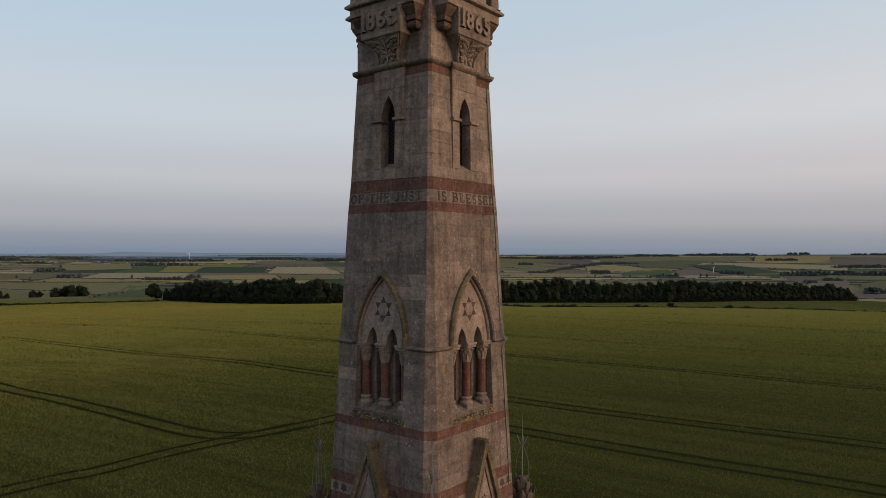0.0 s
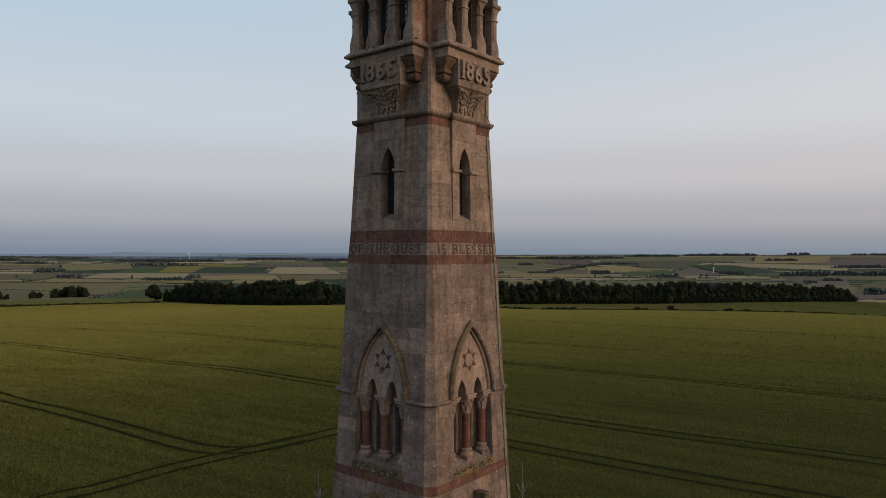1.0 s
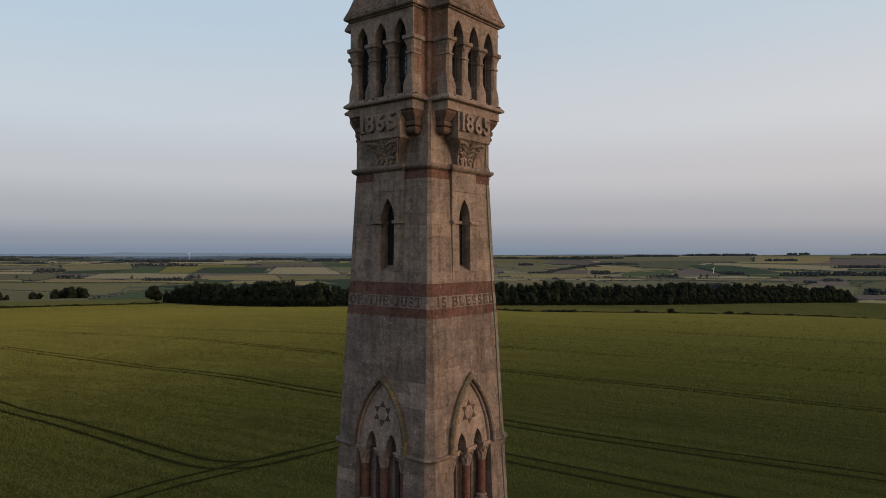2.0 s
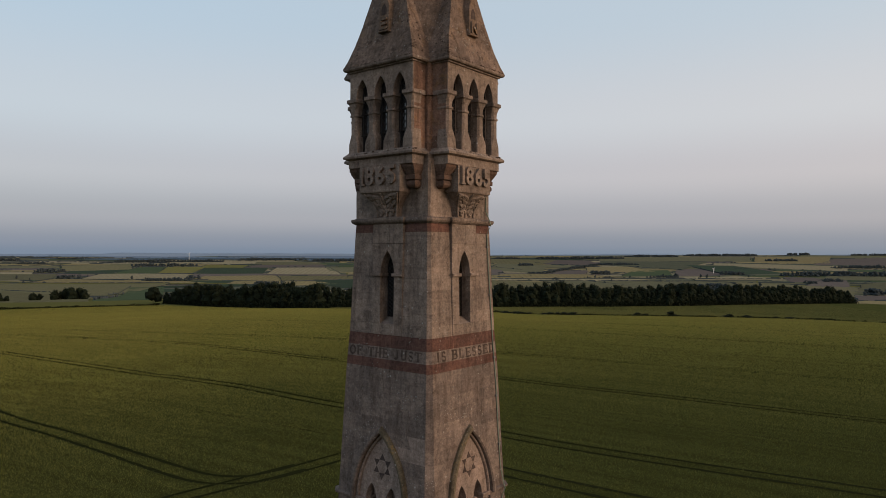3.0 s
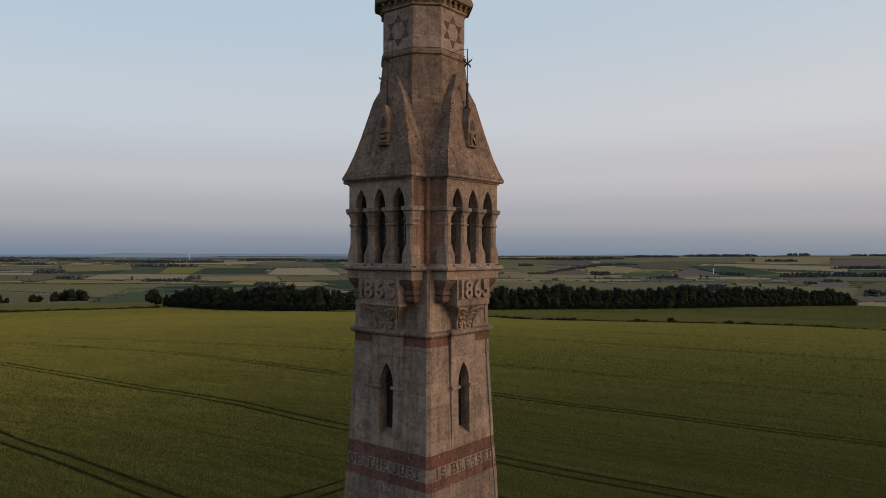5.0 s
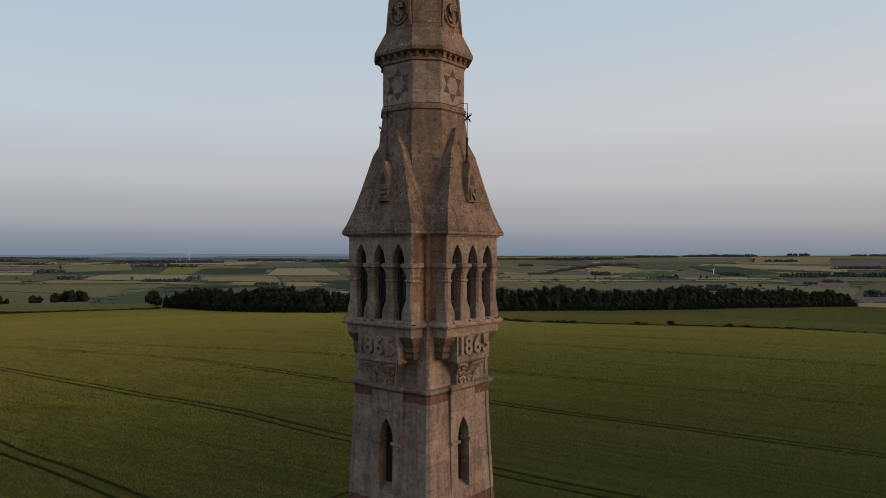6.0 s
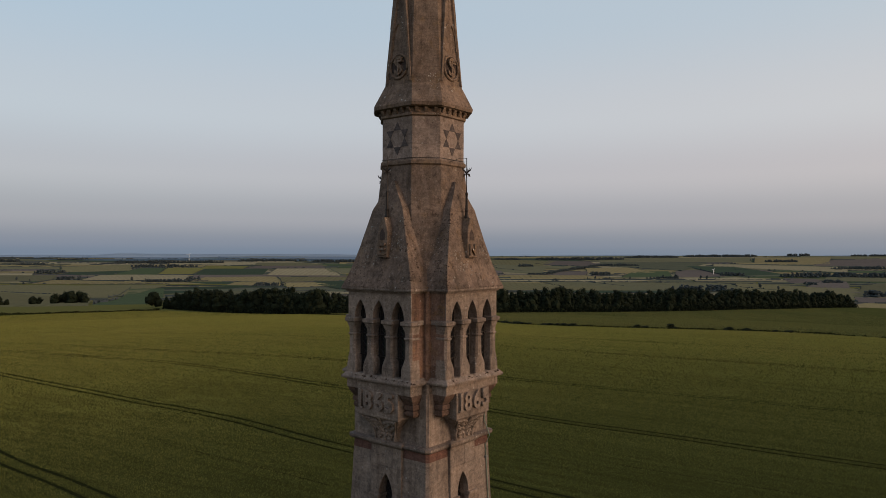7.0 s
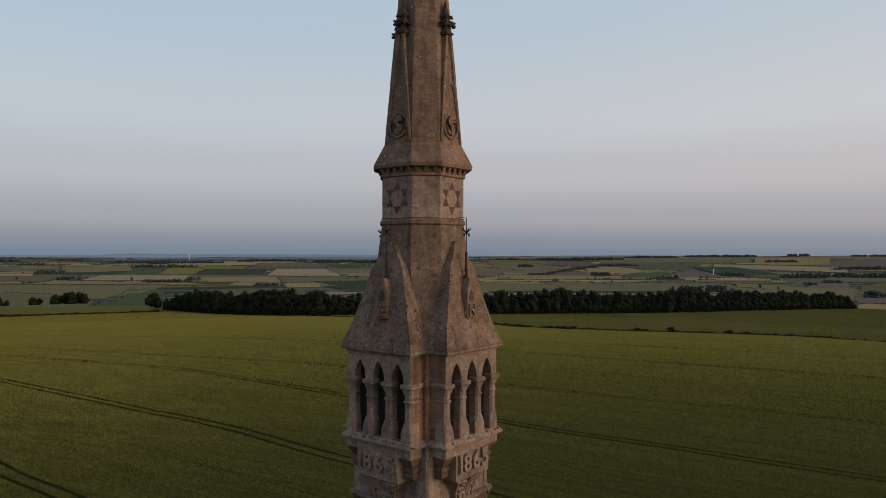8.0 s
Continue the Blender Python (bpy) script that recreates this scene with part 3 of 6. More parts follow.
def date_stage(k):
    bm = bmesh.new()
    loft(bm, [[on_face(k, -w, a, z), on_face(k, w, a, z), on_face(k, w, 1.0, z), on_face(k, -w, 1.0, z)]
              for z, a, w in [(22.03, 1.50, 0.60), (22.055, 1.575, 0.63), (22.085, 1.585, 0.64), (22.61, 1.585, 0.64), (22.665, 1.575, 0.64)]])
    panel = part("date_panel", bm, STONE_UP, tower, "stone panel with the raised figures of a year" if k == 0 else "")
    raised_text(k, "1865", -0.56, 0.54, 22.44, 0.43, 1.60, 0.055, STONE_UP, panel, "raised_figure", 0.028, 0.12)
    part("figure_serif", box(bmesh.new(), k, -0.585, -0.43, 1.57, 1.652, 22.225, 22.262), STONE_UP, panel)
    part("figure_flag", box(bmesh.new(), k, -0.565, -0.50, 1.57, 1.65, 22.585, 22.635), STONE_UP, panel)
    for s in (-1, 1):
        def tier(name, rows, parent, label=""):
            bm = bmesh.new()
            loft(bm, [[on_face(k, *sorted((s * u0, s * u1))[:1], a, z), on_face(k, *sorted((s * u0, s * u1))[1:], a, z), on_face(k, *sorted((s * u0, s * u1))[1:], 1.0, z), on_face(k, *sorted((s * u0, s * u1))[:1], 1.0, z)] for z, u0, u1, a in rows])
            return part(name, bm, BRACKET, parent, label)
        br = tier("bracket", [(22.425, 0.715, 0.935, 1.405), (22.44, 0.705, 0.945, 1.42), (22.52, 0.66, 0.985, 1.475), (22.60, 0.645, 1.01, 1.53), (22.665, 0.645, 1.015, 1.545)], tower, "rust-stained stone bracket" if k == 0 else "")
        tier("bracket_block", [(22.31, 0.695, 0.955, 1.42), (22.325, 0.685, 0.965, 1.435), (22.41, 0.685, 0.965, 1.435), (22.424, 0.695, 0.955, 1.42)], br)
        tier("bracket_roll", [(22.12, 0.80, 0.85, 1.25), (22.13, 0.755, 0.895, 1.33), (22.155, 0.72, 0.93, 1.38), (22.20, 0.695, 0.955, 1.415), (22.25, 0.695, 0.955, 1.415), (22.285, 0.71, 0.94, 1.40), (22.305, 0.73, 0.92, 1.375)], br)
    slab_ = part("lantern_floor", box(bmesh.new(), k, -1.02, 1.02, 0.9, 1.585, 22.66, 22.862, 0.01), STONE_UP, tower)
    for nm, rows in (("sill_moulding", [(22.855, 1.575, 1.01), (22.865, 1.625, 1.05), (22.885, 1.68, 1.10), (22.925, 1.69, 1.11), (22.945, 1.675, 1.10), (23.03, 1.585, 1.02)]),
                     ("eaves_moulding", [(24.95, 1.56, 1.0), (24.955, 1.60, 1.03), (24.985, 1.605, 1.035), (24.99, 1.665, 1.09), (25.02, 1.69, 1.11), (25.06, 1.69, 1.11)])):
        bm = bmesh.new()
        loft(bm, [[on_face(k, -w, a, z), on_face(k, w, a, z), on_face(k, w, 0.9, z), on_face(k, -w, 0.9, z)] for z, a, w in rows])
        part(nm, bm, STONE_UP, tower)


def lantern_bay(k):
    W, Z0, H, FRONT = 0.19, 24.33, 0.44, 1.555
    head = [(-1.0, Z0)]
    for c in (-0.6, 0.0, 0.6):
        head += [(c + u, z) for u, z in arch(W, Z0, H, 8)]
    head += [(1.0, Z0), (1.0, 24.96), (-1.0, 24.96)]
    bay = part("arcade_head", slab(bmesh.new(), k, head, 1.30, FRONT), STONE_UP, tower, "arched stone head over three pointed openings" if k == 0 else "")
    PIER = [(23.0, 0.19, 0.03), (23.24, 0.185, 0.025), (23.48, 0.112, 0.0), (23.90, 0.104, 0.0), (23.915, 0.128, 0.02), (23.95, 0.128, 0.02), (23.965, 0.102, 0.0), (24.08, 0.112, 0.005), (24.2, 0.15, 0.03),
            (24.215, 0.155, 0.035), (24.24, 0.182, 0.068), (24.315, 0.182, 0.068), (24.34, 0.115, 0.0)]
    for c in (-0.9, -0.3, 0.3, 0.9):
        bm = bmesh.new()
        rings = []
        for z, h, o in PIER:
            l, r = c - h, c + h
            if c < -0.8:
                l = -1.0 - o
            if c > 0.8:
                r = 1.0 + o
            ch = 0.045 if h < 0.13 else 0.02
            f, bk = FRONT + o, 1.28
            rings.append([on_face(k, u, a, z) for u, a in ((l + ch, f), (r - ch, f), (r, f - ch), (r, bk), (l, bk), (l, f - ch))])
        loft(bm, rings)
        part("pier", bm, STONE_UP, bay)
    for c in (-0.6, 0.0, 0.6):
        part("leaded_pane", box(bmesh.new(), k, c - 0.2, c + 0.2, 1.335, 1.35, 23.0, 24.8), GLASS, bay)
        for u in (-0.085, 0.085):
            part("iron_bar", tube(bmesh.new(), [on_face(k, c + u, 1.405, 23.0), on_face(k, c + u, 1.405, 24.6)], 0.012, 5), IRON, bay)
        for z in (23.45, 23.95):
            part("iron_bar", tube(bmesh.new(), [on_face(k, c - 0.2, 1.39, z), on_face(k, c + 0.2, 1.39, z)], 0.013, 5), IRON, bay)
        bm = bmesh.new()
        for i in range(-1, 11):
            z = 23.0 + i * 0.16
            for d in (1, -1):
                tube(bm, [on_face(k, c - 0.19 * d, 1.357, z), on_face(k, c + 0.19 * d, 1.357, z + 0.38)], 0.006, 4)
        part("lead_lattice", bm, IRON, bay)
    for s in (-1, 1):
        u0, u1 = sorted((s * 1.003, s * 0.95))
        for z0, z1 in ((23.02, 23.3), (23.305, 23.62), (23.625, 23.93), (23.935, 24.235), (24.345, 24.6), (24.605, 24.96)):
            part("return_stone", slab(bmesh.new(), k, [(u0, z0), (u1, z0), (u1, z1), (u0, z1)], 1.0, 1.50 if z0 < 24.3 else 1.53), STONE_RUST, bay, "rust-stained return stone" if k == 0 else "")
        u0, u1 = sorted((s * 1.035, s * 0.8))
        part("return_string", box(bmesh.new(), k, u0, u1, 1.0, 1.40, 24.24, 24.34), STONE_UP, bay)


for k in range(4):
    carved_corbel(k)
    date_stage(k)
    lantern_bay(k)
    bm = bmesh.new()
    loft(bm, [[on_face(k, u, a, z) for u, a in ((0.9, 1.12), (1.07, 1.12), (1.12, 1.07), (1.12, 0.9), (0.9, 0.9))] for z in (22.6, 25.1)])
    pier = part("corner_pier", bm, STONE_RUST, tower)
    bm = bmesh.new()
    loft(bm, [[on_face(k, u, a, z) for u, a in ((0.9, 1.15), (1.10, 1.15), (1.15, 1.10), (1.15, 0.9), (0.9, 0.9))] for z in (24.24, 24.34)])
    part("corner_string", bm, STONE_RUST, pier)


# ---- roof slopes, octagon, spire: laid in courses ----
def octagon(z, a, b):
    return [p for k in range(4) for p in (on_face(k, -b, a, z), on_face(k, b, a, z))]


def row_at(rows, z):
    return steps_of([(r[0], r[1]) for r in rows], z), steps_of([(r[0], r[2]) for r in rows], z)


def in_courses(name, rows, ring, material, parent, height=0.3, joint=0.004, seed=1):
    rng = random.Random(seed)
    z, end, made = rows[0][0], rows[-1][0], []
    while z < end - 1e-6:
        top = min(end, z + height * rng.uniform(0.9, 1.1))
        if end - top < 0.12:
            top = end
        bm = bmesh.new()
        levels = sorted({z, top} | {r[0] for r in rows if z < r[0] < top})
        proud = rng.uniform(0.0, 0.006)
        loft(bm, [ring(q, *[v + proud for v in row_at(rows, q)]) for q in ([z + joint, *levels[1:-1], top - joint])])
        made.append(part(name, bm, material, parent))
        z = top
    return made


ROOF = [(25.05, 1.69, 1.11), (25.25, 1.605, 1.025), (25.6, 1.505, 0.89), (26.1, 1.405, 0.72), (26.9, 1.265, 0.475), (27.3, 1.165, 0.22), (27.58, 1.07, 0.03)]
SHRUNK = [(z, a - 0.02, w - 0.02) for z, a, w in ROOF]
for k in range(4):
    rect = lambda z, a, w: [on_face(k, -w, a, z), on_face(k, w, a, z), on_face(k, w * 0.96, 0.55, z), on_face(k, -w * 0.96, 0.55, z)]
    bm = bmesh.new()
    loft(bm, [rect(z, a, w) for z, a, w in [(25.0, 1.66, 1.08)] + SHRUNK[:-1]])
    slope = part("roof_slope", bm, MORTAR, tower, "steep hipped stone roof slope spotted with lichen" if k == 0 else "")
    in_courses("roof_course", ROOF, rect, STONE_ROOF, slope, 0.36, 0.0012, 60 + k)

FLARE = [(25.0, 1.15, 0.75), (26.0, 1.10, 0.635), (27.0, 1.03, 0.53), (27.6, 0.985, 0.485), (27.96, 0.945, 0.462)]
bm = bmesh.new()
loft(bm, [octagon(z, a - 0.02, b - 0.01) for z, a, b in FLARE])
flare = part("octagon_flare", bm, MORTAR, tower, "octagonal stone broach between the roof slopes")
in_courses("broach_course", FLARE, octagon, STONE_ROOF, flare, 0.37, 0.0012, 71)


def octagon_part(name, rows, material, parent, label=""):
    bm = bmesh.new()
    loft(bm, [octagon(z, a, b) for z, a, b in rows])
    return part(name, bm, material, parent, label)


octagon_part("neck_moulding", [(27.95, 0.95, 0.465), (27.98, 0.985, 0.485), (28.05, 0.985, 0.485), (28.09, 0.94, 0.465)], STONE_WARM, tower)
neck = octagon_part("neck", [(28.05, 0.915, 0.455), (29.14, 0.915, 0.455)], MORTAR, tower, "octagonal collar inlaid with dark stars")
in_courses("neck_course", [(28.08, 0.927, 0.46), (29.12, 0.927, 0.46)], octagon, STONE_PALE, neck, 0.35, 0.0012, 5)
for k in range(4):
    star_points(k, 28.60, 0.40, lambda z: 0.936, 0.004, INLAY_BLUE, neck)
octagon_part("corbel_course", [(29.10, 0.93, 0.465), (29.125, 0.975, 0.49), (29.17, 0.98, 0.49), (29.19, 0.955, 0.475), (29.32, 0.955, 0.475)], STONE_WARM, tower)
skirt = octagon_part("spire_skirt", [(29.30, 1.03, 0.55), (29.325, 1.095, 0.59), (29.40, 1.11, 0.605), (29.46, 1.09, 0.585), (29.9, 0.91, 0.44)], STONE_WARM, tower, "sloping stone skirt of the spire")


def dentil(origin, along, out):
    bm = bmesh.new()
    rows = []
    for z, o, h in ((29.19, 0.03, 0.03), (29.23, 0.055, 0.042), (29.27, 0.085, 0.042), (29.315, 0.095, 0.042)):
        p = Vector((origin.x, origin.y, z))
        rows.append([p - along * h, p + along * h, p + along * h + out * o, p - along * h + out * o])
    loft(bm, rows)
    return bm


for k in range(4):
    n, al = on_face(k, 0, 1, 0), on_face(k, 1, 0, 0)
    for i in range(5):
        part("dentil", dentil(on_face(k, -0.41 + 0.205 * i, 0.95, 0), al, n), STONE_WARM, skirt)
    p, q = on_face(k, 0.475, 0.955, 0), on_face(k + 1, -0.475, 0.955, 0)
    al2, n2 = (q - p).normalized(), ((p + q) / 2).normalized()
    for i in range(3):
        part("dentil", dentil(p + al2 * ((q - p).length * (i + 0.5) / 3) - n2 * 0.005, al2, n2), STONE_WARM, skirt)

SPIRE = [(29.88, 0.90, 0.43), (32.0, 0.735, 0.34), (33.5, 0.605, 0.268), (38.0, 0.10, 0.042)]
bm = bmesh.new()
loft(bm, [octagon(z, a - 0.015, b - 0.01) for z, a, b in SPIRE])
spire = part("spire", bm, MORTAR, tower, "tapering octagonal stone spire")
in_courses("spire_course", SPIRE, octagon, STONE_WARM, spire, 0.42, 0.0012, 9)


def gablet(k):
    """The tall gablet on a spire face: two ribs, a roundel with a letter, a leafy finial."""
    front = lambda z: 0.92 - (z - 29.95) * 0.036
    w = lambda z: 0.40 - (z - 29.95) * 0.122
    bm = bmesh.new()
    loft(bm, [[on_face(k, -w(z), front(z) - 0.04, z), on_face(k, w(z), front(z) - 0.04, z), on_face(k, w(z), 0.5, z), on_face(k, -w(z), 0.5, z)] for z in (29.95, 30.9, 31.8, 32.55)])
    g = part("gablet", bm, STONE_WARM, tower, "tall narrow gablet with a lettered roundel" if k == 0 else "")
    for s in (-1, 1):
        bm = bmesh.new()
        loft(bm, [[on_face(k, s * (w(z) + 0.012), front(z) - 0.05, z), on_face(k, s * (w(z) + 0.01), front(z), z), on_face(k, s * (w(z) - 0.045), front(z) + 0.012, z), on_face(k, s * (w(z) - 0.075), front(z) - 0.05, z)] for z in (29.96, 30.7, 31.6, 32.55)])
        part("rib", bm, STONE_WARM, g)
        pts = [on_face(k, s * (0.05 + 0.19 * math.cos(t)), front(30.9 + 0.5 * math.sin(t)) - 0.025, 30.78 + 0.62 * math.sin(t)) for t in (0.0, 0.35, 0.7, 1.05, 1.4)]
        part("cusp", tube(bmesh.new(), pts, 0.028, 5), STONE_WARM, g)
        # dark triangle put in for the spandrel's recess shade
        part("spandrel_leaf", slab(bmesh.new(), k, [(s * 0.34, 30.0), (s * 0.20, 30.0), (s * 0.335, 30.16)], lambda z: front(z) - 0.06, lambda z: front(z) - 0.028), INLAY_AND_SHADE, g)
    ring = [on_face(k, 0.275 * math.cos(t), front(30.33 + 0.29 * math.sin(t)) - 0.012, 30.335 + 0.285 * math.sin(t)) for t in (2 * math.pi * i / 24 for i in range(25))]
    part("roundel", tube(bmesh.new(), ring, 0.032, 6), STONE_WARM, g)
    # dark disc gives the roundel the shade of a deeper recess
    disc = [(0.265 * math.cos(t), 30.335 + 0.275 * math.sin(t)) for t in (2 * math.pi * i / 24 for i in range(24))]
    part("roundel_ground", slab(bmesh.new(), k, disc, lambda z: front(z) - 0.08, lambda z: front(z) - 0.034), INLAY_AND_SHADE, g)
    part("roundel_letter", laid(lettering("S", 0.60, 0.045, 0.008, 1.02), k, 0.0, front(30.335) - 0.02, 30.335, 2), STONE_WARM, g)
    part("letter_bar", box(bmesh.new(), k, -0.018, 0.018, 0.8, front(30.335) + 0.034, 30.12, 30.56), STONE_WARM, g)
    part("letter_bar", box(bmesh.new(), k, -0.13, 0.13, 0.8, front(30.335) + 0.036, 30.435, 30.475), STONE_WARM, g)
    c = on_face(k, 0, front(32.6) - 0.11, 0)
    fin = part("leaf_finial", turned(bmesh.new(), c, [(0.11, 32.5), (0.13, 32.56), (0.165, 32.575), (0.165, 32.64), (0.11, 32.66), (0.095, 32.75), (0.10, 32.95), (0.13, 33.0), (0.12, 33.05), (0.085, 33.1), (0.02, 33.42)], 8), LEAF_STONE, g, "leafy stone finial")
    rng = random.Random(7)
    for j in range(8):
        t = math.pi / 4 * j + math.pi / 4
        big = 1.0 if j % 2 == 0 else 0.72
        for dz, r, out in ((32.86, 0.075, 0.15), (32.80, 0.055, 0.205), (32.88, 0.035, 0.225), (33.03, 0.05, 0.13), (33.0, 0.03, 0.165), (32.62, 0.035, 0.17)):
            bm = bmesh.new()
            bmesh.ops.create_icosphere(bm, subdivisions=2, radius=r * big, matrix=Matrix.Translation(c + Vector((out * big * math.cos(t), out * big * math.sin(t), dz))) @ Matrix.Diagonal((1, 1, 0.85, 1)))
            for v in bm.verts:
                v.co += Vector((rng.uniform(-1, 1), rng.uniform(-1, 1), rng.uniform(-1, 1))) * r * 0.16
            part("leaf_knob", bm, LEAF_STONE, fin)


for k in range(4):
    gablet(k)


# ---- lucarnes with compass letters and iron finials ----
def lucarne(k, letter):
    hw, f0, u = 0.155, lambda z: 1.545 - (z - 25.7) * 0.03, 0.085 if k == 0 else 0.0
    poly = [(u - hw, 25.80), (u + hw, 25.80), (u + hw, 26.36), (u + 0.05, 26.70), (u - 0.05, 26.70), (u - hw, 26.36)]
    lu = part("lucarne", slab(bmesh.new(), k, poly, 1.1, f0, 0.012), STONE_WARM, tower, "small gabled stone block with a compass letter" if letter else "")
    # no hollow: the niche's shade is a dark arch-shaped plate
    part("lucarne_niche", slab(bmesh.new(), k, [(u + 0.085, 26.17), (u - 0.085, 26.17)] + [(u + a, z) for a, z in arch(0.085, 26.26, 0.17, 5)], 1.3, lambda z: f0(z) + 0.003), INLAY_AND_SHADE, lu)
    if letter:
        raised_text(k, letter, u - 0.12, u + 0.12, 25.955, 0.27, 1.555, 0.03, STONE_WARM, lu, "raised_letter", 0.03)
    part("letter_sill", box(bmesh.new(), k, u - 0.16, u + 0.16, 1.3, 1.575, 25.765, 25.81, 0.01), STONE_WARM, lu)
    c = on_face(k, u, 1.375, 0)
    rod = part("iron_finial", turned(bmesh.new(), c, [(0.055, 26.66), (0.06, 26.72), (0.04, 26.78), (0.034, 26.85), (0.045, 26.88), (0.034, 26.91), (0.026, 27.2), (0.034, 27.28), (0.03, 27.3), (0.012, 27.32), (0.010, 28.12)], 8), IRON, lu, "slender iron finial with a leafed tip")
    for j in range(5):
        t = 2 * math.pi * j / 5 + 0.4
        pts = [c + Vector((r * math.cos(t), r * math.sin(t), z)) for r, z in ((0.012, 27.74), (0.04, 27.80), (0.095, 27.84), (0.12, 27.90))]
        part("iron_leaf", tube(bmesh.new(), pts, [0.008, 0.015, 0.016, 0.005], 5), IRON, rod)
        pts = [c + Vector((r * math.cos(t + 0.6), r * math.sin(t + 0.6), z)) for r, z in ((0.012, 27.74), (0.07, 27.74), (0.085, 27.68))]
        part("iron_leaf", tube(bmesh.new(), pts, [0.008, 0.015, 0.010], 5), IRON, rod)
    return c


for k, letter in enumerate(("E", "N", "", "")):
    c = lucarne(k, letter)
    if k == 1:
        part("stay_wire", tube(bmesh.new(), [c + Vector((0, 0, 28.12)), c * 0.86 + Vector((0, 0, 28.14)), on_face(k, -0.2, 0.94, 28.02)], 0.006, 4), IRON, tower)
bm = bmesh.new()
ring = [on_face(k, s * 0.475, 0.955, 28.115) for k in range(4) for s in (-1, 1)]
tube(bm, ring + ring[:1], 0.006, 4)
part("ring_wire", bm, IRON, tower)


# ---- crusts on sills and roof edges ----
MOSS_CRUST = plain_material("dark_moss_crust", (0.035, 0.024, 0.018), (0.075, 0.05, 0.036), 20, 0.95)


def crust(k, parent, name, material, spots, seed):
    """Small flat lumps scattered round the given spots: u, distance, z, spread along, spread up, how many, size."""
    rng = random.Random(seed)
    bm = bmesh.new()
    for u, a, z, su, sz, n, size in spots:
        for _ in range(n):
            r = size * rng.uniform(0.35, 1.0)
            c = on_face(k, u + rng.gauss(0, su), a, z + rng.gauss(0, sz))
            bmesh.ops.create_icosphere(bm, subdivisions=1, radius=r, matrix=Matrix.Translation(c) @ Matrix.Rotation(rng.uniform(0, 3), 4, "Z") @ Matrix.Diagonal((rng.uniform(0.7, 1.6), rng.uniform(0.7, 1.4), rng.uniform(0.5, 1.0), 1)))
    tagged(part(name, bm, material, parent), kind="stuff")


for k in (0, 1):
    crust(k, tower, "sill_lichen", STONE_LICHEN, [(u, 1.615, 22.985, 0.10, 0.012, 16, 0.014) for u in (-0.9, -0.62, -0.3, 0.05, 0.3, 0.66, 0.92)], 80 + k)
    crust(k, tower, "sill_moss", MOSS_CRUST, [(u, 1.625, 22.97, 0.09, 0.014, 8, 0.032) for u in (-0.75, -0.4, 0.0, 0.45, 0.85, 0.98)], 84 + k)
    crust(k, tower, "niche_moss", MOSS_CRUST, [(u, wall_a(13.2) + 0.03, 13.2, 0.07, 0.035, 14, 0.02) for u in (-0.7, -0.45, -0.1, 0.2, 0.6)], 88 + k)
    inner = 1 if k == 0 else -1
    rng = random.Random(60 + k)
    edge = []
    for _ in range(260):
        z = 25.07 + 1.75 * rng.random() ** 1.7
        a, w = row_at(ROOF, z)
        if noise.noise((z * 5, k, 3.0)) + rng.uniform(-0.3, 0.5) < 0:
            continue
        if rng.random() < 0.55:
            edge.append((inner * (w - abs(rng.gauss(0, 0.05))), a - 0.022, z, 0.0, 0.0, 1, 0.034))
        else:
            edge.append((inner * (w - 0.024), a - 0.02 - 0.38 * rng.random() ** 1.5, z, 0.0, 0.0, 1, 0.036))
    for _ in range(60):
        edge.append((rng.uniform(-1.05, 1.05), 1.685, 25.075, 0.0, 0.004, 1, 0.016))
    crust(k, tower, "valley_moss", MOSS_CRUST, edge, 90 + k)
    specks = []
    for _ in range(14):
        z0, s0 = rng.uniform(25.2, 26.7), rng.uniform(-0.9, 0.9)
        for _ in range(rng.randrange(3, 11)):
            z = z0 + rng.gauss(0, 0.06)
            a, w = row_at(ROOF, max(25.1, z))
            specks.append((s0 * w + rng.gauss(0, 0.05), a - 0.003, max(25.1, z), 0.0, 0.0, 1, 0.021))
    blots = []
    for _ in range(26):
        z0, s0 = 25.12 + 1.0 * rng.random() ** 1.6, rng.uniform(-0.95, 0.95)
        for _ in range(rng.randrange(2, 9)):
            z = max(25.1, z0 + rng.gauss(0, 0.035))
            a, w = row_at(ROOF, z)
            blots.append((s0 * w + rng.gauss(0, 0.045), a - 0.020, z, 0.0, 0.0, 1, 0.031))
    crust(k, tower, "roof_moss", MOSS_CRUST, blots, 98 + k)
    crust(k, tower, "roof_lichen", STONE_LICHEN, specks, 94 + k)


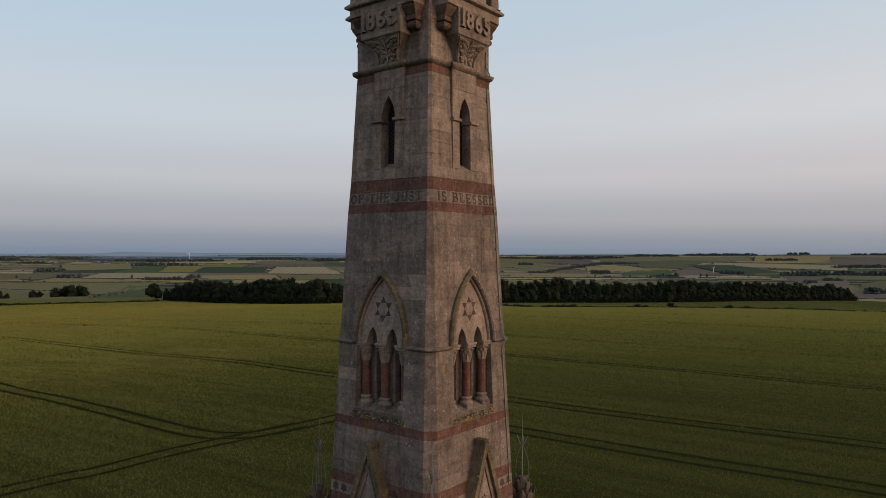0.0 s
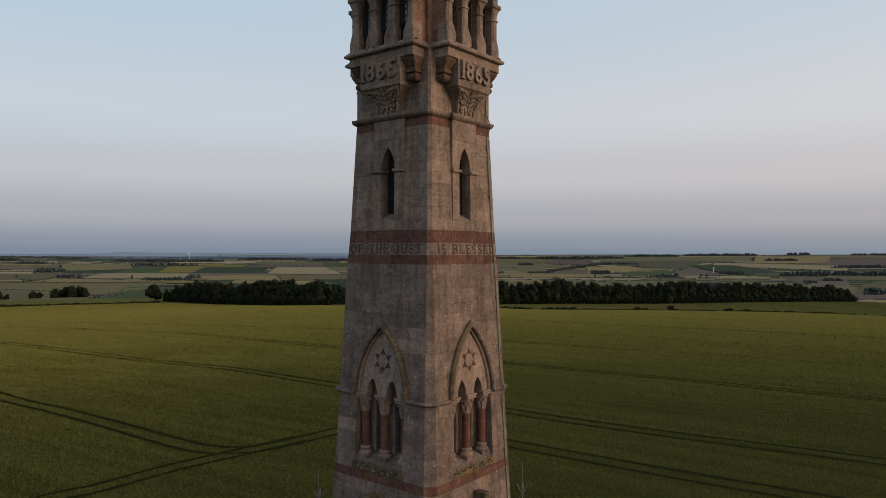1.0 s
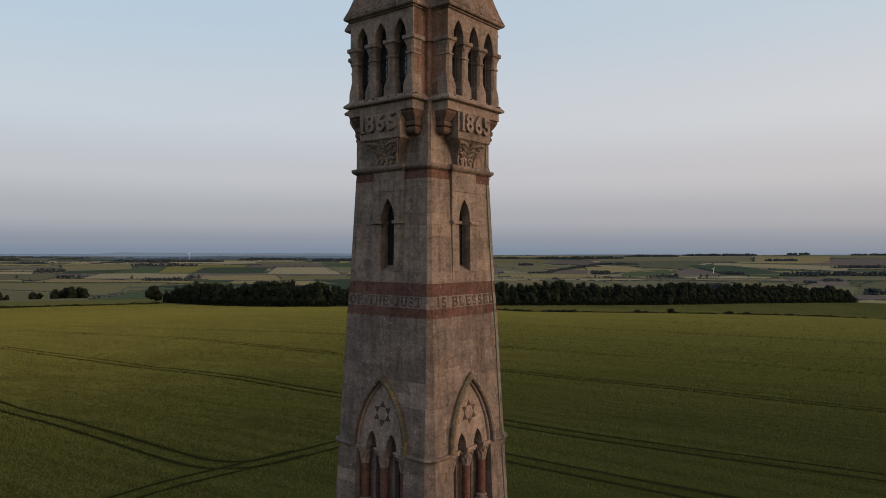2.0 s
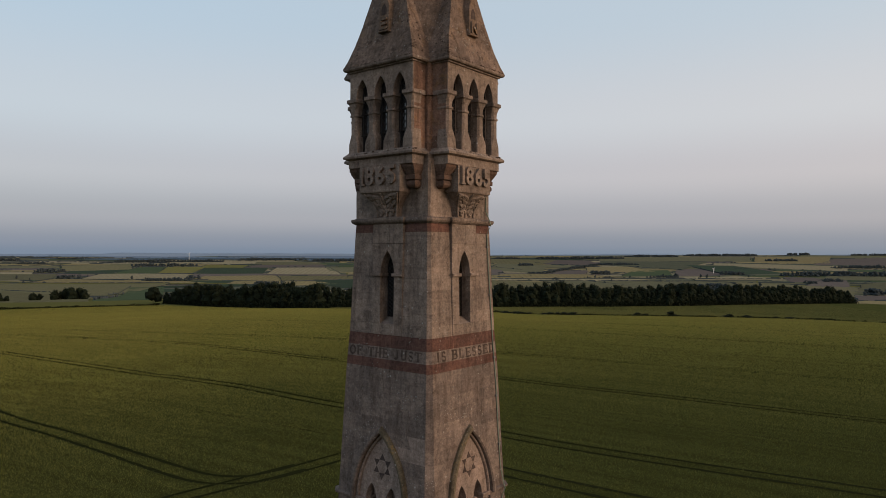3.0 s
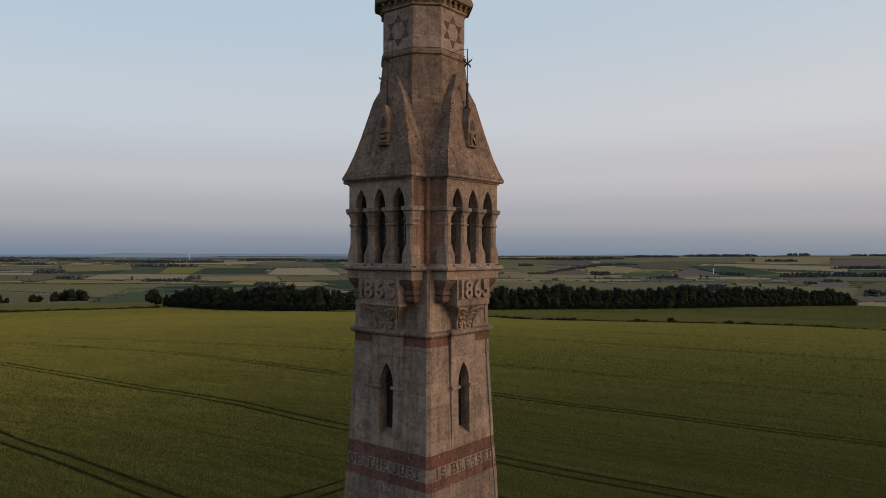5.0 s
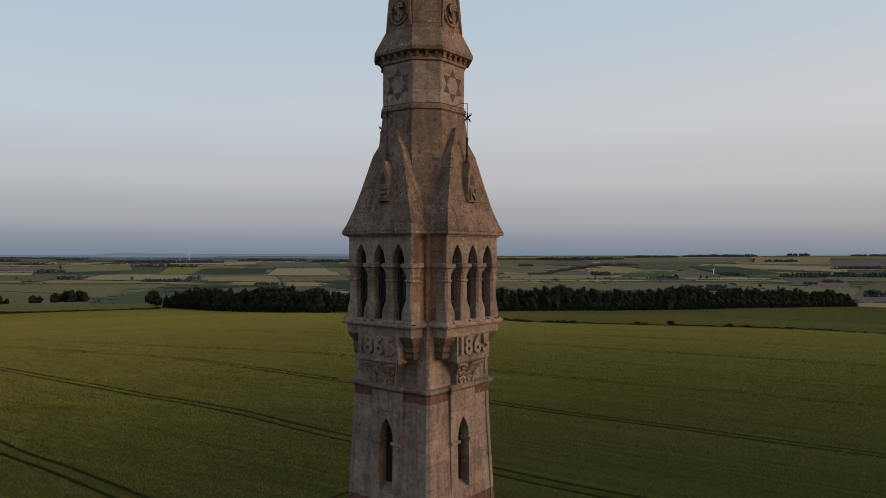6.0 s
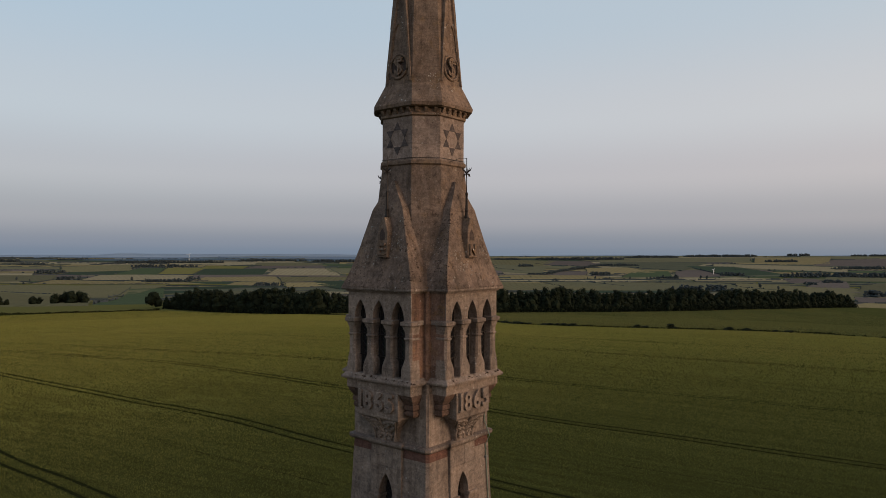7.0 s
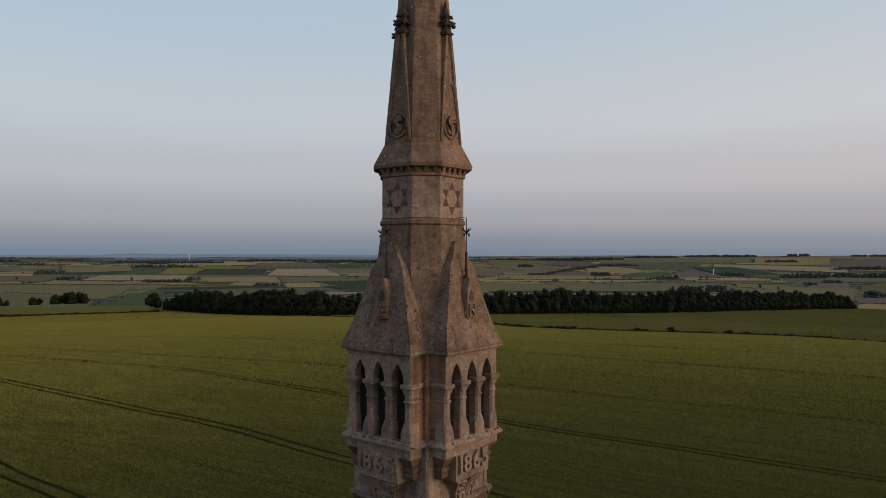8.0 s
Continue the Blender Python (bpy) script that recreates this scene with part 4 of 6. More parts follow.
OCHRE_CRUST = plain_material("ochre_lichen", (0.20, 0.105, 0.025), (0.13, 0.075, 0.03), 24, 0.95)
for k, places in ((0, ((-0.36, 12.98, 0.035, 0.13), (-0.34, 12.84, 0.03, 0.10), (0.24, 12.98, 0.06, 0.07), (0.20, 12.60, 0.05, 0.10), (0.70, 14.97, 0.03, 0.10))), (1, ((-1.02, 14.35, 0.03, 0.06), (-0.3, 13.02, 0.09, 0.05), (0.3, 13.0, 0.10, 0.04)))):
    crust(k, tower, "ochre_lichen", OCHRE_CRUST, [(u, wall_a(z) - 0.004, z, su, sz, 70, 0.016) for u, z, su, sz in places], 120 + k)
    rng = random.Random(130 + k)
    dots = []
    for _ in range(46 if k == 0 else 16):
        z = rng.uniform(16.4, 19.0) if rng.random() < 0.7 else rng.uniform(13.4, 21.0)
        u = rng.uniform(-0.97, 0.97) * wall_b(z)
        if gap(z) is None or abs(u) > gap(z) + 0.15:
            dots += [(u + rng.gauss(0, 0.02), wall_a(z) - 0.005, z + rng.gauss(0, 0.06), 0.0, 0.0, 1, 0.022) for _ in range(rng.randrange(1, 4))]
    crust(k, tower, "wall_lichen", STONE_LICHEN, dots, 124 + k)


# ---- gables and corner pinnacles at the foot of the visible shaft ----
def gable(k):
    apex, slope, low, F = 12.42, 2.7, 9.4, 1.90
    hw = (apex - low) / slope
    g = part("gable", slab(bmesh.new(), k, [(-hw, low), (hw, low), (0, apex)], 1.5, F), STONE_PALE, tower, "projecting stone gable with lichened coping" if k == 0 else "")
    for s in (-1, 1):
        n = Vector((slope, 1)).normalized()
        t0 = 0.11
        poly = [(s * -0.02, apex - 0.02), (s * hw, low), (s * (hw + n.x * t0), low + n.y * t0), (s * 0.07, apex + 0.10), (s * -0.02, apex + 0.10)]
        part("coping", slab(bmesh.new(), k, poly, 1.45, 1.985, 0.012), STONE_MOSS, g, "lichen-covered gable coping")
        # inner moulding
        m0, m1 = 0.12, 0.17
        poly = [(s * 0.0, apex - m0 * 2.7), (s * (hw - m0), low), (s * (hw - m1), low), (s * 0.0, apex - m1 * 2.7)]
        part("gable_mould", slab(bmesh.new(), k, poly, 1.8, 1.935, 0.008), STONE, g)
    part("gable_cap", box(bmesh.new(), k, -0.09, 0.09, 1.46, 1.985, 12.50, 12.63, 0.02), STONE_MOSS, g, "capping stone thick with ochre lichen")
    part("gable_cap", box(bmesh.new(), k, -0.075, 0.075, 1.46, 1.97, 12.38, 12.51, 0.02), STONE_MOSS, g)
    star_points(k, 11.25, 0.12, lambda z: F, 0.005, INLAY_AND_SHADE, g)


for k in range(4):
    gable(k)


def pinnacle(k):
    d = (on_face(k, 1, 1, 0)).normalized() * 2.56
    p = part("corner_pinnacle", turned(bmesh.new(), d, [(0.62, BASE - 0.4), (0.60, 6), (0.5, 6.2), (0.42, 9.2), (0.30, 10.2), (0.26, 10.72), (0.20, 10.8), (0.17, 10.9), (0.15, 11.05), (0.10, 11.3)], 8), STONE_DARK, tower, "crocketed stone corner pinnacle" if k == 0 else "")
    for ring_z, r, n, up in ((10.78, 0.22, 8, 0.42), (11.0, 0.14, 4, 0.42)):
        for j in range(n):
            t = 2 * math.pi * j / n + ring_z
            o = Vector((math.cos(t), math.sin(t), 0))
            s = Vector((-o.y, o.x, 0))
            bm = bmesh.new()
            rows = []
            for i in range(7):
                q = i / 6
                wd = 0.095 * math.sin(math.pi * (0.12 + 0.86 * q)) + 0.006
                out = r * (0.75 + 0.55 * math.sin(q * 2.2)) + (0.05 * (q - 0.8) * 5 if q > 0.8 else 0)
                cc = d + o * out + Vector((0, 0, ring_z - 0.15 + up * q))
                rows.append([cc - s * wd, cc + o * 0.035, cc + s * wd, cc - o * 0.03])
            loft(bm, rows)
            part("carved_leaf", bm, STONE_DARK, p)
    rod = part("metal_finial", tube(bmesh.new(), [d + Vector((0, 0, z)) for z in (11.2, 12.1, 12.88)], [0.012, 0.010, 0.005], 5), LEAD, p, "grey metal finial with petals")
    for j in range(4):
        t = math.pi / 2 * j + 0.5
        o = Vector((math.cos(t), math.sin(t), 0))
        part("finial_leg", tube(bmesh.new(), [d + o * r + Vector((0, 0, z)) for r, z in ((0.16, 11.1), (0.165, 11.5), (0.14, 11.75), (0.08, 11.95), (0.02, 12.08))], 0.007, 4), LEAD, rod)
        s = Vector((-o.y, o.x, 0))
        bm = bmesh.new()
        rows = []
        for r, z, wd in ((0.015, 12.04, 0.015), (0.05, 12.14, 0.026), (0.095, 12.24, 0.030), (0.14, 12.34, 0.006)):
            cc = d + o * r + Vector((0, 0, z))
            rows.append([cc - s * wd, cc + o * 0.008, cc + s * wd, cc - o * 0.008])
        loft(bm, rows)
        part("finial_petal", bm, LEAD, rod)


for k in range(4):
    pinnacle(k)

# ---- lightning conductor ----
def conductor():
    u = lambda z: wall_b(z) - 0.14
    zs = [11.32, 12.0, 13.0, 13.9, 14.6, 14.72, 14.83, 14.95, 15.4, 16.4, 17.4, 18.4, 19.4, 20.4, 21.1, 21.22, 21.35, 21.48, 21.7, 22.05]
    bulge = {14.72: 0.06, 14.83: 0.11, 14.95: 0.06, 21.22: 0.07, 21.35: 0.15, 21.48: 0.10}
    rng = random.Random(3)
    pts = [on_face(1, u(z) + rng.uniform(-0.012, 0.012), wall_a(z) + 0.02 + bulge.get(z, 0), z) for z in zs]
    c = part("lightning_conductor", tube(bmesh.new(), pts, 0.013, 6), COPPER, tower, "weathered green lightning conductor strip")
    for z in (11.9, 13.3, 14.4, 15.9, 17.1, 18.05, 19.6, 20.8):
        part("conductor_clip", box(bmesh.new(), 1, u(z) - 0.04, u(z) + 0.04, wall_a(z), wall_a(z) + 0.042, z - 0.025, z + 0.025), LEAD, c)


conductor()

# ---- inscription: bold capitals with slab serifs, in a unit square ----
def ring_points(cx, cz, rx, rz, t0, t1, n=12):
    return [(cx + rx * math.cos(radians(t0 + (t1 - t0) * i / n)), cz + rz * math.sin(radians(t0 + (t1 - t0) * i / n))) for i in range(n + 1)]


CAPITALS = {
    "O": ([(ring_points(0.5, 0.5, 0.38, 0.42, 0, 360, 20), 0.20)], []),
    "F": ([([(0.28, 0.02), (0.28, 0.98)], 0.22), ([(0.28, 0.93), (0.86, 0.93)], 0.12), ([(0.28, 0.52), (0.68, 0.52)], 0.12), ([(0.86, 0.98), (0.86, 0.74)], 0.09), ([(0.68, 0.66), (0.68, 0.38)], 0.08)], [(0.28, 0.05), (0.22, 0.95)]),
    "T": ([([(0.5, 0.02), (0.5, 0.98)], 0.22), ([(0.06, 0.93), (0.94, 0.93)], 0.12), ([(0.09, 0.98), (0.09, 0.72)], 0.09), ([(0.91, 0.98), (0.91, 0.72)], 0.09)], [(0.5, 0.05)]),
    "H": ([([(0.22, 0.02), (0.22, 0.98)], 0.2), ([(0.78, 0.02), (0.78, 0.98)], 0.2), ([(0.22, 0.5), (0.78, 0.5)], 0.11)], [(0.22, 0.05), (0.78, 0.05), (0.22, 0.95), (0.78, 0.95)]),
    "E": ([([(0.26, 0.02), (0.26, 0.98)], 0.22), ([(0.26, 0.93), (0.88, 0.93)], 0.12), ([(0.26, 0.51), (0.7, 0.51)], 0.11), ([(0.26, 0.07), (0.9, 0.07)], 0.12), ([(0.87, 0.98), (0.87, 0.74)], 0.09), ([(0.9, 0.02), (0.9, 0.28)], 0.09), ([(0.7, 0.64), (0.7, 0.38)], 0.08)], [(0.2, 0.05), (0.2, 0.95)]),
    "J": ([([(0.62, 0.98), (0.62, 0.3)] + ring_points(0.4, 0.28, 0.22, 0.22, 0, -150, 8), 0.2)], [(0.62, 0.95)]),
    "U": ([([(0.22, 0.98), (0.22, 0.36)] + ring_points(0.5, 0.36, 0.28, 0.29, 180, 360, 10) + [(0.78, 0.98)], 0.19)], [(0.22, 0.95), (0.78, 0.95)]),
    "S": ([(ring_points(0.5, 0.71, 0.27, 0.22, 20, 270, 12) + ring_points(0.5, 0.27, 0.29, 0.22, 90, -160, 12), 0.17)], []),
    "I": ([([(0.5, 0.02), (0.5, 0.98)], 0.24)], [(0.5, 0.05), (0.5, 0.95)]),
    "B": ([([(0.25, 0.02), (0.25, 0.98)], 0.22), ([(0.25, 0.93)] + ring_points(0.5, 0.73, 0.26, 0.2, 90, -90, 8) + [(0.25, 0.53)], 0.13), ([(0.25, 0.5)] + ring_points(0.52, 0.28, 0.31, 0.22, 90, -90, 8) + [(0.25, 0.07)], 0.13)], [(0.2, 0.05), (0.2, 0.95)]),
    "L": ([([(0.28, 0.02), (0.28, 0.98)], 0.22), ([(0.28, 0.07), (0.88, 0.07)], 0.12), ([(0.88, 0.02), (0.88, 0.3)], 0.09)], [(0.28, 0.95), (0.22, 0.05)]),
    "D": ([([(0.25, 0.02), (0.25, 0.98)], 0.22), ([(0.25, 0.93)] + ring_points(0.42, 0.5, 0.42, 0.43, 90, -90, 12) + [(0.25, 0.07)], 0.17)], [(0.2, 0.05), (0.2, 0.95)]),
}
NARROW = {"I": 0.62, "J": 0.85, "S": 0.85, "L": 0.9, "E": 0.95}


def capital(k, ch, u0, u1, z0, z1):
    """One letter as strokes of stone set into the band."""
    bm = bmesh.new()
    strokes, serifs = CAPITALS[ch]
    at = lambda x, y: (u0 + (u1 - u0) * x, z0 + (z1 - z0) * y)
    step = 0.0
    for line, width in strokes + [([(x - 0.17, y), (x + 0.17, y)], 0.09) for x, y in serifs]:
        h = width / 2 * (z1 - z0)
        pts = [Vector(at(x, y)) for x, y in line]
        left, right = [], []
        for i, p in enumerate(pts):
            d = (pts[min(i + 1, len(pts) - 1)] - pts[max(i - 1, 0)]).normalized()
            s = Vector((-d.y, d.x)) * h
            left.append(p + s)
            right.append(p - s)
        f = lambda z: wall_a(z) + 0.006 + step
        for a, b, c, d in zip(left, left[1:], right[1:], right):
            bm.faces.new([bm.verts.new(on_face(k, q.x, f(q.y), q.y)) for q in (a, b, c, d)])
        edge = left + right[::-1]
        for a, b in zip(edge, edge[1:] + edge[:1]):
            bm.faces.new([bm.verts.new(on_face(k, q.x, f(q.y) + o, q.y)) for q, o in ((a, 0), (b, 0), (b, -0.02), (a, -0.02))])
        step += 0.0004
    part("letter", bm, LETTER, shaft)


def inscription(k, text, u0, u1):
    widths = [NARROW.get(c, 1.0) if c != " " else 0.62 for c in text]
    x, unit = u0, (u1 - u0) / sum(widths)
    for c, w in zip(text, widths):
        if c != " ":
            capital(k, c, x + 0.04 * unit, x + (w - 0.04) * unit, 18.178, 18.405)
        x += w * unit


inscription(0, "OF THE JUST", -1.21, 1.13)
inscription(1, "IS BLESSED", -1.13, 1.19)
# ---- fields, hedges and trees ----
def crop_material(name, green, straw, dark, ears=False, near_shade=None):
    """Cereal: drifting green and straw tones, drill rows, fine tufts; towards the tower the shade seen between the ears
    is put in as a darker colour; the ears let some light through.
    """
    m, nt, b = graph(name, 0.95, 0.0, 0.0)
    p = place(nt)
    drift = noise_tex(nt, place(nt, (1, 1, 0)), 0.012, 4, 0.6)
    col = mixed(nt, ranged(nt, drift, 0.36, 0.66), green, straw)
    if near_shade:
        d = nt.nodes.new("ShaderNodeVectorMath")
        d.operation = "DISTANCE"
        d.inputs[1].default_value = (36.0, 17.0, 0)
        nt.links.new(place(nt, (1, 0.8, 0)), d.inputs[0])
        col = mixed(nt, ranged(nt, d.outputs["Value"], 30.0, 150.0), mixed(nt, ranged(nt, drift, 0.36, 0.66), near_shade, tuple(c * 1.25 for c in near_shade)), col)
    drill = nt.nodes.new("ShaderNodeMapping")
    drill.vector_type = "TEXTURE"
    drill.inputs["Rotation"].default_value, drill.inputs["Scale"].default_value = (0, 0, -0.588), (45.0, 1.3, 1.0)
    nt.links.new(p, drill.inputs["Vector"])
    lines = noise_tex(nt, drill.outputs[0], 1.0, 3, 0.6)
    col = mixed(nt, 1.0, col, mixed(nt, ranged(nt, lines, 0.36, 0.64), (0.84, 0.84, 0.84), (1.15, 1.15, 1.14)), "MULTIPLY")
    rows = noise_tex(nt, p, 0.9, 3, 0.6)
    col = mixed(nt, product(nt, ranged(nt, rows, 0.42, 0.72), 0.35), col, dark)
    # light and dark of the clumpy relief, put into the colour
    clump_shade = noise_tex(nt, place(nt, (1, 1, 0)), 5.0, 2, 0.6)
    col = mixed(nt, 1.0, col, mixed(nt, ranged(nt, clump_shade, 0.36, 0.64), (0.84, 0.84, 0.84), (1.16, 1.16, 1.14)), "MULTIPLY")
    fine = noise_tex(nt, p, 4.2, 5, 0.8)
    col = mixed(nt, 1.0, col, mixed(nt, ranged(nt, fine, 0.3, 0.7), (0.72, 0.72, 0.72), (1.28, 1.28, 1.26)), "MULTIPLY")
    nt.links.new(col, b.inputs["Base Color"])
    bumped(nt, b, fine, 0.9, 0.25)
    if ears:
        g = nt.nodes.new("ShaderNodeNewGeometry")
        col = mixed(nt, 1.0, col, mixed(nt, g.outputs["Random Per Island"], (0.92, 0.92, 0.92), (1.08, 1.08, 1.07)), "MULTIPLY")
        nt.links.new(col, b.inputs["Base Color"])
        # rounded ears: their faces shade as if half turned to the sky
        up, unit = nt.nodes.new("ShaderNodeVectorMath"), nt.nodes.new("ShaderNodeVectorMath")
        up.operation, unit.operation = "ADD", "NORMALIZE"
        up.inputs[1].default_value = (0, 0, 1.0)
        nt.links.new(g.outputs["Normal"], up.inputs[0])
        nt.links.new(up.outputs[0], unit.inputs[0])
        nt.links.new(unit.outputs[0], b.inputs["Normal"])
        thin, blend, out = nt.nodes.new("ShaderNodeBsdfTranslucent"), nt.nodes.new("ShaderNodeMixShader"), nt.nodes["Material Output"]
        nt.links.new(col, thin.inputs["Color"])
        blend.inputs[0].default_value = 0.2
        nt.links.new(b.outputs[0], blend.inputs[1])
        nt.links.new(thin.outputs[0], blend.inputs[2])
        nt.links.new(blend.outputs[0], out.inputs["Surface"])
    return m


# dark stem sheets: the shade down among the stalks is put into their colour
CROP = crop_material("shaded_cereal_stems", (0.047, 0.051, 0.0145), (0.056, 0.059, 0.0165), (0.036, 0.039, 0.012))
CROP_PALE = crop_material("paler_shaded_stems", (0.062, 0.068, 0.022), (0.072, 0.076, 0.025), (0.04, 0.043, 0.016))
TRACK = plain_material("wheel_track_soil", (0.014, 0.016, 0.006), (0.026, 0.027, 0.010), 1.5, 0.95, 0.0, 0.2, 0.0)


def leaf_material(name, a, b):
    m, nt, s = graph(name, 0.85, 0.0, 0.05)
    p = place(nt)
    g = nt.nodes.new("ShaderNodeNewGeometry")
    col = mixed(nt, noise_tex(nt, p, 0.12, 4), a, b)
    col = mixed(nt, 1.0, col, mixed(nt, g.outputs["Random Per Island"], (0.75, 0.75, 0.75), (1.25, 1.25, 1.2)), "MULTIPLY")
    nt.links.new(col, s.inputs["Base Color"])
    return m


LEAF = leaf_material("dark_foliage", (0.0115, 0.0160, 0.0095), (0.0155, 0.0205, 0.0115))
# paler and bluer than LEAF: the haze of distance is in the colour
LEAF_HAZED = leaf_material("haze_tinted_foliage", (0.043, 0.055, 0.060), (0.056, 0.068, 0.072))
LEAF_HEDGE = leaf_material("hedge_foliage", (0.024, 0.029, 0.011), (0.036, 0.04, 0.015))
BARK = plain_material("bark", (0.05, 0.04, 0.03), (0.08, 0.065, 0.05), 3, 0.95)

# outline of the near field, as the reach from the tower by bearing
EDGE = [(-700, 610), (-393, 640), (-330, 655), (-285, 690), (-205, 640), (-122, 606), (-40, 500), (10, 398), (35, 364), (59, 330), (79, 305), (99, 290), (118, 279), (135, 267), (148, 251), (154, 242), (330, 120), (420, -60)]


def field_reach(t):
    """How far the field goes from the tower towards the bearing t (radians, from +y to +x)."""
    d = Vector((math.sin(t), math.cos(t)))
    best = 430.0
    o = Vector((AXIS[0], AXIS[1]))
    for (x0, y0), (x1, y1) in zip(EDGE, EDGE[1:]):
        p, e = Vector((x0, y0)) - o, Vector((x1 - x0, y1 - y0))
        den = d.x * e.y - d.y * e.x
        if abs(den) > 1e-6:
            r, s = (p.x * e.y - p.y * e.x) / den, (p.x * d.y - p.y * d.x) / den
            if r > 0 and -0.001 <= s <= 1.001:
                best = r
                break
    return best


def sheet(name, verts, faces, material, parent=None, smooth=True):
    me = bpy.data.meshes.new(name)
    me.from_pydata(verts, [], faces)
    me.materials.append(material)
    for p in me.polygons:
        p.use_smooth = smooth
    ob = new(name, me)
    if parent is not None:
        ob.parent = parent
    return ob


def near_field():
    n, rad = 300, [i / 60 for i in range(61)]
    verts, faces = [], []
    for i in range(n):
        t = 2 * math.pi * i / n
        reach = field_reach(t)
        for q in rad:
            r = 2.2 + (reach - 2.2) * (0.35 * q + 0.65 * q * q)
            x, y = AXIS[0] + r * math.sin(t), AXIS[1] + r * math.cos(t)
            verts.append((x, y, ground_z(x, y) + 0.45))
    m = len(rad)
    for i in range(n):
        j = (i + 1) % n
        for q in range(m - 1):
            faces.append((i * m + q, i * m + q + 1, j * m + q + 1, j * m + q))
    # the standing edge of the crop
    base = len(verts)
    for i in range(n):
        x, y, z = verts[i * m + m - 1]
        verts.append((x, y, z - 0.8))
    for i in range(n):
        j = (i + 1) % n
        faces.append((i * m + m - 1, base + i, base + j, j * m + m - 1))
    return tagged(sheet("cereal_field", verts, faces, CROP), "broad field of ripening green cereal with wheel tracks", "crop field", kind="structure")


field = near_field()


def ribbon(name, path, half, lift, material, parent):
    verts, faces = [], []
    pts = [Vector(p) for p in path]
    for i, p in enumerate(pts):
        d = (pts[min(i + 1, len(pts) - 1)] - pts[max(i - 1, 0)]).normalized()
        s = Vector((-d.y, d.x))
        h = half * (0.9 + 0.35 * noise.noise((p.x * 0.7, p.y * 0.7, 1.0)) + 0.45 * noise.noise((p.x * 2.3, p.y * 2.3, 4.0)))
        for e in (-1, 1):
            q = p + s * h * e
            verts.append((q.x, q.y, ground_z(q.x, q.y) + 0.45 + lift))
    for i in range(len(pts) - 1):
        faces.append((2 * i, 2 * i + 1, 2 * i + 3, 2 * i + 2))
    return sheet(name, verts, faces, material, parent)


def along(points, step=1.5):
    """A smooth line through the points, cut into short steps, with a little wander."""
    pts = [Vector(p) for p in points]
    out = []
    for i in range(len(pts) - 1):
        a, b = pts[max(i - 1, 0)], pts[min(i + 2, len(pts) - 1)]
        p, q = pts[i], pts[i + 1]
        n = max(2, int((q - p).length / step))
        for j in range(n):
            t = j / n
            out.append(0.5 * ((2 * p) + (q - a) * t + (2 * a - 5 * p + 4 * q - b) * t * t + (3 * p - a - 3 * q + b) * t ** 3))
    return out + [pts[-1]]


TRAMS = [
    [(-125.8, 183.7), (-105.3, 165.2), (-47.4, 119.8), (-13.8, 87.5), (6.7, 70.2), (20.9, 61.0), (34.1, 53.6), (60, 38)],
    [(1.5, 61.7), (5.6, 58.2), (17.1, 50.2), (27.7, 43.4), (50, 28)],
    [(-228, 282), (-143, 221), (-71.9, 178.5), (-20.8, 136.1), (9.8, 106.0), (30.9, 91.5), (50, 79.3), (95, 54)],
    [(-262.6, 319.4), (-131, 233), (-25.9, 173.4), (13.8, 143.0), (71.5, 111.0), (150, 65)],
    [(-300, 378), (-170, 308), (19, 198), (97.8, 157), (180, 112)],
    [(-360, 462), (-200, 366), (0, 252), (60, 218), (140, 178)],
    [(-420, 560), (-260, 460), (-100, 365), (0, 308)],
    [(-80.4, 112.1), (-56.3, 87.8), (-42.8, 76.6), (-32.3, 67.7), (-24.3, 61.2), (-20.2, 58.3), (-17.2, 57.6), (-14.5, 58.5), (-9.9, 62.9), (-4.6, 68.6), (-2.0, 72.3)],
    [(-45, 27), (-28.0, 45.7), (-24.6, 48.6), (-20.7, 53.3), (-16.5, 57.1), (-12.5, 60.8)],
]
for line in TRAMS:
    mid = along(line, 0.7)
    for side in (-0.95, 0.95):
        shifted = []
        for i, p in enumerate(mid):
            d = (mid[min(i + 1, len(mid) - 1)] - mid[max(i - 1, 0)]).normalized()
            shifted.append(p + Vector((-d.y, d.x)) * side)
        ribbon("wheel_track", shifted, 0.24, 0.03, TRACK, field)


# older, half-grown-over tracks
for line in ([(-82.7, 126.5), (-68.2, 117.6), (-32.6, 88.1), (-11.9, 71.6)], [(-119.9, 217.1), (-43.8, 152.1), (8, 112)], [(20, 78), (45, 63), (66, 51)]):
    ribbon("faint_track", along(line), 0.10, 0.02, TRACK, field)


def track_distance_grid():
    cells = {}
    for line in TRAMS:
        mid = along(line, 0.5)
        for i, p in enumerate(mid):
            d = (mid[min(i + 1, len(mid) - 1)] - mid[max(i - 1, 0)]).normalized()
            for side in (-0.95, 0.95):
                q = p + Vector((-d.y, d.x)) * side
                for ox in (-0.22, 0, 0.22):
                    for oy in (-0.22, 0, 0.22):
                        cells[(int((q.x + ox) // 0.3), int((q.y + oy) // 0.3))] = True
    return cells


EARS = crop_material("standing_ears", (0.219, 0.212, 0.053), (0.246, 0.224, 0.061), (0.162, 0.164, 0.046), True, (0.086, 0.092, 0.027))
EARS_PALE = crop_material("paler_standing_ears", (0.125, 0.130, 0.045), (0.148, 0.143, 0.050), (0.075, 0.078, 0.03), True)
GRID_X, GRID_Y, GRID_STEP = -760.0, -20.0, 8.0
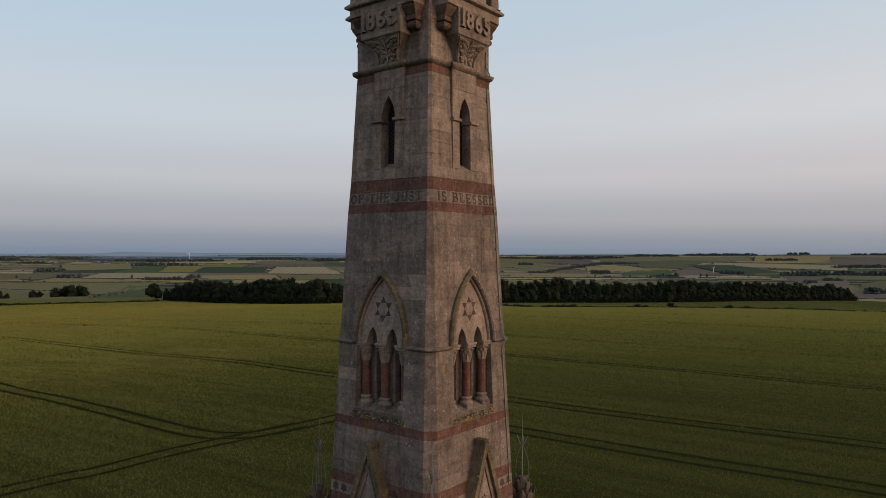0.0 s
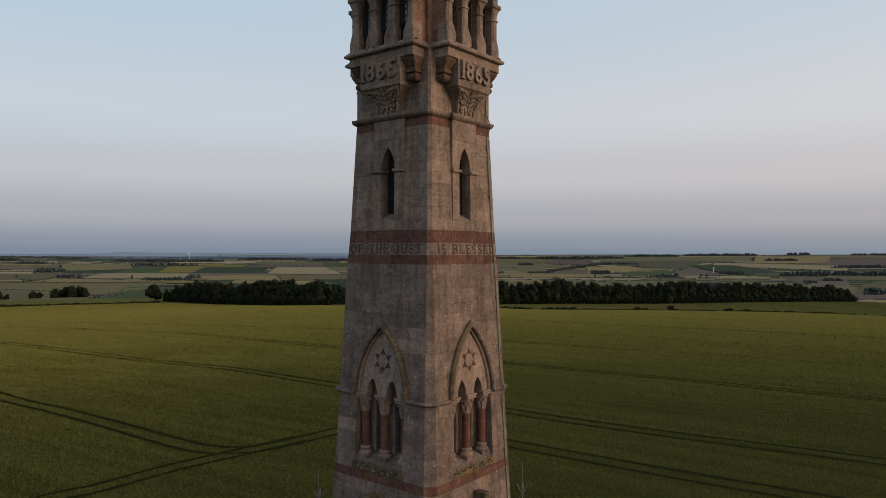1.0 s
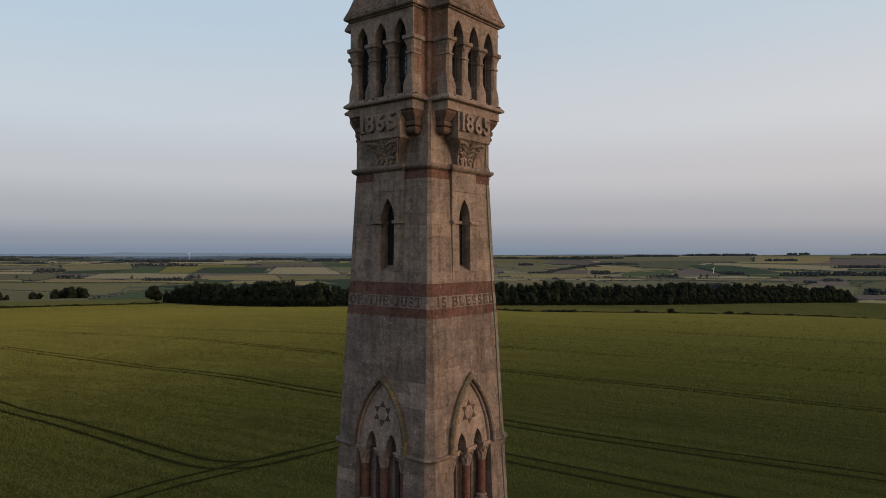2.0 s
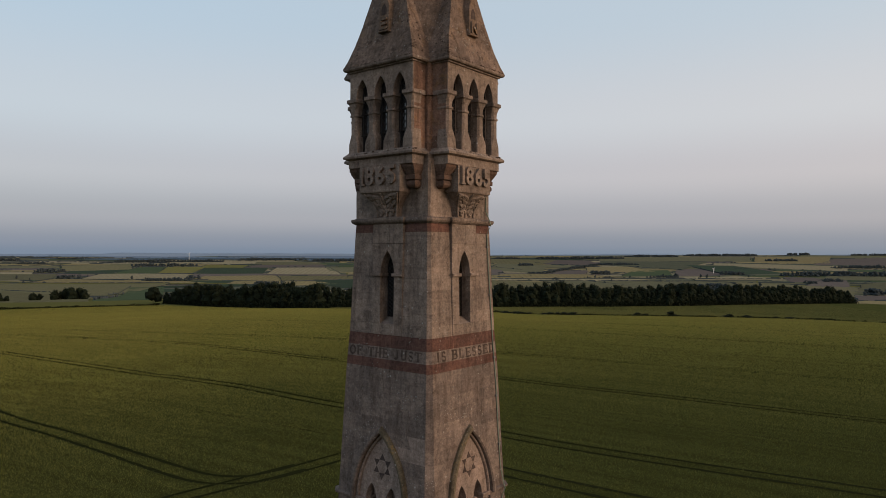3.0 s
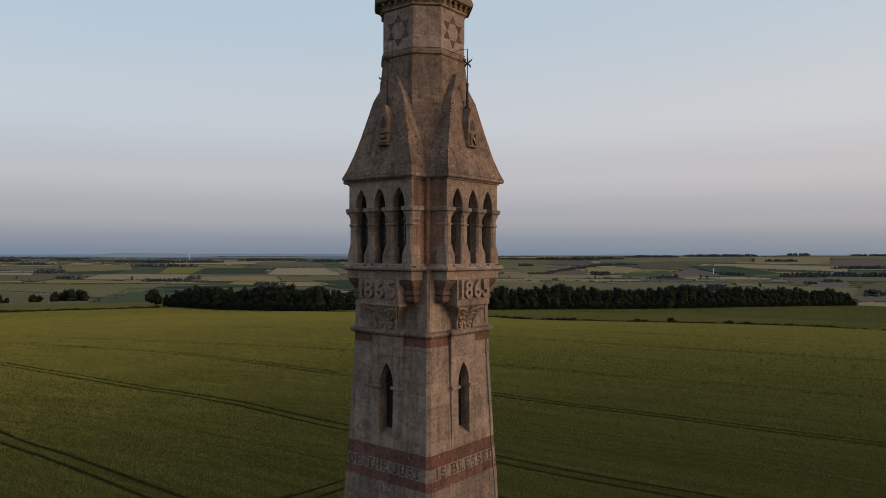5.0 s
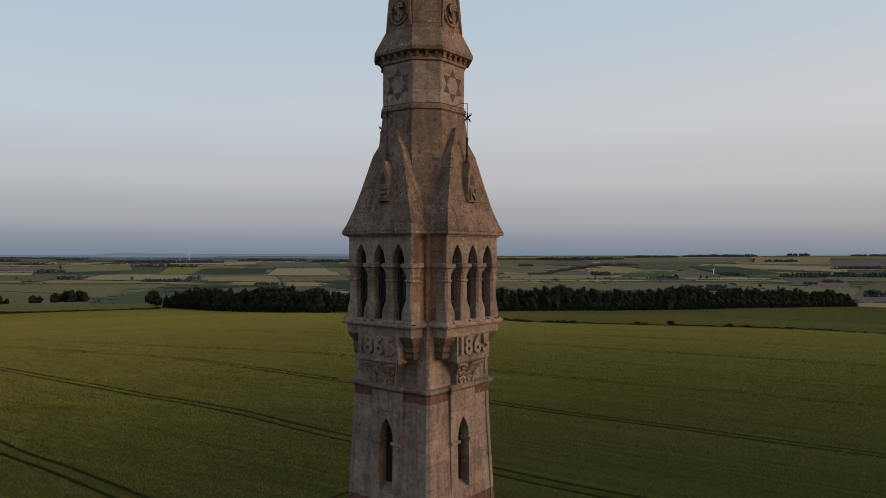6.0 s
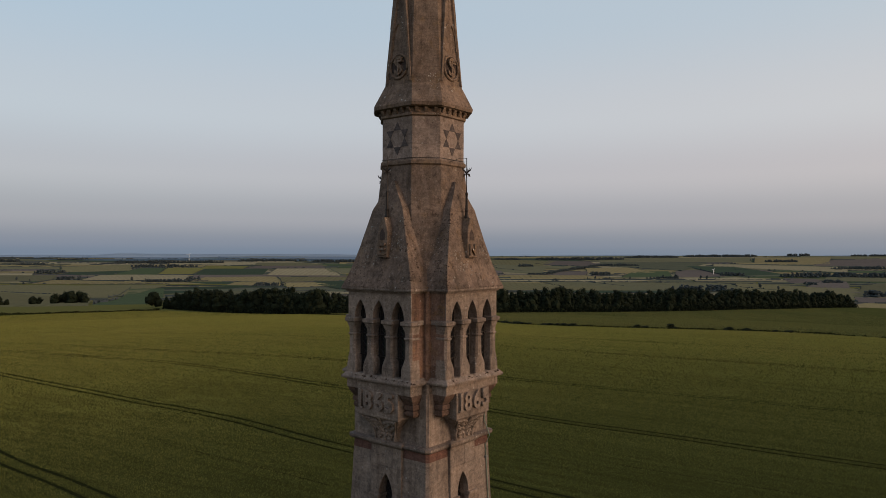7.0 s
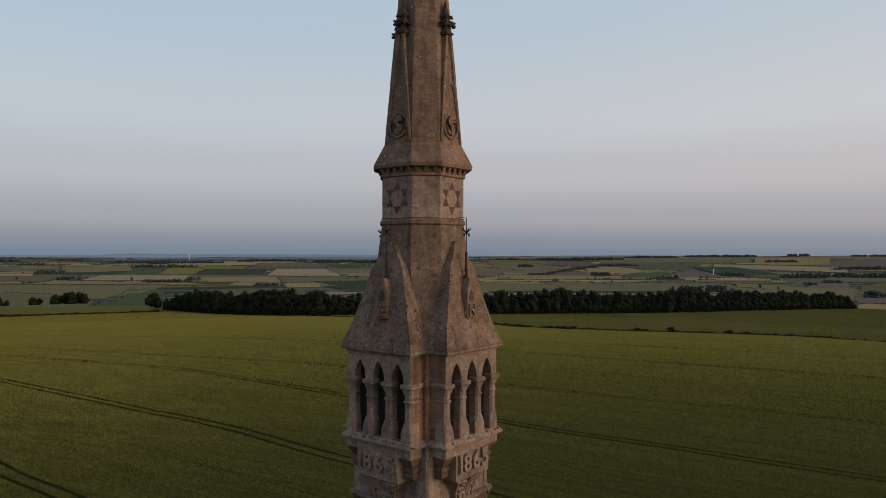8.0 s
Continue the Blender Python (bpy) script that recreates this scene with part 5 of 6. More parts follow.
HEIGHTS = np.array([[ground_z(GRID_X + GRID_STEP * i, GRID_Y + GRID_STEP * j) for i in range(206)] for j in range(136)])


def heights_at(x, y):
    """The ground's height at many points at once."""
    gx, gy = (x - GRID_X) / GRID_STEP, (y - GRID_Y) / GRID_STEP
    i, j = np.clip(gx.astype(int), 0, 204), np.clip(gy.astype(int), 0, 134)
    u, v = gx - i, gy - j
    return (HEIGHTS[j, i] * (1 - u) + HEIGHTS[j, i + 1] * u) * (1 - v) + (HEIGHTS[j + 1, i] * (1 - u) + HEIGHTS[j + 1, i + 1] * u) * v


def ear_sheet(name, x, y, half, tall, foot, rng, material, label):
    """Upright leaning blades, one triangle each, at the given points."""
    n = len(x)
    z = heights_at(x, y) + foot
    spin = rng.uniform(0, math.pi, n)
    c, s = np.cos(spin) * half, np.sin(spin) * half
    co = np.empty((n, 3, 3))
    co[:, 0] = np.stack([x - c, y - s, z], 1)
    co[:, 1] = np.stack([x + c, y + s, z], 1)
    co[:, 2] = np.stack([x + rng.normal(0, 0.5, n) * tall, y + rng.normal(0, 0.5, n) * tall, z + tall], 1)
    me = bpy.data.meshes.new(name)
    me.vertices.add(3 * n)
    me.vertices.foreach_set("co", co.ravel())
    me.loops.add(3 * n)
    me.loops.foreach_set("vertex_index", np.arange(3 * n))
    me.polygons.add(n)
    me.polygons.foreach_set("loop_start", np.arange(n) * 3)
    me.update(calc_edges=True)
    me.materials.append(material)
    return tagged(new(name, me), label, "crop", kind="stuff")


def standing_crop():
    """Ears over the whole near field, open along the wheel tracks: single ears by the tower, tufts farther off."""
    cells = track_distance_grid()
    taken = np.array([a * 100000 + b for a, b in cells])
    rng = np.random.default_rng(7)
    edges = np.linspace(22, 720, 300)
    density = 80.0 * np.minimum(1.0, (55.0 / edges) ** 1.5)
    share = density * edges
    cum = np.concatenate([[0], np.cumsum((share[1:] + share[:-1]) / 2 * np.diff(edges))])
    spread = 1.75
    n = int(cum[-1] * spread)
    r = np.interp(rng.uniform(0, cum[-1], n), cum, edges)
    t = rng.uniform(-0.95, 0.80, n)
    bearings = np.linspace(-1.0, 0.9, 600)
    reach = np.interp(t, bearings, [field_reach(b) for b in bearings])
    x, y = AXIS[0] + r * np.sin(t), AXIS[1] + r * np.cos(t)
    key = np.floor(x / 0.3).astype(int) * 100000 + np.floor(y / 0.3).astype(int)
    seen = np.abs(x) < 0.70 * y + 12
    keep = (r < reach - 1.0) & seen & ~np.isin(key, taken)
    x, y, r = x[keep], y[keep], r[keep]
    n = len(x)
    size = rng.uniform(0.65, 1.35, n)
    half = 0.026 * size * np.maximum(1.0, r / 55.0) ** 0.85
    tall = 0.25 * size * np.maximum(1.0, r / 110.0) ** 0.35
    foot = 0.29 + 0.13 * np.clip((r - 40.0) / 110.0, 0, 1)
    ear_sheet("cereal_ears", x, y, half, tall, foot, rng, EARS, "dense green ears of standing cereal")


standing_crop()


# ---- trees ----
def crown_mesh(rng, height, width, base, lobes=7, leaves=230, leaf=0.85):
    """Vertices and faces of a crown: lobes of loose leaf clumps round dim cores, with gaps between."""
    verts, faces = [], []
    for i in range(lobes):
        q = i / max(1, lobes - 1)
        ang = rng.uniform(0, 6.28)
        reach = width * 0.5 * rng.uniform(0.15, 0.6) * (1 - 0.55 * q)
        c = Vector((reach * math.cos(ang), reach * math.sin(ang), base + (height - base) * (0.25 + 0.58 * q)))
        rad = width * rng.uniform(0.24, 0.36) * (1 - 0.35 * q)
        # core
        bm = bmesh.new()
        bmesh.ops.create_icosphere(bm, subdivisions=1, radius=rad * 0.8, matrix=Matrix.Translation(c) @ Matrix.Rotation(ang, 4, "X"))
        o = len(verts)
        for v in bm.verts:
            v.co += Vector((rng.uniform(-1, 1), rng.uniform(-1, 1), rng.uniform(-1, 1))) * rad * 0.18
        verts += [tuple(v.co) for v in bm.verts]
        faces += [tuple(o + v.index for v in f.verts) for f in bm.faces]
        bm.free()
        for _ in range(leaves // lobes):
            d = Vector((rng.gauss(0, 1), rng.gauss(0, 1), rng.gauss(0.25, 1))).normalized()
            p = c + d * rad * rng.uniform(0.80, 1.09)
            s = leaf * rng.uniform(0.55, 1.25)
            a = Vector((rng.gauss(0, 1), rng.gauss(0, 1), rng.gauss(0, 1))).normalized()
            b = a.cross(d + Vector((0.01, 0.02, 0))).normalized()
            o = len(verts)
            verts += [tuple(p + a * s * 0.5), tuple(p + b * s * 0.55), tuple(p - a * s * 0.5 + d * s * 0.2), tuple(p - b * s * 0.5)]
            faces.append((o, o + 1, o + 2, o + 3))
    return verts, faces


def trunk_mesh(height, r, rng):
    bm = bmesh.new()
    tube(bm, [(0, 0, -0.5), (0.1, 0, height * 0.3), (0.0, 0.15, height * 0.62), (0.1, 0.1, height * 0.85)], [r, r * 0.75, r * 0.5, r * 0.15], 7)
    for i in range(4):
        t = rng.uniform(0, 6.28)
        z = height * rng.uniform(0.3, 0.5)
        tube(bm, [(0, 0, z), (math.cos(t) * height * 0.12, math.sin(t) * height * 0.12, z + height * 0.14), (math.cos(t) * height * 0.2, math.sin(t) * height * 0.2, z + height * 0.3)], [r * 0.45, r * 0.3, r * 0.1], 5)
    return bm


def lone_tree(name, x, y, height, width, seed, label, base=0.18, group="", leaf=0.8, squash=1.0):
    rng = random.Random(seed)
    t = thing(name, x, y, ground_z(x, y), 0, label, "tree", group)
    if base > 0.05:
        part("trunk", trunk_mesh(height, height * 0.022, rng), BARK, t)
    else:
        bm = bmesh.new()
        for i in range(3):
            tube(bm, [(0.2 * i - 0.2, 0, -0.3), (0.5 * i - 0.5, 0.1, height * 0.5)], [0.08, 0.03], 5)
        part("stem", bm, BARK, t)
    v, f = crown_mesh(rng, height / squash, width, height / squash * base, 9, 420, leaf)
    v = [(a, b, c * squash) for a, b, c in v]
    sheet("crown", v, f, LEAF, t, False)
    return t


def hedge(name, line, height, half, label, seed, leaf=0.45, per=9, material=None):
    rng = random.Random(seed)
    verts, faces = [], []
    for p in along(line, 1.2):
        z = ground_z(p.x, p.y)
        tall = height * (0.75 + 0.6 * noise.noise((p.x / 9, p.y / 9, seed)))
        for _ in range(per):
            c = Vector((p.x + rng.gauss(0, half), p.y + rng.gauss(0, half), z + rng.uniform(0.05, 1) * tall))
            a = Vector((rng.gauss(0, 1), rng.gauss(0, 1), rng.gauss(0, 1))).normalized()
            b = a.cross(Vector((rng.gauss(0, 1), rng.gauss(0, 1), 0.3))).normalized()
            s = leaf * rng.uniform(0.6, 1.3)
            o = len(verts)
            verts += [tuple(c + a * s), tuple(c + b * s), tuple(c - a * s), tuple(c - b * s)]
            faces.append((o, o + 1, o + 2, o + 3))
    return tagged(sheet(name, verts, faces, material or LEAF_HEDGE, None, False), label, "hedge", kind="stuff")


# the belt of woodland behind the field: front line and depth
WOOD = [(-293, 730), (-212, 662), (-122, 613), (-30, 622), (60, 642), (230, 700), (390, 800), (540, 905)]


def woodland():
    rng = random.Random(17)
    kinds = []
    for i in range(7):
        h = 22.0
        kinds.append(crown_mesh(rng, h, rng.uniform(12, 16), h * rng.uniform(-0.12, 0.0), 11, 460, 0.70))
    verts, faces, tv, tf = [], [], [], []
    for (x0, y0), (x1, y1) in zip(WOOD, WOOD[1:]):
        n = int(math.hypot(x1 - x0, y1 - y0) / 6.5)
        for row in range(4):
            for i in range(n):
                s = (i + rng.uniform(-0.45, 0.45)) / n
                x, y = x0 + (x1 - x0) * s + rng.uniform(-2, 2), y0 + (y1 - y0) * s + row * 13 + rng.uniform(-3, 3)
                size = rng.uniform(0.82, 1.12) * (0.72 if row == 0 and rng.random() < 0.35 else 1.0)
                size *= 0.95 + 0.25 * noise.noise((x / 45, y / 45, 5))
                size *= min(1, 0.62 + (x + 300) / 120) * min(1, 0.6 + (560 - x) / 150)
                v, f = kinds[rng.randrange(7)]
                z, t = ground_z(x, y), rng.uniform(0, 6.28)
                c, sn = math.cos(t) * size, math.sin(t) * size
                o = len(verts)
                verts += [(x + c * p[0] - sn * p[1], y + sn * p[0] + c * p[1], z + size * p[2]) for p in v]
                faces += [tuple(o + q for q in g) for g in f]
                if row == 0:
                    o = len(tv)
                    for ang in range(5):
                        for r, zz in ((0.35, -0.5), (0.2, 9.0)):
                            tv.append((x + r * math.cos(ang * 1.2566), y + r * math.sin(ang * 1.2566), z + zz))
                    tf += [(o + 2 * a, o + 2 * ((a + 1) % 5), o + 2 * ((a + 1) % 5) + 1, o + 2 * a + 1) for a in range(5)]
    wood = thing("woodland", 0, 0, 0, 0, "long dark belt of broadleaf woodland beyond the field", "woodland", kind="stuff")
    tagged(sheet("crowns", verts, faces, LEAF, wood, False), kind="stuff")
    tagged(sheet("trunks", tv, tf, BARK, wood, False), kind="stuff")


woodland()
hedge("wood_edge", [(x, y - 3) for x, y in WOOD], 8.0, 1.5, "dark shrubs along the foot of the wood", 8, 0.8, 22, LEAF)
lone_tree("field_tree", -309, 735, 17, 21, 31, "lone round-headed tree at the wood's end", 0.16)
for i, (x, y, h, w) in enumerate(((-587, 1046, 15, 22), (-578, 1052, 18, 26), (-566, 1046, 19, 27), (-554, 1052, 18, 27), (-545, 1046, 15, 22))):
    lone_tree("copse_tree", x, y, h, w, 50 + i, "dark tree in a small field copse", 0.0, "copse in the field", 1.2)
for i, (x, y, h, w) in enumerate(((-622, 1046, 12, 17), (-615, 1050, 11, 14), (-665, 1030, 13, 16), (-655, 1034, 9, 12))):
    lone_tree("hedgerow_tree", x, y, h, w, 70 + i, "small dark tree standing in a hedge", 0.02, "hedgerow trees", 1.1)
HEDGE = [(10, 399), (35, 365), (59, 331.5), (79, 306.5), (99, 291.5), (118, 280.5), (135, 268.5), (148, 252.5), (155, 243), (240, 182), (330, 118)]
bush_rng = random.Random(12)
BUSHES = [(x, 414 - 1.42 * x + bush_rng.uniform(-1, 1), bush_rng.uniform(1.3, 2.0), bush_rng.uniform(5.0, 8.0)) for x in (33, 36, 38.5, 41, 44, 50.5, 53, 56, 58.5, 61.5)]
BUSHES += [(85, 302, 2.1, 6.0), (88, 300, 1.7, 5.0), (97, 293, 2.9, 5.8), (117, 281.5, 2.0, 6.5), (123, 278, 1.7, 6.0), (131, 271.5, 1.3, 5.0), (135, 268.5, 1.3, 6.5)]
for i, (x, y, h, w) in enumerate(BUSHES):
    lone_tree("hawthorn_bush", x, y, h, w, 90 + i, "low spreading dark bush in the field hedge", 0.0, "bushes along the hedge", 0.5, 0.3)


hedge("field_hedge", HEDGE, 1.25, 0.45, "low dark hedge between two fields", 3, 0.35, 30)
hedge("boundary_hedge", [(-560, 622), (-393, 641), (-330, 656), (-285, 692)], 2.2, 0.8, "dark hedge along the field's edge", 4, 0.7, 15)


def beyond_hedge():
    """The paler field between the hedge and the wood."""
    front = along([(-38, 501), (10, 400), (59, 333), (99, 293), (135, 270), (154, 245), (330, 122), (560, -20)], 14)
    back = along([(-100, 608), (40, 634), (230, 694), (390, 793), (545, 900), (800, 1010)], 14)
    n, m = 60, 26
    verts, faces = [], []
    for i in range(n + 1):
        a, b = front[round(i / n * (len(front) - 1))], back[round(i / n * (len(back) - 1))]
        for j in range(m + 1):
            p = a.lerp(b, j / m)
            verts.append((p.x, p.y, ground_z(p.x, p.y) + 0.5))
    for i in range(n):
        for j in range(m):
            o = i * (m + 1) + j
            faces.append((o, o + 1, o + m + 2, o + m + 1))
    rng = np.random.default_rng(9)
    count = 150000
    a, b, w = rng.uniform(0, 0.62, count), rng.uniform(0, 1, count), np.array([[tuple(front[round(i / n * (len(front) - 1))]), tuple(back[round(i / n * (len(back) - 1))])] for i in range(n + 1)])
    i0 = (a * n).astype(int)
    f = (a * n - i0)[:, None]
    lo, hi = w[i0, 0] * (1 - f) + w[i0 + 1, 0] * f, w[i0, 1] * (1 - f) + w[i0 + 1, 1] * f
    p = lo + (hi - lo) * b[:, None]
    ear_sheet("far_cereal_ears", p[:, 0], p[:, 1], rng.uniform(0.2, 0.4, count), rng.uniform(0.4, 0.75, count), 0.45, rng, EARS_PALE, "paler ears of cereal sloping to the wood")
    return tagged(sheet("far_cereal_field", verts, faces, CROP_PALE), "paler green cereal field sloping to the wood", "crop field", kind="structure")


beyond_hedge()

# ---- patchwork of distant fields ----
def parcel_material(name, a, b, stripe=0.0):
    m, nt, s = graph(name, 0.95, 0.0, 0.0)
    col = mixed(nt, ranged(nt, noise_tex(nt, place(nt, (1, 1, 0)), 0.02, 4, 0.6), 0.3, 0.7), a, b)
    tufts = noise_tex(nt, place(nt, (1, 0.35, 0)), 0.16, 5, 0.75)
    col = mixed(nt, 1.0, col, mixed(nt, ranged(nt, tufts, 0.3, 0.7), (0.80, 0.80, 0.80), (1.24, 1.24, 1.22)), "MULTIPLY")
    info = nt.nodes.new("ShaderNodeObjectInfo")
    col = mixed(nt, 1.0, col, mixed(nt, info.outputs["Random"], (0.86, 0.86, 0.86), (1.12, 1.12, 1.12)), "MULTIPLY")
    if stripe:
        w = nt.nodes.new("ShaderNodeTexWave")
        w.inputs["Scale"].default_value, w.inputs["Distortion"].default_value = 0.012, 0.4
        nt.links.new(place(nt), w.inputs["Vector"])
        col = mixed(nt, product(nt, ranged(nt, w.outputs["Fac"], 0.8, 0.95), stripe), col, (0.7, 0.7, 0.65), "MULTIPLY")
    # blue tint over every parcel, distance haze put into its colour
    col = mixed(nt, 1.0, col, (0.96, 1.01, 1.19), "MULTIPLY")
    nt.links.new(col, s.inputs["Base Color"])
    return m


PARCELS = [(parcel_material("straw_field", (0.208, 0.164, 0.072), (0.236, 0.187, 0.085), 0.6), 3), (parcel_material("pale_straw_field", (0.236, 0.194, 0.104), (0.262, 0.216, 0.118), 0.6), 2.5),
           (parcel_material("olive_field", (0.117, 0.108, 0.055), (0.136, 0.123, 0.066)), 4), (parcel_material("grey_green_field", (0.090, 0.090, 0.053), (0.109, 0.108, 0.062)), 3),
           (parcel_material("green_field", (0.060, 0.076, 0.036), (0.070, 0.086, 0.041)), 1.5), (parcel_material("dark_green_field", (0.044, 0.058, 0.034), (0.051, 0.066, 0.038)), 1),
           (parcel_material("bare_earth_field", (0.112, 0.090, 0.068), (0.132, 0.106, 0.080)), 1.5)]
ROWS = [1120, 1420, 1800, 2300, 2750, 2900, 3040, 3130, 3220, 3310, 3400, 3490, 3580, 3670, 3770, 3870, 3970, 4070, 4170, 4270, 4370, 4470, 4570, 4670, 4770]


EDGES, QUADS = [], []


def patchwork():
    rng = random.Random(23)
    bag = [m for m, w in PARCELS for _ in range(int(w * 2))]
    skew = lambda x, y: 0.10 * x * math.sin(y / 700.0) + 55 * noise.noise((x / 420, y / 300, 8))
    for r0, r1 in zip(ROWS, ROWS[1:]):
        span = 0.80 * r1 + 60
        lean_row = rng.uniform(-2.2, 2.2) * (r1 - r0)
        x = -span + rng.uniform(0, 200)
        while x < span:
            w = rng.uniform(0.06, 0.24) * r1
            n, m = 8, 3
            verts, faces = [], []
            for j in range(m + 1):
                for i in range(n + 1):
                    u, v = i / n, j / m
                    px = x + 4 + (w - 8) * u + lean_row * v
                    py = r0 + (r1 - r0) * v
                    py += skew(px, py) * (0.8 if r1 > 2900 else 0.6)
                    verts.append((px, py, ground_z(px, py) + 0.3))
            for j in range(m):
                for i in range(n):
                    o = j * (n + 1) + i
                    faces.append((o, o + 1, o + n + 2, o + n + 1))
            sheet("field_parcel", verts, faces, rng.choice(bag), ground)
            EDGES.append([Vector(verts[j * (n + 1)]) for j in range(m + 1)])
            EDGES.append([Vector(verts[i]) for i in range(n + 1)])
            x += w


patchwork()

YELLOW = parcel_material("yellow_green_field", (0.15, 0.135, 0.042), (0.175, 0.155, 0.05))
OLIVE_STRAW = parcel_material("ripening_olive_field", (0.142, 0.124, 0.058), (0.165, 0.143, 0.070), 0.5)
STRAW, PALE, OLIVE, GREY, GREEN, DEEP, BARE = (PARCELS[i][0] for i in range(7))


def field_parcel(material, a, b, c, d):
    """One field between its four corners, laid over the rise and fall of the land."""
    n = 22
    a, b, c, d = Vector(a), Vector(b), Vector(c), Vector(d)
    verts = []
    for j in range(n + 1):
        for i in range(n + 1):
            p = a.lerp(b, i / n).lerp(d.lerp(c, i / n), j / n)
            p.y += 14 * noise.noise((p.x / 200, p.y / 200, 6.0))
            verts.append((p.x, p.y, ground_z(p.x, p.y) - 2.0 if j == 0 else ground_z(p.x, p.y) + min(2.2, 0.9 + max(0, p.y - 1500) / 900)))
    faces = [(j * (n + 1) + i, j * (n + 1) + i + 1, (j + 1) * (n + 1) + i + 1, (j + 1) * (n + 1) + i) for j in range(n) for i in range(n)]
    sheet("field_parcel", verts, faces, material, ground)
    QUADS.append((a, b, c, d))
    EDGES.append([Vector(v) for v in verts[n + 1:2 * n + 2]])
    EDGES.append([Vector(verts[j * (n + 1)]) for j in range(1, n + 1)])


far_rng = random.Random(5)
CLUMPS = [crown_mesh(far_rng, 1.0, 0.95, -0.25, 4, 16, 0.16) for _ in range(5)]


def distant_wood(a, b, height, depth=45):
    """A long low wood: overlapping round crowns on the line from a to b."""
    a, b = Vector(a), Vector(b)
    length = (b - a).length
    verts, faces = [], []
    for row in range(3):
        for i in range(max(2, int(length / (height * 0.50)))):
            s = far_rng.random()
            p = a.lerp(b, s) + Vector((far_rng.uniform(-3, 3), depth * row / 3 + far_rng.uniform(-4, 4)))
            k = height * far_rng.uniform(0.72, 1.02) * (0.7 + 0.3 * min(1, 8 * min(s, 1 - s)))
            k *= 0.95 + 0.3 * noise.noise((p.x / 60, p.y / 60, 2.0))
            z, t = ground_z(p.x, p.y) + 1.5, far_rng.uniform(0, 6.28)
            c, sn = math.cos(t) * k * 1.5, math.sin(t) * k * 1.5
            v, f = CLUMPS[far_rng.randrange(5)]
            o = len(verts)
            verts += [(p.x + c * q[0] - sn * q[1], p.y + sn * q[0] + c * q[1], z + k * q[2]) for q in v]
            faces += [tuple(o + q for q in g) for g in f]
    return tagged(sheet("distant_wood", verts, faces, LEAF_HAZED, None, False), "dark distant wood among the fields", "wood", "distant woods", "stuff")


def far_hedge(a, b):
    """A thin hedge along a distant field's edge, uneven and here and there broken."""
    a, b = Vector(a), Vector(b)
    n = max(4, int((b - a).length / 9))
    verts, faces = [], []
    for i in range(n + 1):
        p = a.lerp(b, i / n)
        z = ground_z(p.x, p.y) + 1.5
        h = 1.2 + 1.6 * far_rng.random() + (5 if far_rng.random() < 0.05 else 0)
        verts += [(p.x, p.y - 1.2, z), (p.x, p.y, z + h), (p.x, p.y + 1.2, z)]
        if i and far_rng.random() > 0.1:
            o = 3 * i
            faces += [(o - 3, o, o + 1, o - 2), (o - 2, o + 1, o + 2, o - 1)]
    return tagged(sheet("distant_hedge", verts, faces, LEAF_HAZED, None, False), "thin dark hedge between distant fields", "hedge", "distant hedges", "stuff")


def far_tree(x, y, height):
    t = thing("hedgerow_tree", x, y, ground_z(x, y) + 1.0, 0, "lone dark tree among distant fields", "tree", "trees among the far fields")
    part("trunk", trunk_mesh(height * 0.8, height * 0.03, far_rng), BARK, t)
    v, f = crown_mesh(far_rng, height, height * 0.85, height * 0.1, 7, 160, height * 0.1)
    sheet("crown", v, f, LEAF_HAZED, t, False)


field_parcel(OLIVE_STRAW, (-600, 860), (-410, 800), (-865, 1700), (-1600, 2315))
field_parcel(OLIVE_STRAW, (-1600, 2315), (-790, 1605), (-1165, 2955), (-2055, 2965))
field_parcel(GREEN, (-410, 800), (-335, 800), (-1000, 2475), (-1150, 2540))
field_parcel(STRAW, (-1800, 3010), (-1190, 3015), (-1355, 3090), (-1780, 3155))
field_parcel(OLIVE, (-2445, 3620), (-2045, 3670), (-2120, 3805), (-2515, 3720))
field_parcel(BARE, (-2370, 3510), (-2055, 3540), (-2070, 3635), (-2435, 3600))
field_parcel(STRAW, (-2325, 3440), (-2045, 3455), (-2065, 3525), (-2365, 3500))
field_parcel(PALE, (-2255, 3340), (-1995, 3350), (-2035, 3425), (-2305, 3415))
field_parcel(OLIVE, (-2065, 3055), (-1780, 3125), (-1875, 3345), (-2250, 3325))
field_parcel(PALE, (-1660, 3165), (-1165, 3165), (-1260, 3400), (-1675, 3375))
field_parcel(DEEP, (-1870, 3385), (-1625, 3400), (-1620, 3600), (-1890, 3495))
field_parcel(GREEN, (-1625, 3400), (-1415, 3405), (-1505, 3760), (-1645, 3730))
field_parcel(YELLOW, (-1415, 3420), (-1255, 3455), (-1290, 3765), (-1500, 3760))
field_parcel(OLIVE_STRAW, (-1950, 3520), (-1620, 3600), (-1790, 3950), (-2110, 3805))
field_parcel(BARE, (-1215, 3265), (-835, 3360), (-885, 3445), (-1225, 3410))
field_parcel(STRAW, (-1150, 3120), (-735, 3150), (-820, 3360), (-1140, 3320))
field_parcel(STRAW, (-925, 2935), (-660, 2835), (-730, 3100), (-935, 3090))
field_parcel(DEEP, (-1225, 3400), (-900, 3435), (-950, 3765), (-1280, 3700))
field_parcel(YELLOW, (-1315, 3700), (-1080, 3720), (-1095, 3880), (-1330, 3870))
field_parcel(PALE, (-880, 3445), (-510, 3445), (-625, 3785), (-905, 3755))
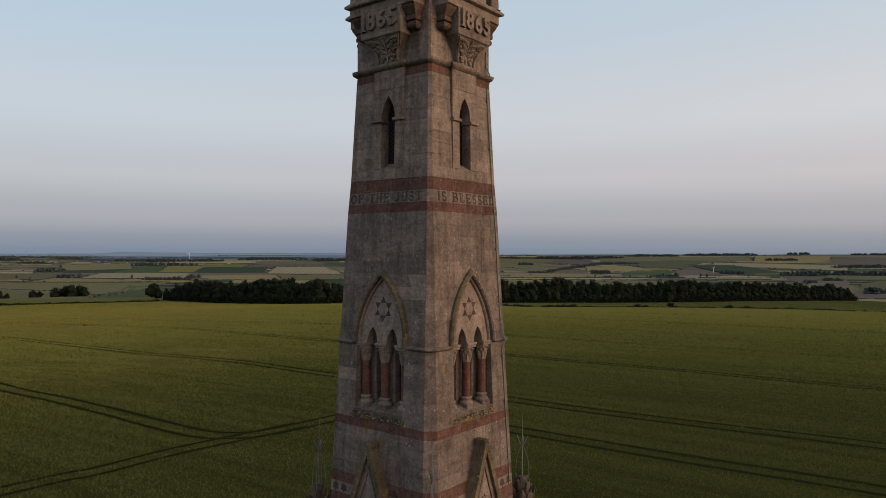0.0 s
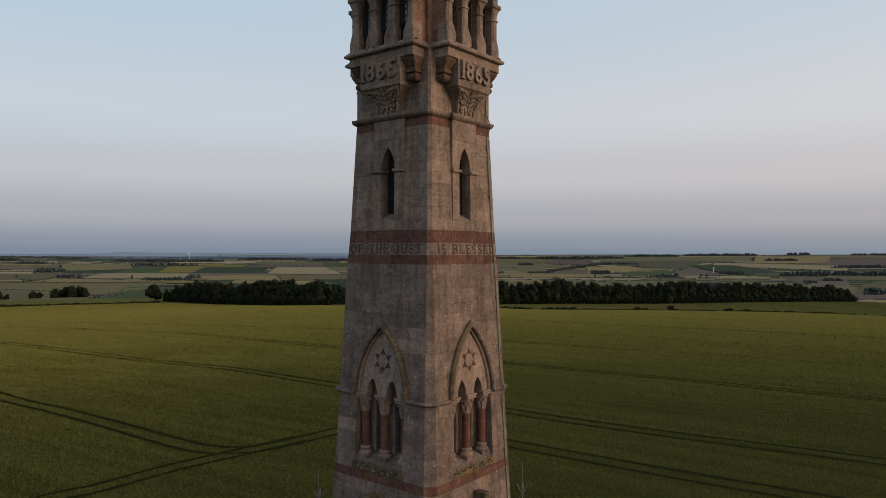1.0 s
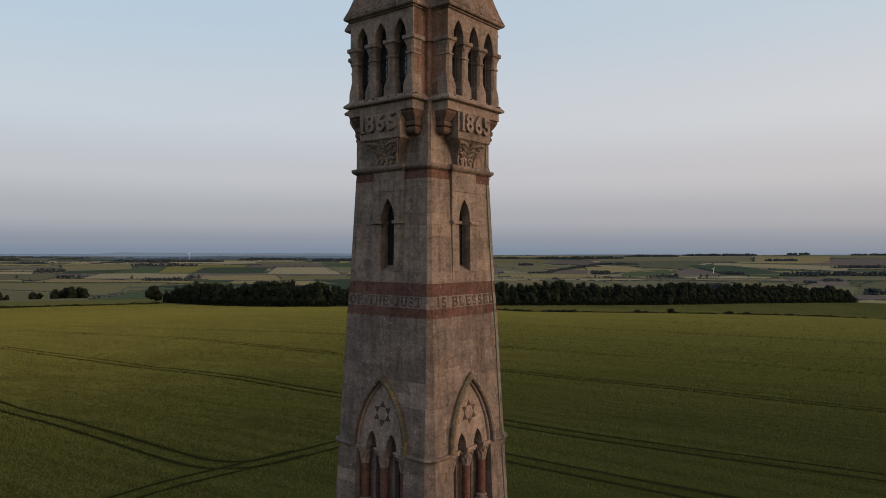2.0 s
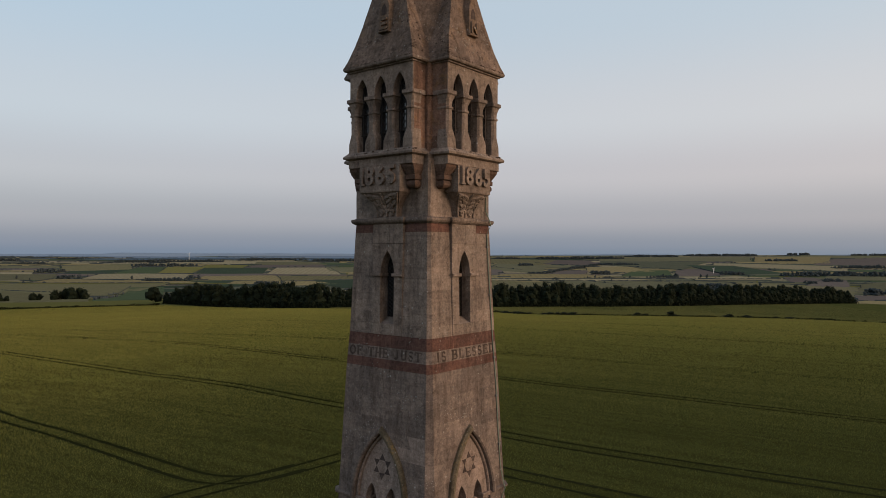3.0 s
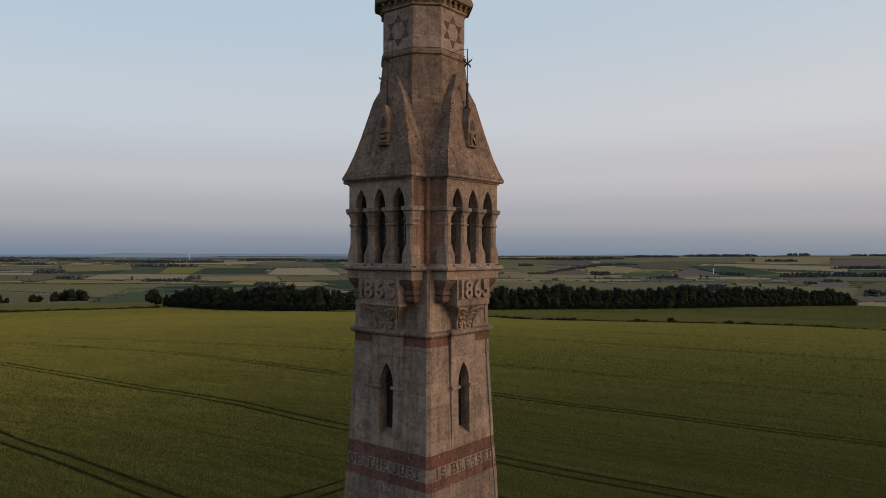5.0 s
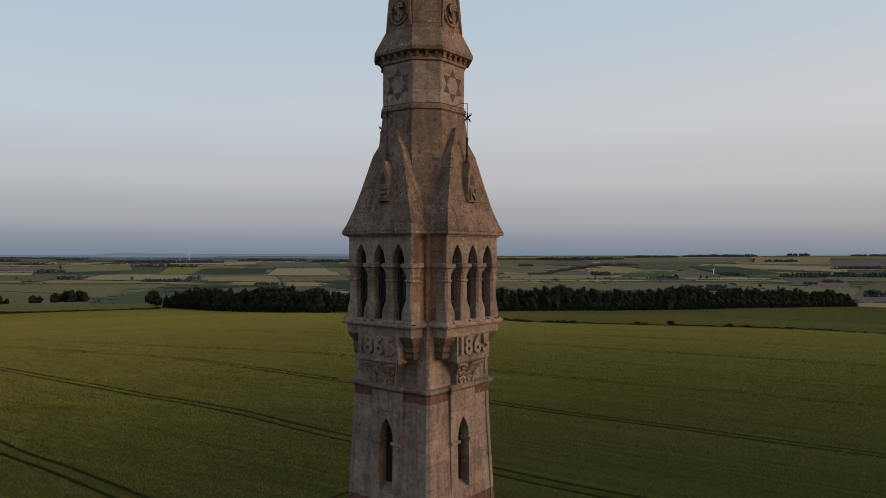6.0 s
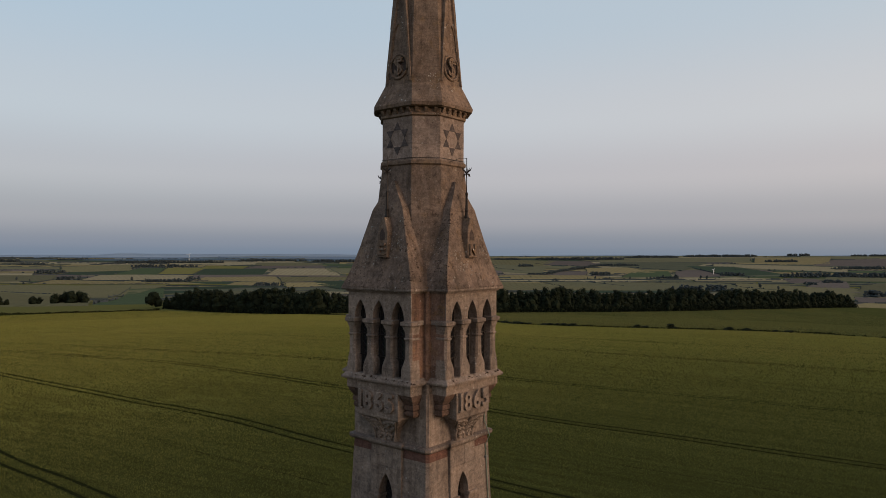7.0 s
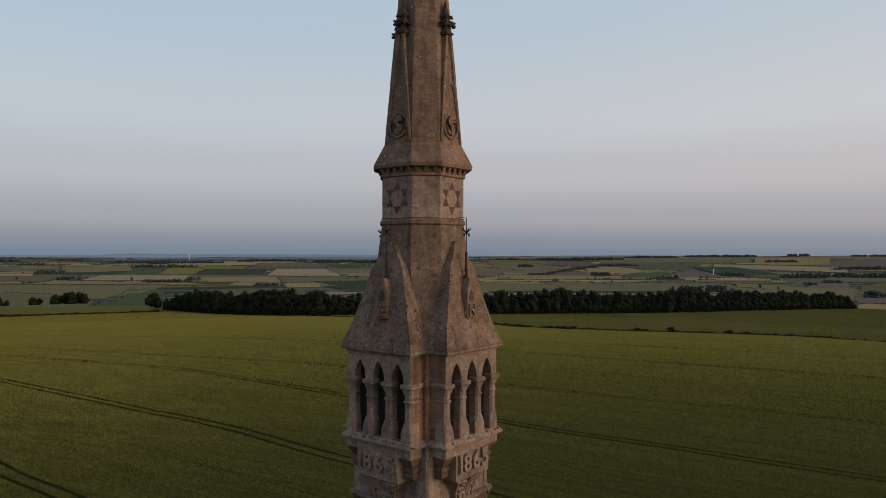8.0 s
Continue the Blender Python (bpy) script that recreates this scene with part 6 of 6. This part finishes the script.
field_parcel(BARE, (-1080, 3720), (-635, 3785), (-700, 3980), (-1050, 3890))
field_parcel(OLIVE_STRAW, (-730, 3140), (-255, 3280), (-260, 3400), (-810, 3360))
field_parcel(BARE, (-865, 3355), (-265, 3415), (-265, 3445), (-885, 3430))
field_parcel(STRAW, (-615, 2715), (-450, 2985), (-570, 3115), (-710, 3100))
field_parcel(DEEP, (-375, 2520), (-175, 2260), (-250, 3260), (-590, 3140))
field_parcel(OLIVE, (-585, 3585), (-270, 3515), (-295, 3820), (-650, 3800))
field_parcel(OLIVE, (-1075, 3920), (-665, 3980), (-815, 4165), (-1115, 4125))
field_parcel(STRAW, (-625, 4140), (-525, 4155), (-540, 4280), (-635, 4255))
field_parcel(OLIVE_STRAW, (115, 2490), (710, 2555), (790, 3020), (145, 3185))
field_parcel(OLIVE, (715, 2555), (1220, 2490), (1295, 3120), (460, 3180))
field_parcel(OLIVE_STRAW, (740, 1500), (960, 1625), (1735, 2865), (1330, 3140))
field_parcel(PALE, (145, 3195), (880, 3180), (1010, 3265), (150, 3245))
field_parcel(STRAW, (180, 3350), (890, 3325), (730, 3475), (320, 3505))
field_parcel(PALE, (715, 3275), (1640, 3300), (1440, 3400), (890, 3335))
field_parcel(BARE, (190, 3500), (315, 3535), (310, 3715), (175, 3835))
field_parcel(BARE, (545, 3490), (720, 3500), (805, 3735), (625, 3680))
field_parcel(BARE, (590, 4080), (920, 4070), (925, 4330), (675, 4405))
field_parcel(STRAW, (760, 3600), (1130, 3620), (1065, 3960), (805, 3900))
field_parcel(OLIVE, (240, 3705), (500, 3515), (610, 3990), (325, 4105))
field_parcel(OLIVE_STRAW, (265, 4140), (575, 4020), (720, 4370), (315, 4440))
field_parcel(GREEN, (880, 3400), (1150, 3440), (1220, 3735), (1025, 3715))
field_parcel(DEEP, (1435, 3460), (1750, 3520), (1670, 3950), (1405, 3995))
field_parcel(GREY, (930, 4070), (1310, 3755), (1630, 4215), (980, 4305))
field_parcel(OLIVE, (980, 4325), (1895, 4225), (2090, 4670), (1035, 4560))
field_parcel(PALE, (1550, 3955), (2140, 3645), (2320, 3945), (1615, 4120))
field_parcel(STRAW, (1905, 4210), (2305, 4100), (2625, 4665), (2095, 4635))
field_parcel(BARE, (2180, 4055), (2665, 3980), (3055, 4560), (2520, 4445))
field_parcel(BARE, (1150, 3415), (1425, 3460), (1410, 3685), (1260, 3730))
field_parcel(BARE, (1415, 2790), (1395, 2280), (1865, 3180), (1805, 3255))
field_parcel(BARE, (1575, 3115), (1770, 3180), (1785, 3320), (1650, 3350))
field_parcel(OLIVE, (1775, 3225), (2130, 3180), (2260, 3380), (1895, 3390))
field_parcel(STRAW, (525, 890), (585, 875), (945, 1415), (890, 1465))
field_parcel(BARE, (895, 1485), (995, 1485), (1310, 1955), (1185, 1985))
field_parcel(OLIVE, (1185, 2000), (1350, 2020), (2110, 3150), (1845, 3035))
distant_wood((-1725, 3800), (-1360, 3800), 18.5)
distant_wood((-1970, 4110), (-1315, 4115), 17.0)
distant_wood((-2035, 3425), (-1905, 3440), 22.5)
distant_wood((-1790, 3160), (-1670, 3165), 20.5)
distant_wood((-1350, 3090), (-1225, 3090), 12.5)
distant_wood((-1225, 3090), (-1145, 3095), 17.5)
distant_wood((-1175, 3165), (-1120, 3165), 21.0)
distant_wood((-770, 2805), (-660, 2835), 16.0)
distant_wood((-1485, 4120), (-1315, 4115), 10.0)
distant_wood((-805, 4205), (-325, 4250), 20.5)
distant_wood((-2775, 4105), (-2550, 4125), 20.0)
distant_wood((-2410, 3900), (-2260, 3910), 13.0)
distant_wood((-2400, 4275), (-2200, 4300), 10.5)
distant_wood((-1265, 4240), (-840, 4285), 14.0)
distant_wood((330, 4420), (495, 4435), 14.5)
distant_wood((605, 4445), (1170, 4440), 20.0)
distant_wood((1220, 4625), (1590, 4660), 15.0)
distant_wood((435, 3970), (525, 3980), 16.5)
distant_wood((920, 4055), (1150, 4035), 13.5)
distant_wood((755, 3505), (855, 3515), 20.0)
distant_wood((435, 3515), (525, 3520), 8.5)
distant_wood((515, 3210), (540, 3210), 12.0)
distant_wood((1125, 3340), (1155, 3340), 22.0)
distant_wood((1670, 3390), (2280, 3405), 25.0)
distant_wood((2210, 3820), (2560, 3820), 19.0)
distant_wood((2155, 3800), (2200, 3800), 12.5)
distant_wood((2455, 4900), (2625, 4900), 18.0)
distant_wood((2005, 4280), (2215, 4300), 17.5)
distant_wood((2900, 4900), (3280, 4900), 14.0)
distant_wood((1665, 4765), (2200, 4820), 17.5)
distant_wood((1400, 3475), (1525, 3465), 18.5)
distant_wood((1735, 3130), (1820, 3130), 15.5)
distant_wood((1620, 3060), (1660, 3055), 14.0)
distant_wood((1225, 2005), (1350, 2020), 23.0)
distant_wood((1000, 3320), (1125, 3325), 13.5)
distant_wood((525, 3520), (680, 3755), 14.5, 16)
distant_wood((680, 3755), (915, 4040), 15.5, 16)
far_hedge((-1925, 2995), (-1195, 3010))
far_hedge((-1385, 2160), (-1145, 2010))
far_hedge((-1880, 2920), (-1825, 2995))
far_hedge((145, 3190), (1165, 3180))
far_hedge((445, 3160), (525, 2975))
far_hedge((1170, 3190), (1295, 3120))
far_hedge((1295, 3120), (1285, 2640))
far_hedge((665, 3160), (800, 3015))
far_hedge((275, 3880), (430, 3725))
far_hedge((555, 4205), (710, 4000))
far_hedge((-1410, 3410), (-1235, 3430))
far_hedge((-710, 3100), (-355, 3230))
far_hedge((1765, 3225), (1950, 3100))
far_hedge((-2205, 3430), (-2040, 3440))
far_hedge((-2320, 3610), (-2070, 3635))
far_hedge((-1635, 3145), (-1175, 3150))
far_hedge((-895, 3770), (-625, 3840))
far_hedge((-625, 3785), (-505, 3460))
far_hedge((920, 4055), (1285, 3760))
far_hedge((1615, 4175), (2180, 4055))
far_hedge((1605, 3790), (2125, 3620))
far_hedge((-780, 1605), (-1150, 2540))
far_hedge((205, 3260), (1010, 3275))
far_hedge((580, 3275), (1655, 3280))
far_tree(-1940, 3135, 18.0)
far_tree(-1810, 2975, 17.0)
far_tree(-1860, 3100, 10.0)
far_tree(-1410, 3125, 20.5)
far_tree(-1360, 3150, 10.5)
far_tree(-455, 3300, 9.5)
far_tree(-415, 3300, 12.0)
far_tree(-750, 3175, 8.0)
far_tree(-685, 3000, 7.5)
far_tree(690, 3285, 11.0)
far_tree(730, 3300, 15.0)
far_tree(800, 3305, 12.0)
far_tree(900, 3315, 13.5)
far_tree(975, 3290, 13.5)
far_tree(1060, 3320, 22.0)
far_tree(1245, 3325, 19.0)
far_tree(1265, 3300, 20.5)
far_tree(1345, 3355, 11.0)
far_tree(1485, 3345, 11.0)
far_tree(1335, 2900, 20.0)
far_tree(1320, 2710, 15.5)
far_tree(280, 3430, 11.5)
far_tree(435, 3405, 8.5)
far_tree(2185, 3800, 18.5)


def inside(p, quad):
    """Whether a point lies well inside a four-cornered field."""
    m = sum(quad, Vector((0, 0))) / 4
    corners = [m + (q - m) * 0.97 for q in quad]
    turns = [(b - a).x * (p - a).y - (b - a).y * (p - a).x for a, b in zip(corners, corners[1:] + corners[:1])]
    return all(v > 0 for v in turns) or all(v < 0 for v in turns)


def hedgerow_network():
    """Hedges along the edges of the distant fields, uneven and broken, with a tree here and there."""
    rng = random.Random(77)
    verts, faces = [], []
    for edge in EDGES:
        if rng.random() < 0.22:
            continue
        tall = rng.uniform(1.8, 4.2)
        last = None
        for a, b in zip(edge, edge[1:]):
            n = max(2, int((b - a).length / 14))
            for i in range(n):
                p = a.lerp(b, i / n)
                if any(inside(p.xy, q) for q in QUADS) or noise.noise((p.x / 90, p.y / 90, 1.7)) > 0.28:
                    last = None
                    continue
                h = tall * rng.uniform(0.5, 1.3)
                o = len(verts)
                verts += [(p.x - 0.5, p.y - 1.6, p.z - 1), (p.x, p.y, p.z + 0.6 + h), (p.x + 0.5, p.y + 1.6, p.z - 1)]
                if last is not None:
                    faces += [(last, o, o + 1, last + 1), (last + 1, o + 1, o + 2, last + 2)]
                last = o
                if p.y > 2700 and rng.random() < 0.03:
                    v, f = CLUMPS[rng.randrange(5)]
                    k, o = rng.uniform(6, 14), len(verts)
                    verts += [(p.x + k * q[0], p.y + k * q[1], p.z + k * q[2]) for q in v]
                    faces += [tuple(o + q for q in g) for g in f]
                    last = None
    tagged(sheet("hedgerow_network", verts, faces, LEAF_HAZED, None, False), "thin dark hedgerows and trees round distant fields", "hedgerow", kind="stuff")


hedgerow_network()
distant_wood((845, 2500), (1035, 2450), 25.0, 60)


# ---- ridges on the skyline, the haze of distance put into their colour ----
def skyline(name, far, top, swell, tone, seed, label, left=-4200, right=4200, rise=5.0):
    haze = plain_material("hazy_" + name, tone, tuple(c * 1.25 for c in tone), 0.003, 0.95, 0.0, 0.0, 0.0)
    verts, faces = [], []
    n = 300
    for i in range(n + 1):
        x = left + (right - left) * i / n
        z = top + rise * x / 1000 + swell * noise.noise((x / 900, 0.3, seed)) + 0.45 * swell * noise.noise((x / 160, 1.3, seed))
        z -= 12 * max(0, 1 - 12 * min(i / n, 1 - i / n))
        y = far + 30 * noise.noise((x / 500, 4.1, seed))
        verts += [(x, y - 60, -60.0), (x, y, z), (x, y + 60, -70.0)]
    for i in range(n):
        o = 3 * i
        faces += [(o, o + 3, o + 4, o + 1), (o + 1, o + 4, o + 5, o + 2)]
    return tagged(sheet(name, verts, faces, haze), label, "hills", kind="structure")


skyline("wooded_ridge", 4310, -14.0, 6.0, (0.075, 0.108, 0.14), 2.0, "dark wooded ridge in haze-blue colour below the horizon", -4200, -250)
skyline("blue_ridge", 4540, -2.0, 4.0, (0.145, 0.19, 0.245), 5.0, "low ridge near the horizon coloured blue-grey for haze", -4200, 300)
skyline("pale_hill", 4900, 9.0, 4.0, (0.235, 0.29, 0.355), 13.0, "hill on the horizon coloured pale blue for haze", -2500, -250, 0.0)
skyline("distant_ridge", 4930, 5.0, 4.0, (0.22, 0.275, 0.345), 9.0, "ridge along the horizon coloured faint blue for haze", -4200, 4200, 3.0)


# ---- wind turbine far off ----
WHITE = plain_material("white_painted_steel", (0.74, 0.74, 0.73), (0.8, 0.8, 0.79), 0.5, 0.5)


def turbine(x, y, h):
    z = ground_z(x, y)
    t = thing("wind_turbine", x, y, z, 0, "white wind turbine far off over the fields", "wind turbine")
    part("mast", turned(bmesh.new(), (0, 0, 0), [(1.6, -1), (1.3, h * 0.5), (0.9, h)], 10), WHITE, t)
    bm = bmesh.new()
    loft(bm, [[Vector((a, yy, h + b)) for a, b in ((-1.1, -0.5), (1.1, -0.5), (1.1, 1.6), (-1.1, 1.6))] for yy in (-2.6, 3.5)])
    part("nacelle", bm, WHITE, t)
    part("hub", turned(bmesh.new(), (0, -3.0, h + 0.5), [(0.4, -0.9), (1.0, -0.4), (1.0, 0.4), (0.4, 0.9)], 8), WHITE, t)
    for j in range(3):
        a = radians(50 + 120 * j)
        o, s = Vector((math.cos(a), 0, math.sin(a))), Vector((-math.sin(a), 0, math.cos(a)))
        bm = bmesh.new()
        rows = []
        for r, w in ((0.5, 0.5), (3.5, 1.1), (10, 0.8), (18, 0.25)):
            c = Vector((0, -3.2, h + 0.5)) + o * r * h / 40
            rows.append([c - s * w, c + Vector((0, -0.25, 0)), c + s * w, c + Vector((0, 0.25, 0))])
        loft(bm, rows)
        part("blade", bm, WHITE, t)


turbine(-1585, 4300, 36)
turbine(1398, 3560, 24)


# ---- ashlar of the shaft ----
def ashlar():
    rng = random.Random(11)
    courses = []
    def run(z0, z1, n, kind):
        for i in range(n):
            courses.append((z0 + (z1 - z0) * i / n, z0 + (z1 - z0) * (i + 1) / n, kind))
    run(BASE - 0.3, 10.9, 26, "low")
    run(10.9, 11.2, 1, "red")
    run(11.2, 11.46, 1, "tile")
    run(11.46, 11.72, 1, "red")
    run(11.72, 12.85, 4, "buff")
    run(12.85, 13.055, 1, "red")
    run(13.055, 17.935, 17, "buff")
    run(17.935, 18.15, 1, "red")
    run(18.15, 18.43, 1, "pale")
    run(18.43, 18.72, 1, "red")
    run(18.72, 21.13, 9, "buff")
    run(21.13, 21.325, 1, "red")
    run(21.47, 22.66, 4, "upper")
    rest = {}
    joint = 0.0012
    for z0, z1, kind in courses:
        for k in range(4):
            if kind == "upper":
                spans = [(-1.15, 1.15, -1.15, 1.15)]
                front = lambda z: 1.19
            else:
                front = wall_a
                spans = [(-wall_b(z0), wall_b(z0), -wall_b(z1), wall_b(z1))]
                g0, g1 = gap(z0 + 0.002), gap(z1 - 0.002)
                if g0 is not None or g1 is not None:
                    if NICHE(z0 + 0.002) is not None or NICHE(z1 - 0.002) is not None:
                        h0 = arch_half(HOOD_W - 0.06, HOOD_Z, HOOD_H - 0.05, z0) if z0 > 13.2 else 0.76
                        h1 = arch_half(HOOD_W - 0.06, HOOD_Z, HOOD_H - 0.05, z1) if z1 > 13.2 else 0.76
                        h0, h1 = (min(h0, 0.76) if z0 < 14.8 else h0), (min(h1, 0.76) if z1 <= 14.87 else h1)
                    else:
                        h0 = h1 = 0.475
                    spans = [(-wall_b(z0), -h0, -wall_b(z1), -h1), (h0, wall_b(z0), h1, wall_b(z1))]
            for l0, r0, l1, r1 in spans:
                width = (r0 - l0 + r1 - l1) / 2
                cuts = [0.0]
                while True:
                    step = rng.uniform(0.34, 0.78) if kind not in ("red", "tile", "pale") else rng.uniform(0.45, 0.9)
                    if cuts[-1] + step > width - 0.22:
                        break
                    cuts.append(cuts[-1] + step)
                cuts.append(width)
                cuts = [c / width for c in cuts]
                for c0, c1 in zip(cuts, cuts[1:]):
                    poly = [(l0 + (r0 - l0) * c0 + joint, z0 + joint), (l0 + (r0 - l0) * c1 - joint, z0 + joint), (l1 + (r1 - l1) * c1 - joint, z1 - joint), (l1 + (r1 - l1) * c0 + joint, z1 - joint)]
                    out = rng.uniform(-0.005, 0.003)
                    mat = {"red": RED, "pale": STONE, "tile": STONE_PALE}.get(kind, STONE)
                    if kind == "upper" or (kind == "buff" and z0 > 18.7):
                        mat = STONE_UP
                    elif kind == "buff" and rng.random() < 0.04:
                        mat = STONE_PALE
                    near = k in (0, 1) and z0 > 11.7
                    if near:
                        part("ashlar_block" if mat is not RED else "red_band_block", slab(bmesh.new(), k, poly, lambda z: front(z) - 0.03, lambda z: front(z) + out, 0.0019), mat, shaft)
                    else:
                        bm = rest.setdefault(mat.name, (bmesh.new(), mat))[0]
                        slab(bm, k, poly, lambda z: front(z) - 0.03, lambda z: front(z) + out, 0.0019)
            # chamfer stone
            if kind != "upper":
                rows = []
                for d in (-0.03, 0.0):
                    rows.append([on_face(k, wall_b(z0 + joint), wall_a(z0) + d, z0 + joint), on_face(k + 1, -wall_b(z0 + joint), wall_a(z0) + d, z0 + joint), on_face(k + 1, -wall_b(z1), wall_a(z1) + d, z1 - joint), on_face(k, wall_b(z1), wall_a(z1) + d, z1 - joint)])
                mat = {"red": RED, "pale": STONE, "tile": STONE_PALE}.get(kind, STONE_UP if z0 > 18.7 else STONE)
                if k == 0 and z0 > 11.7:
                    part("quoin", loft(bmesh.new(), rows), mat, shaft)
                else:
                    loft(rest.setdefault(mat.name, (bmesh.new(), mat))[0], rows)
    for bm, mat in rest.values():
        tagged(part("ashlar", bm, mat, shaft), kind="stuff")
    # star tiles in the lowest band
    for k in (0, 1):
        for u in (-1.3, -1.02, 1.02, 1.3):
            star_points(k, 11.33, 0.12, wall_a, 0.006, INLAY_AND_SHADE, shaft, "tile_star", u, True)


ashlar()
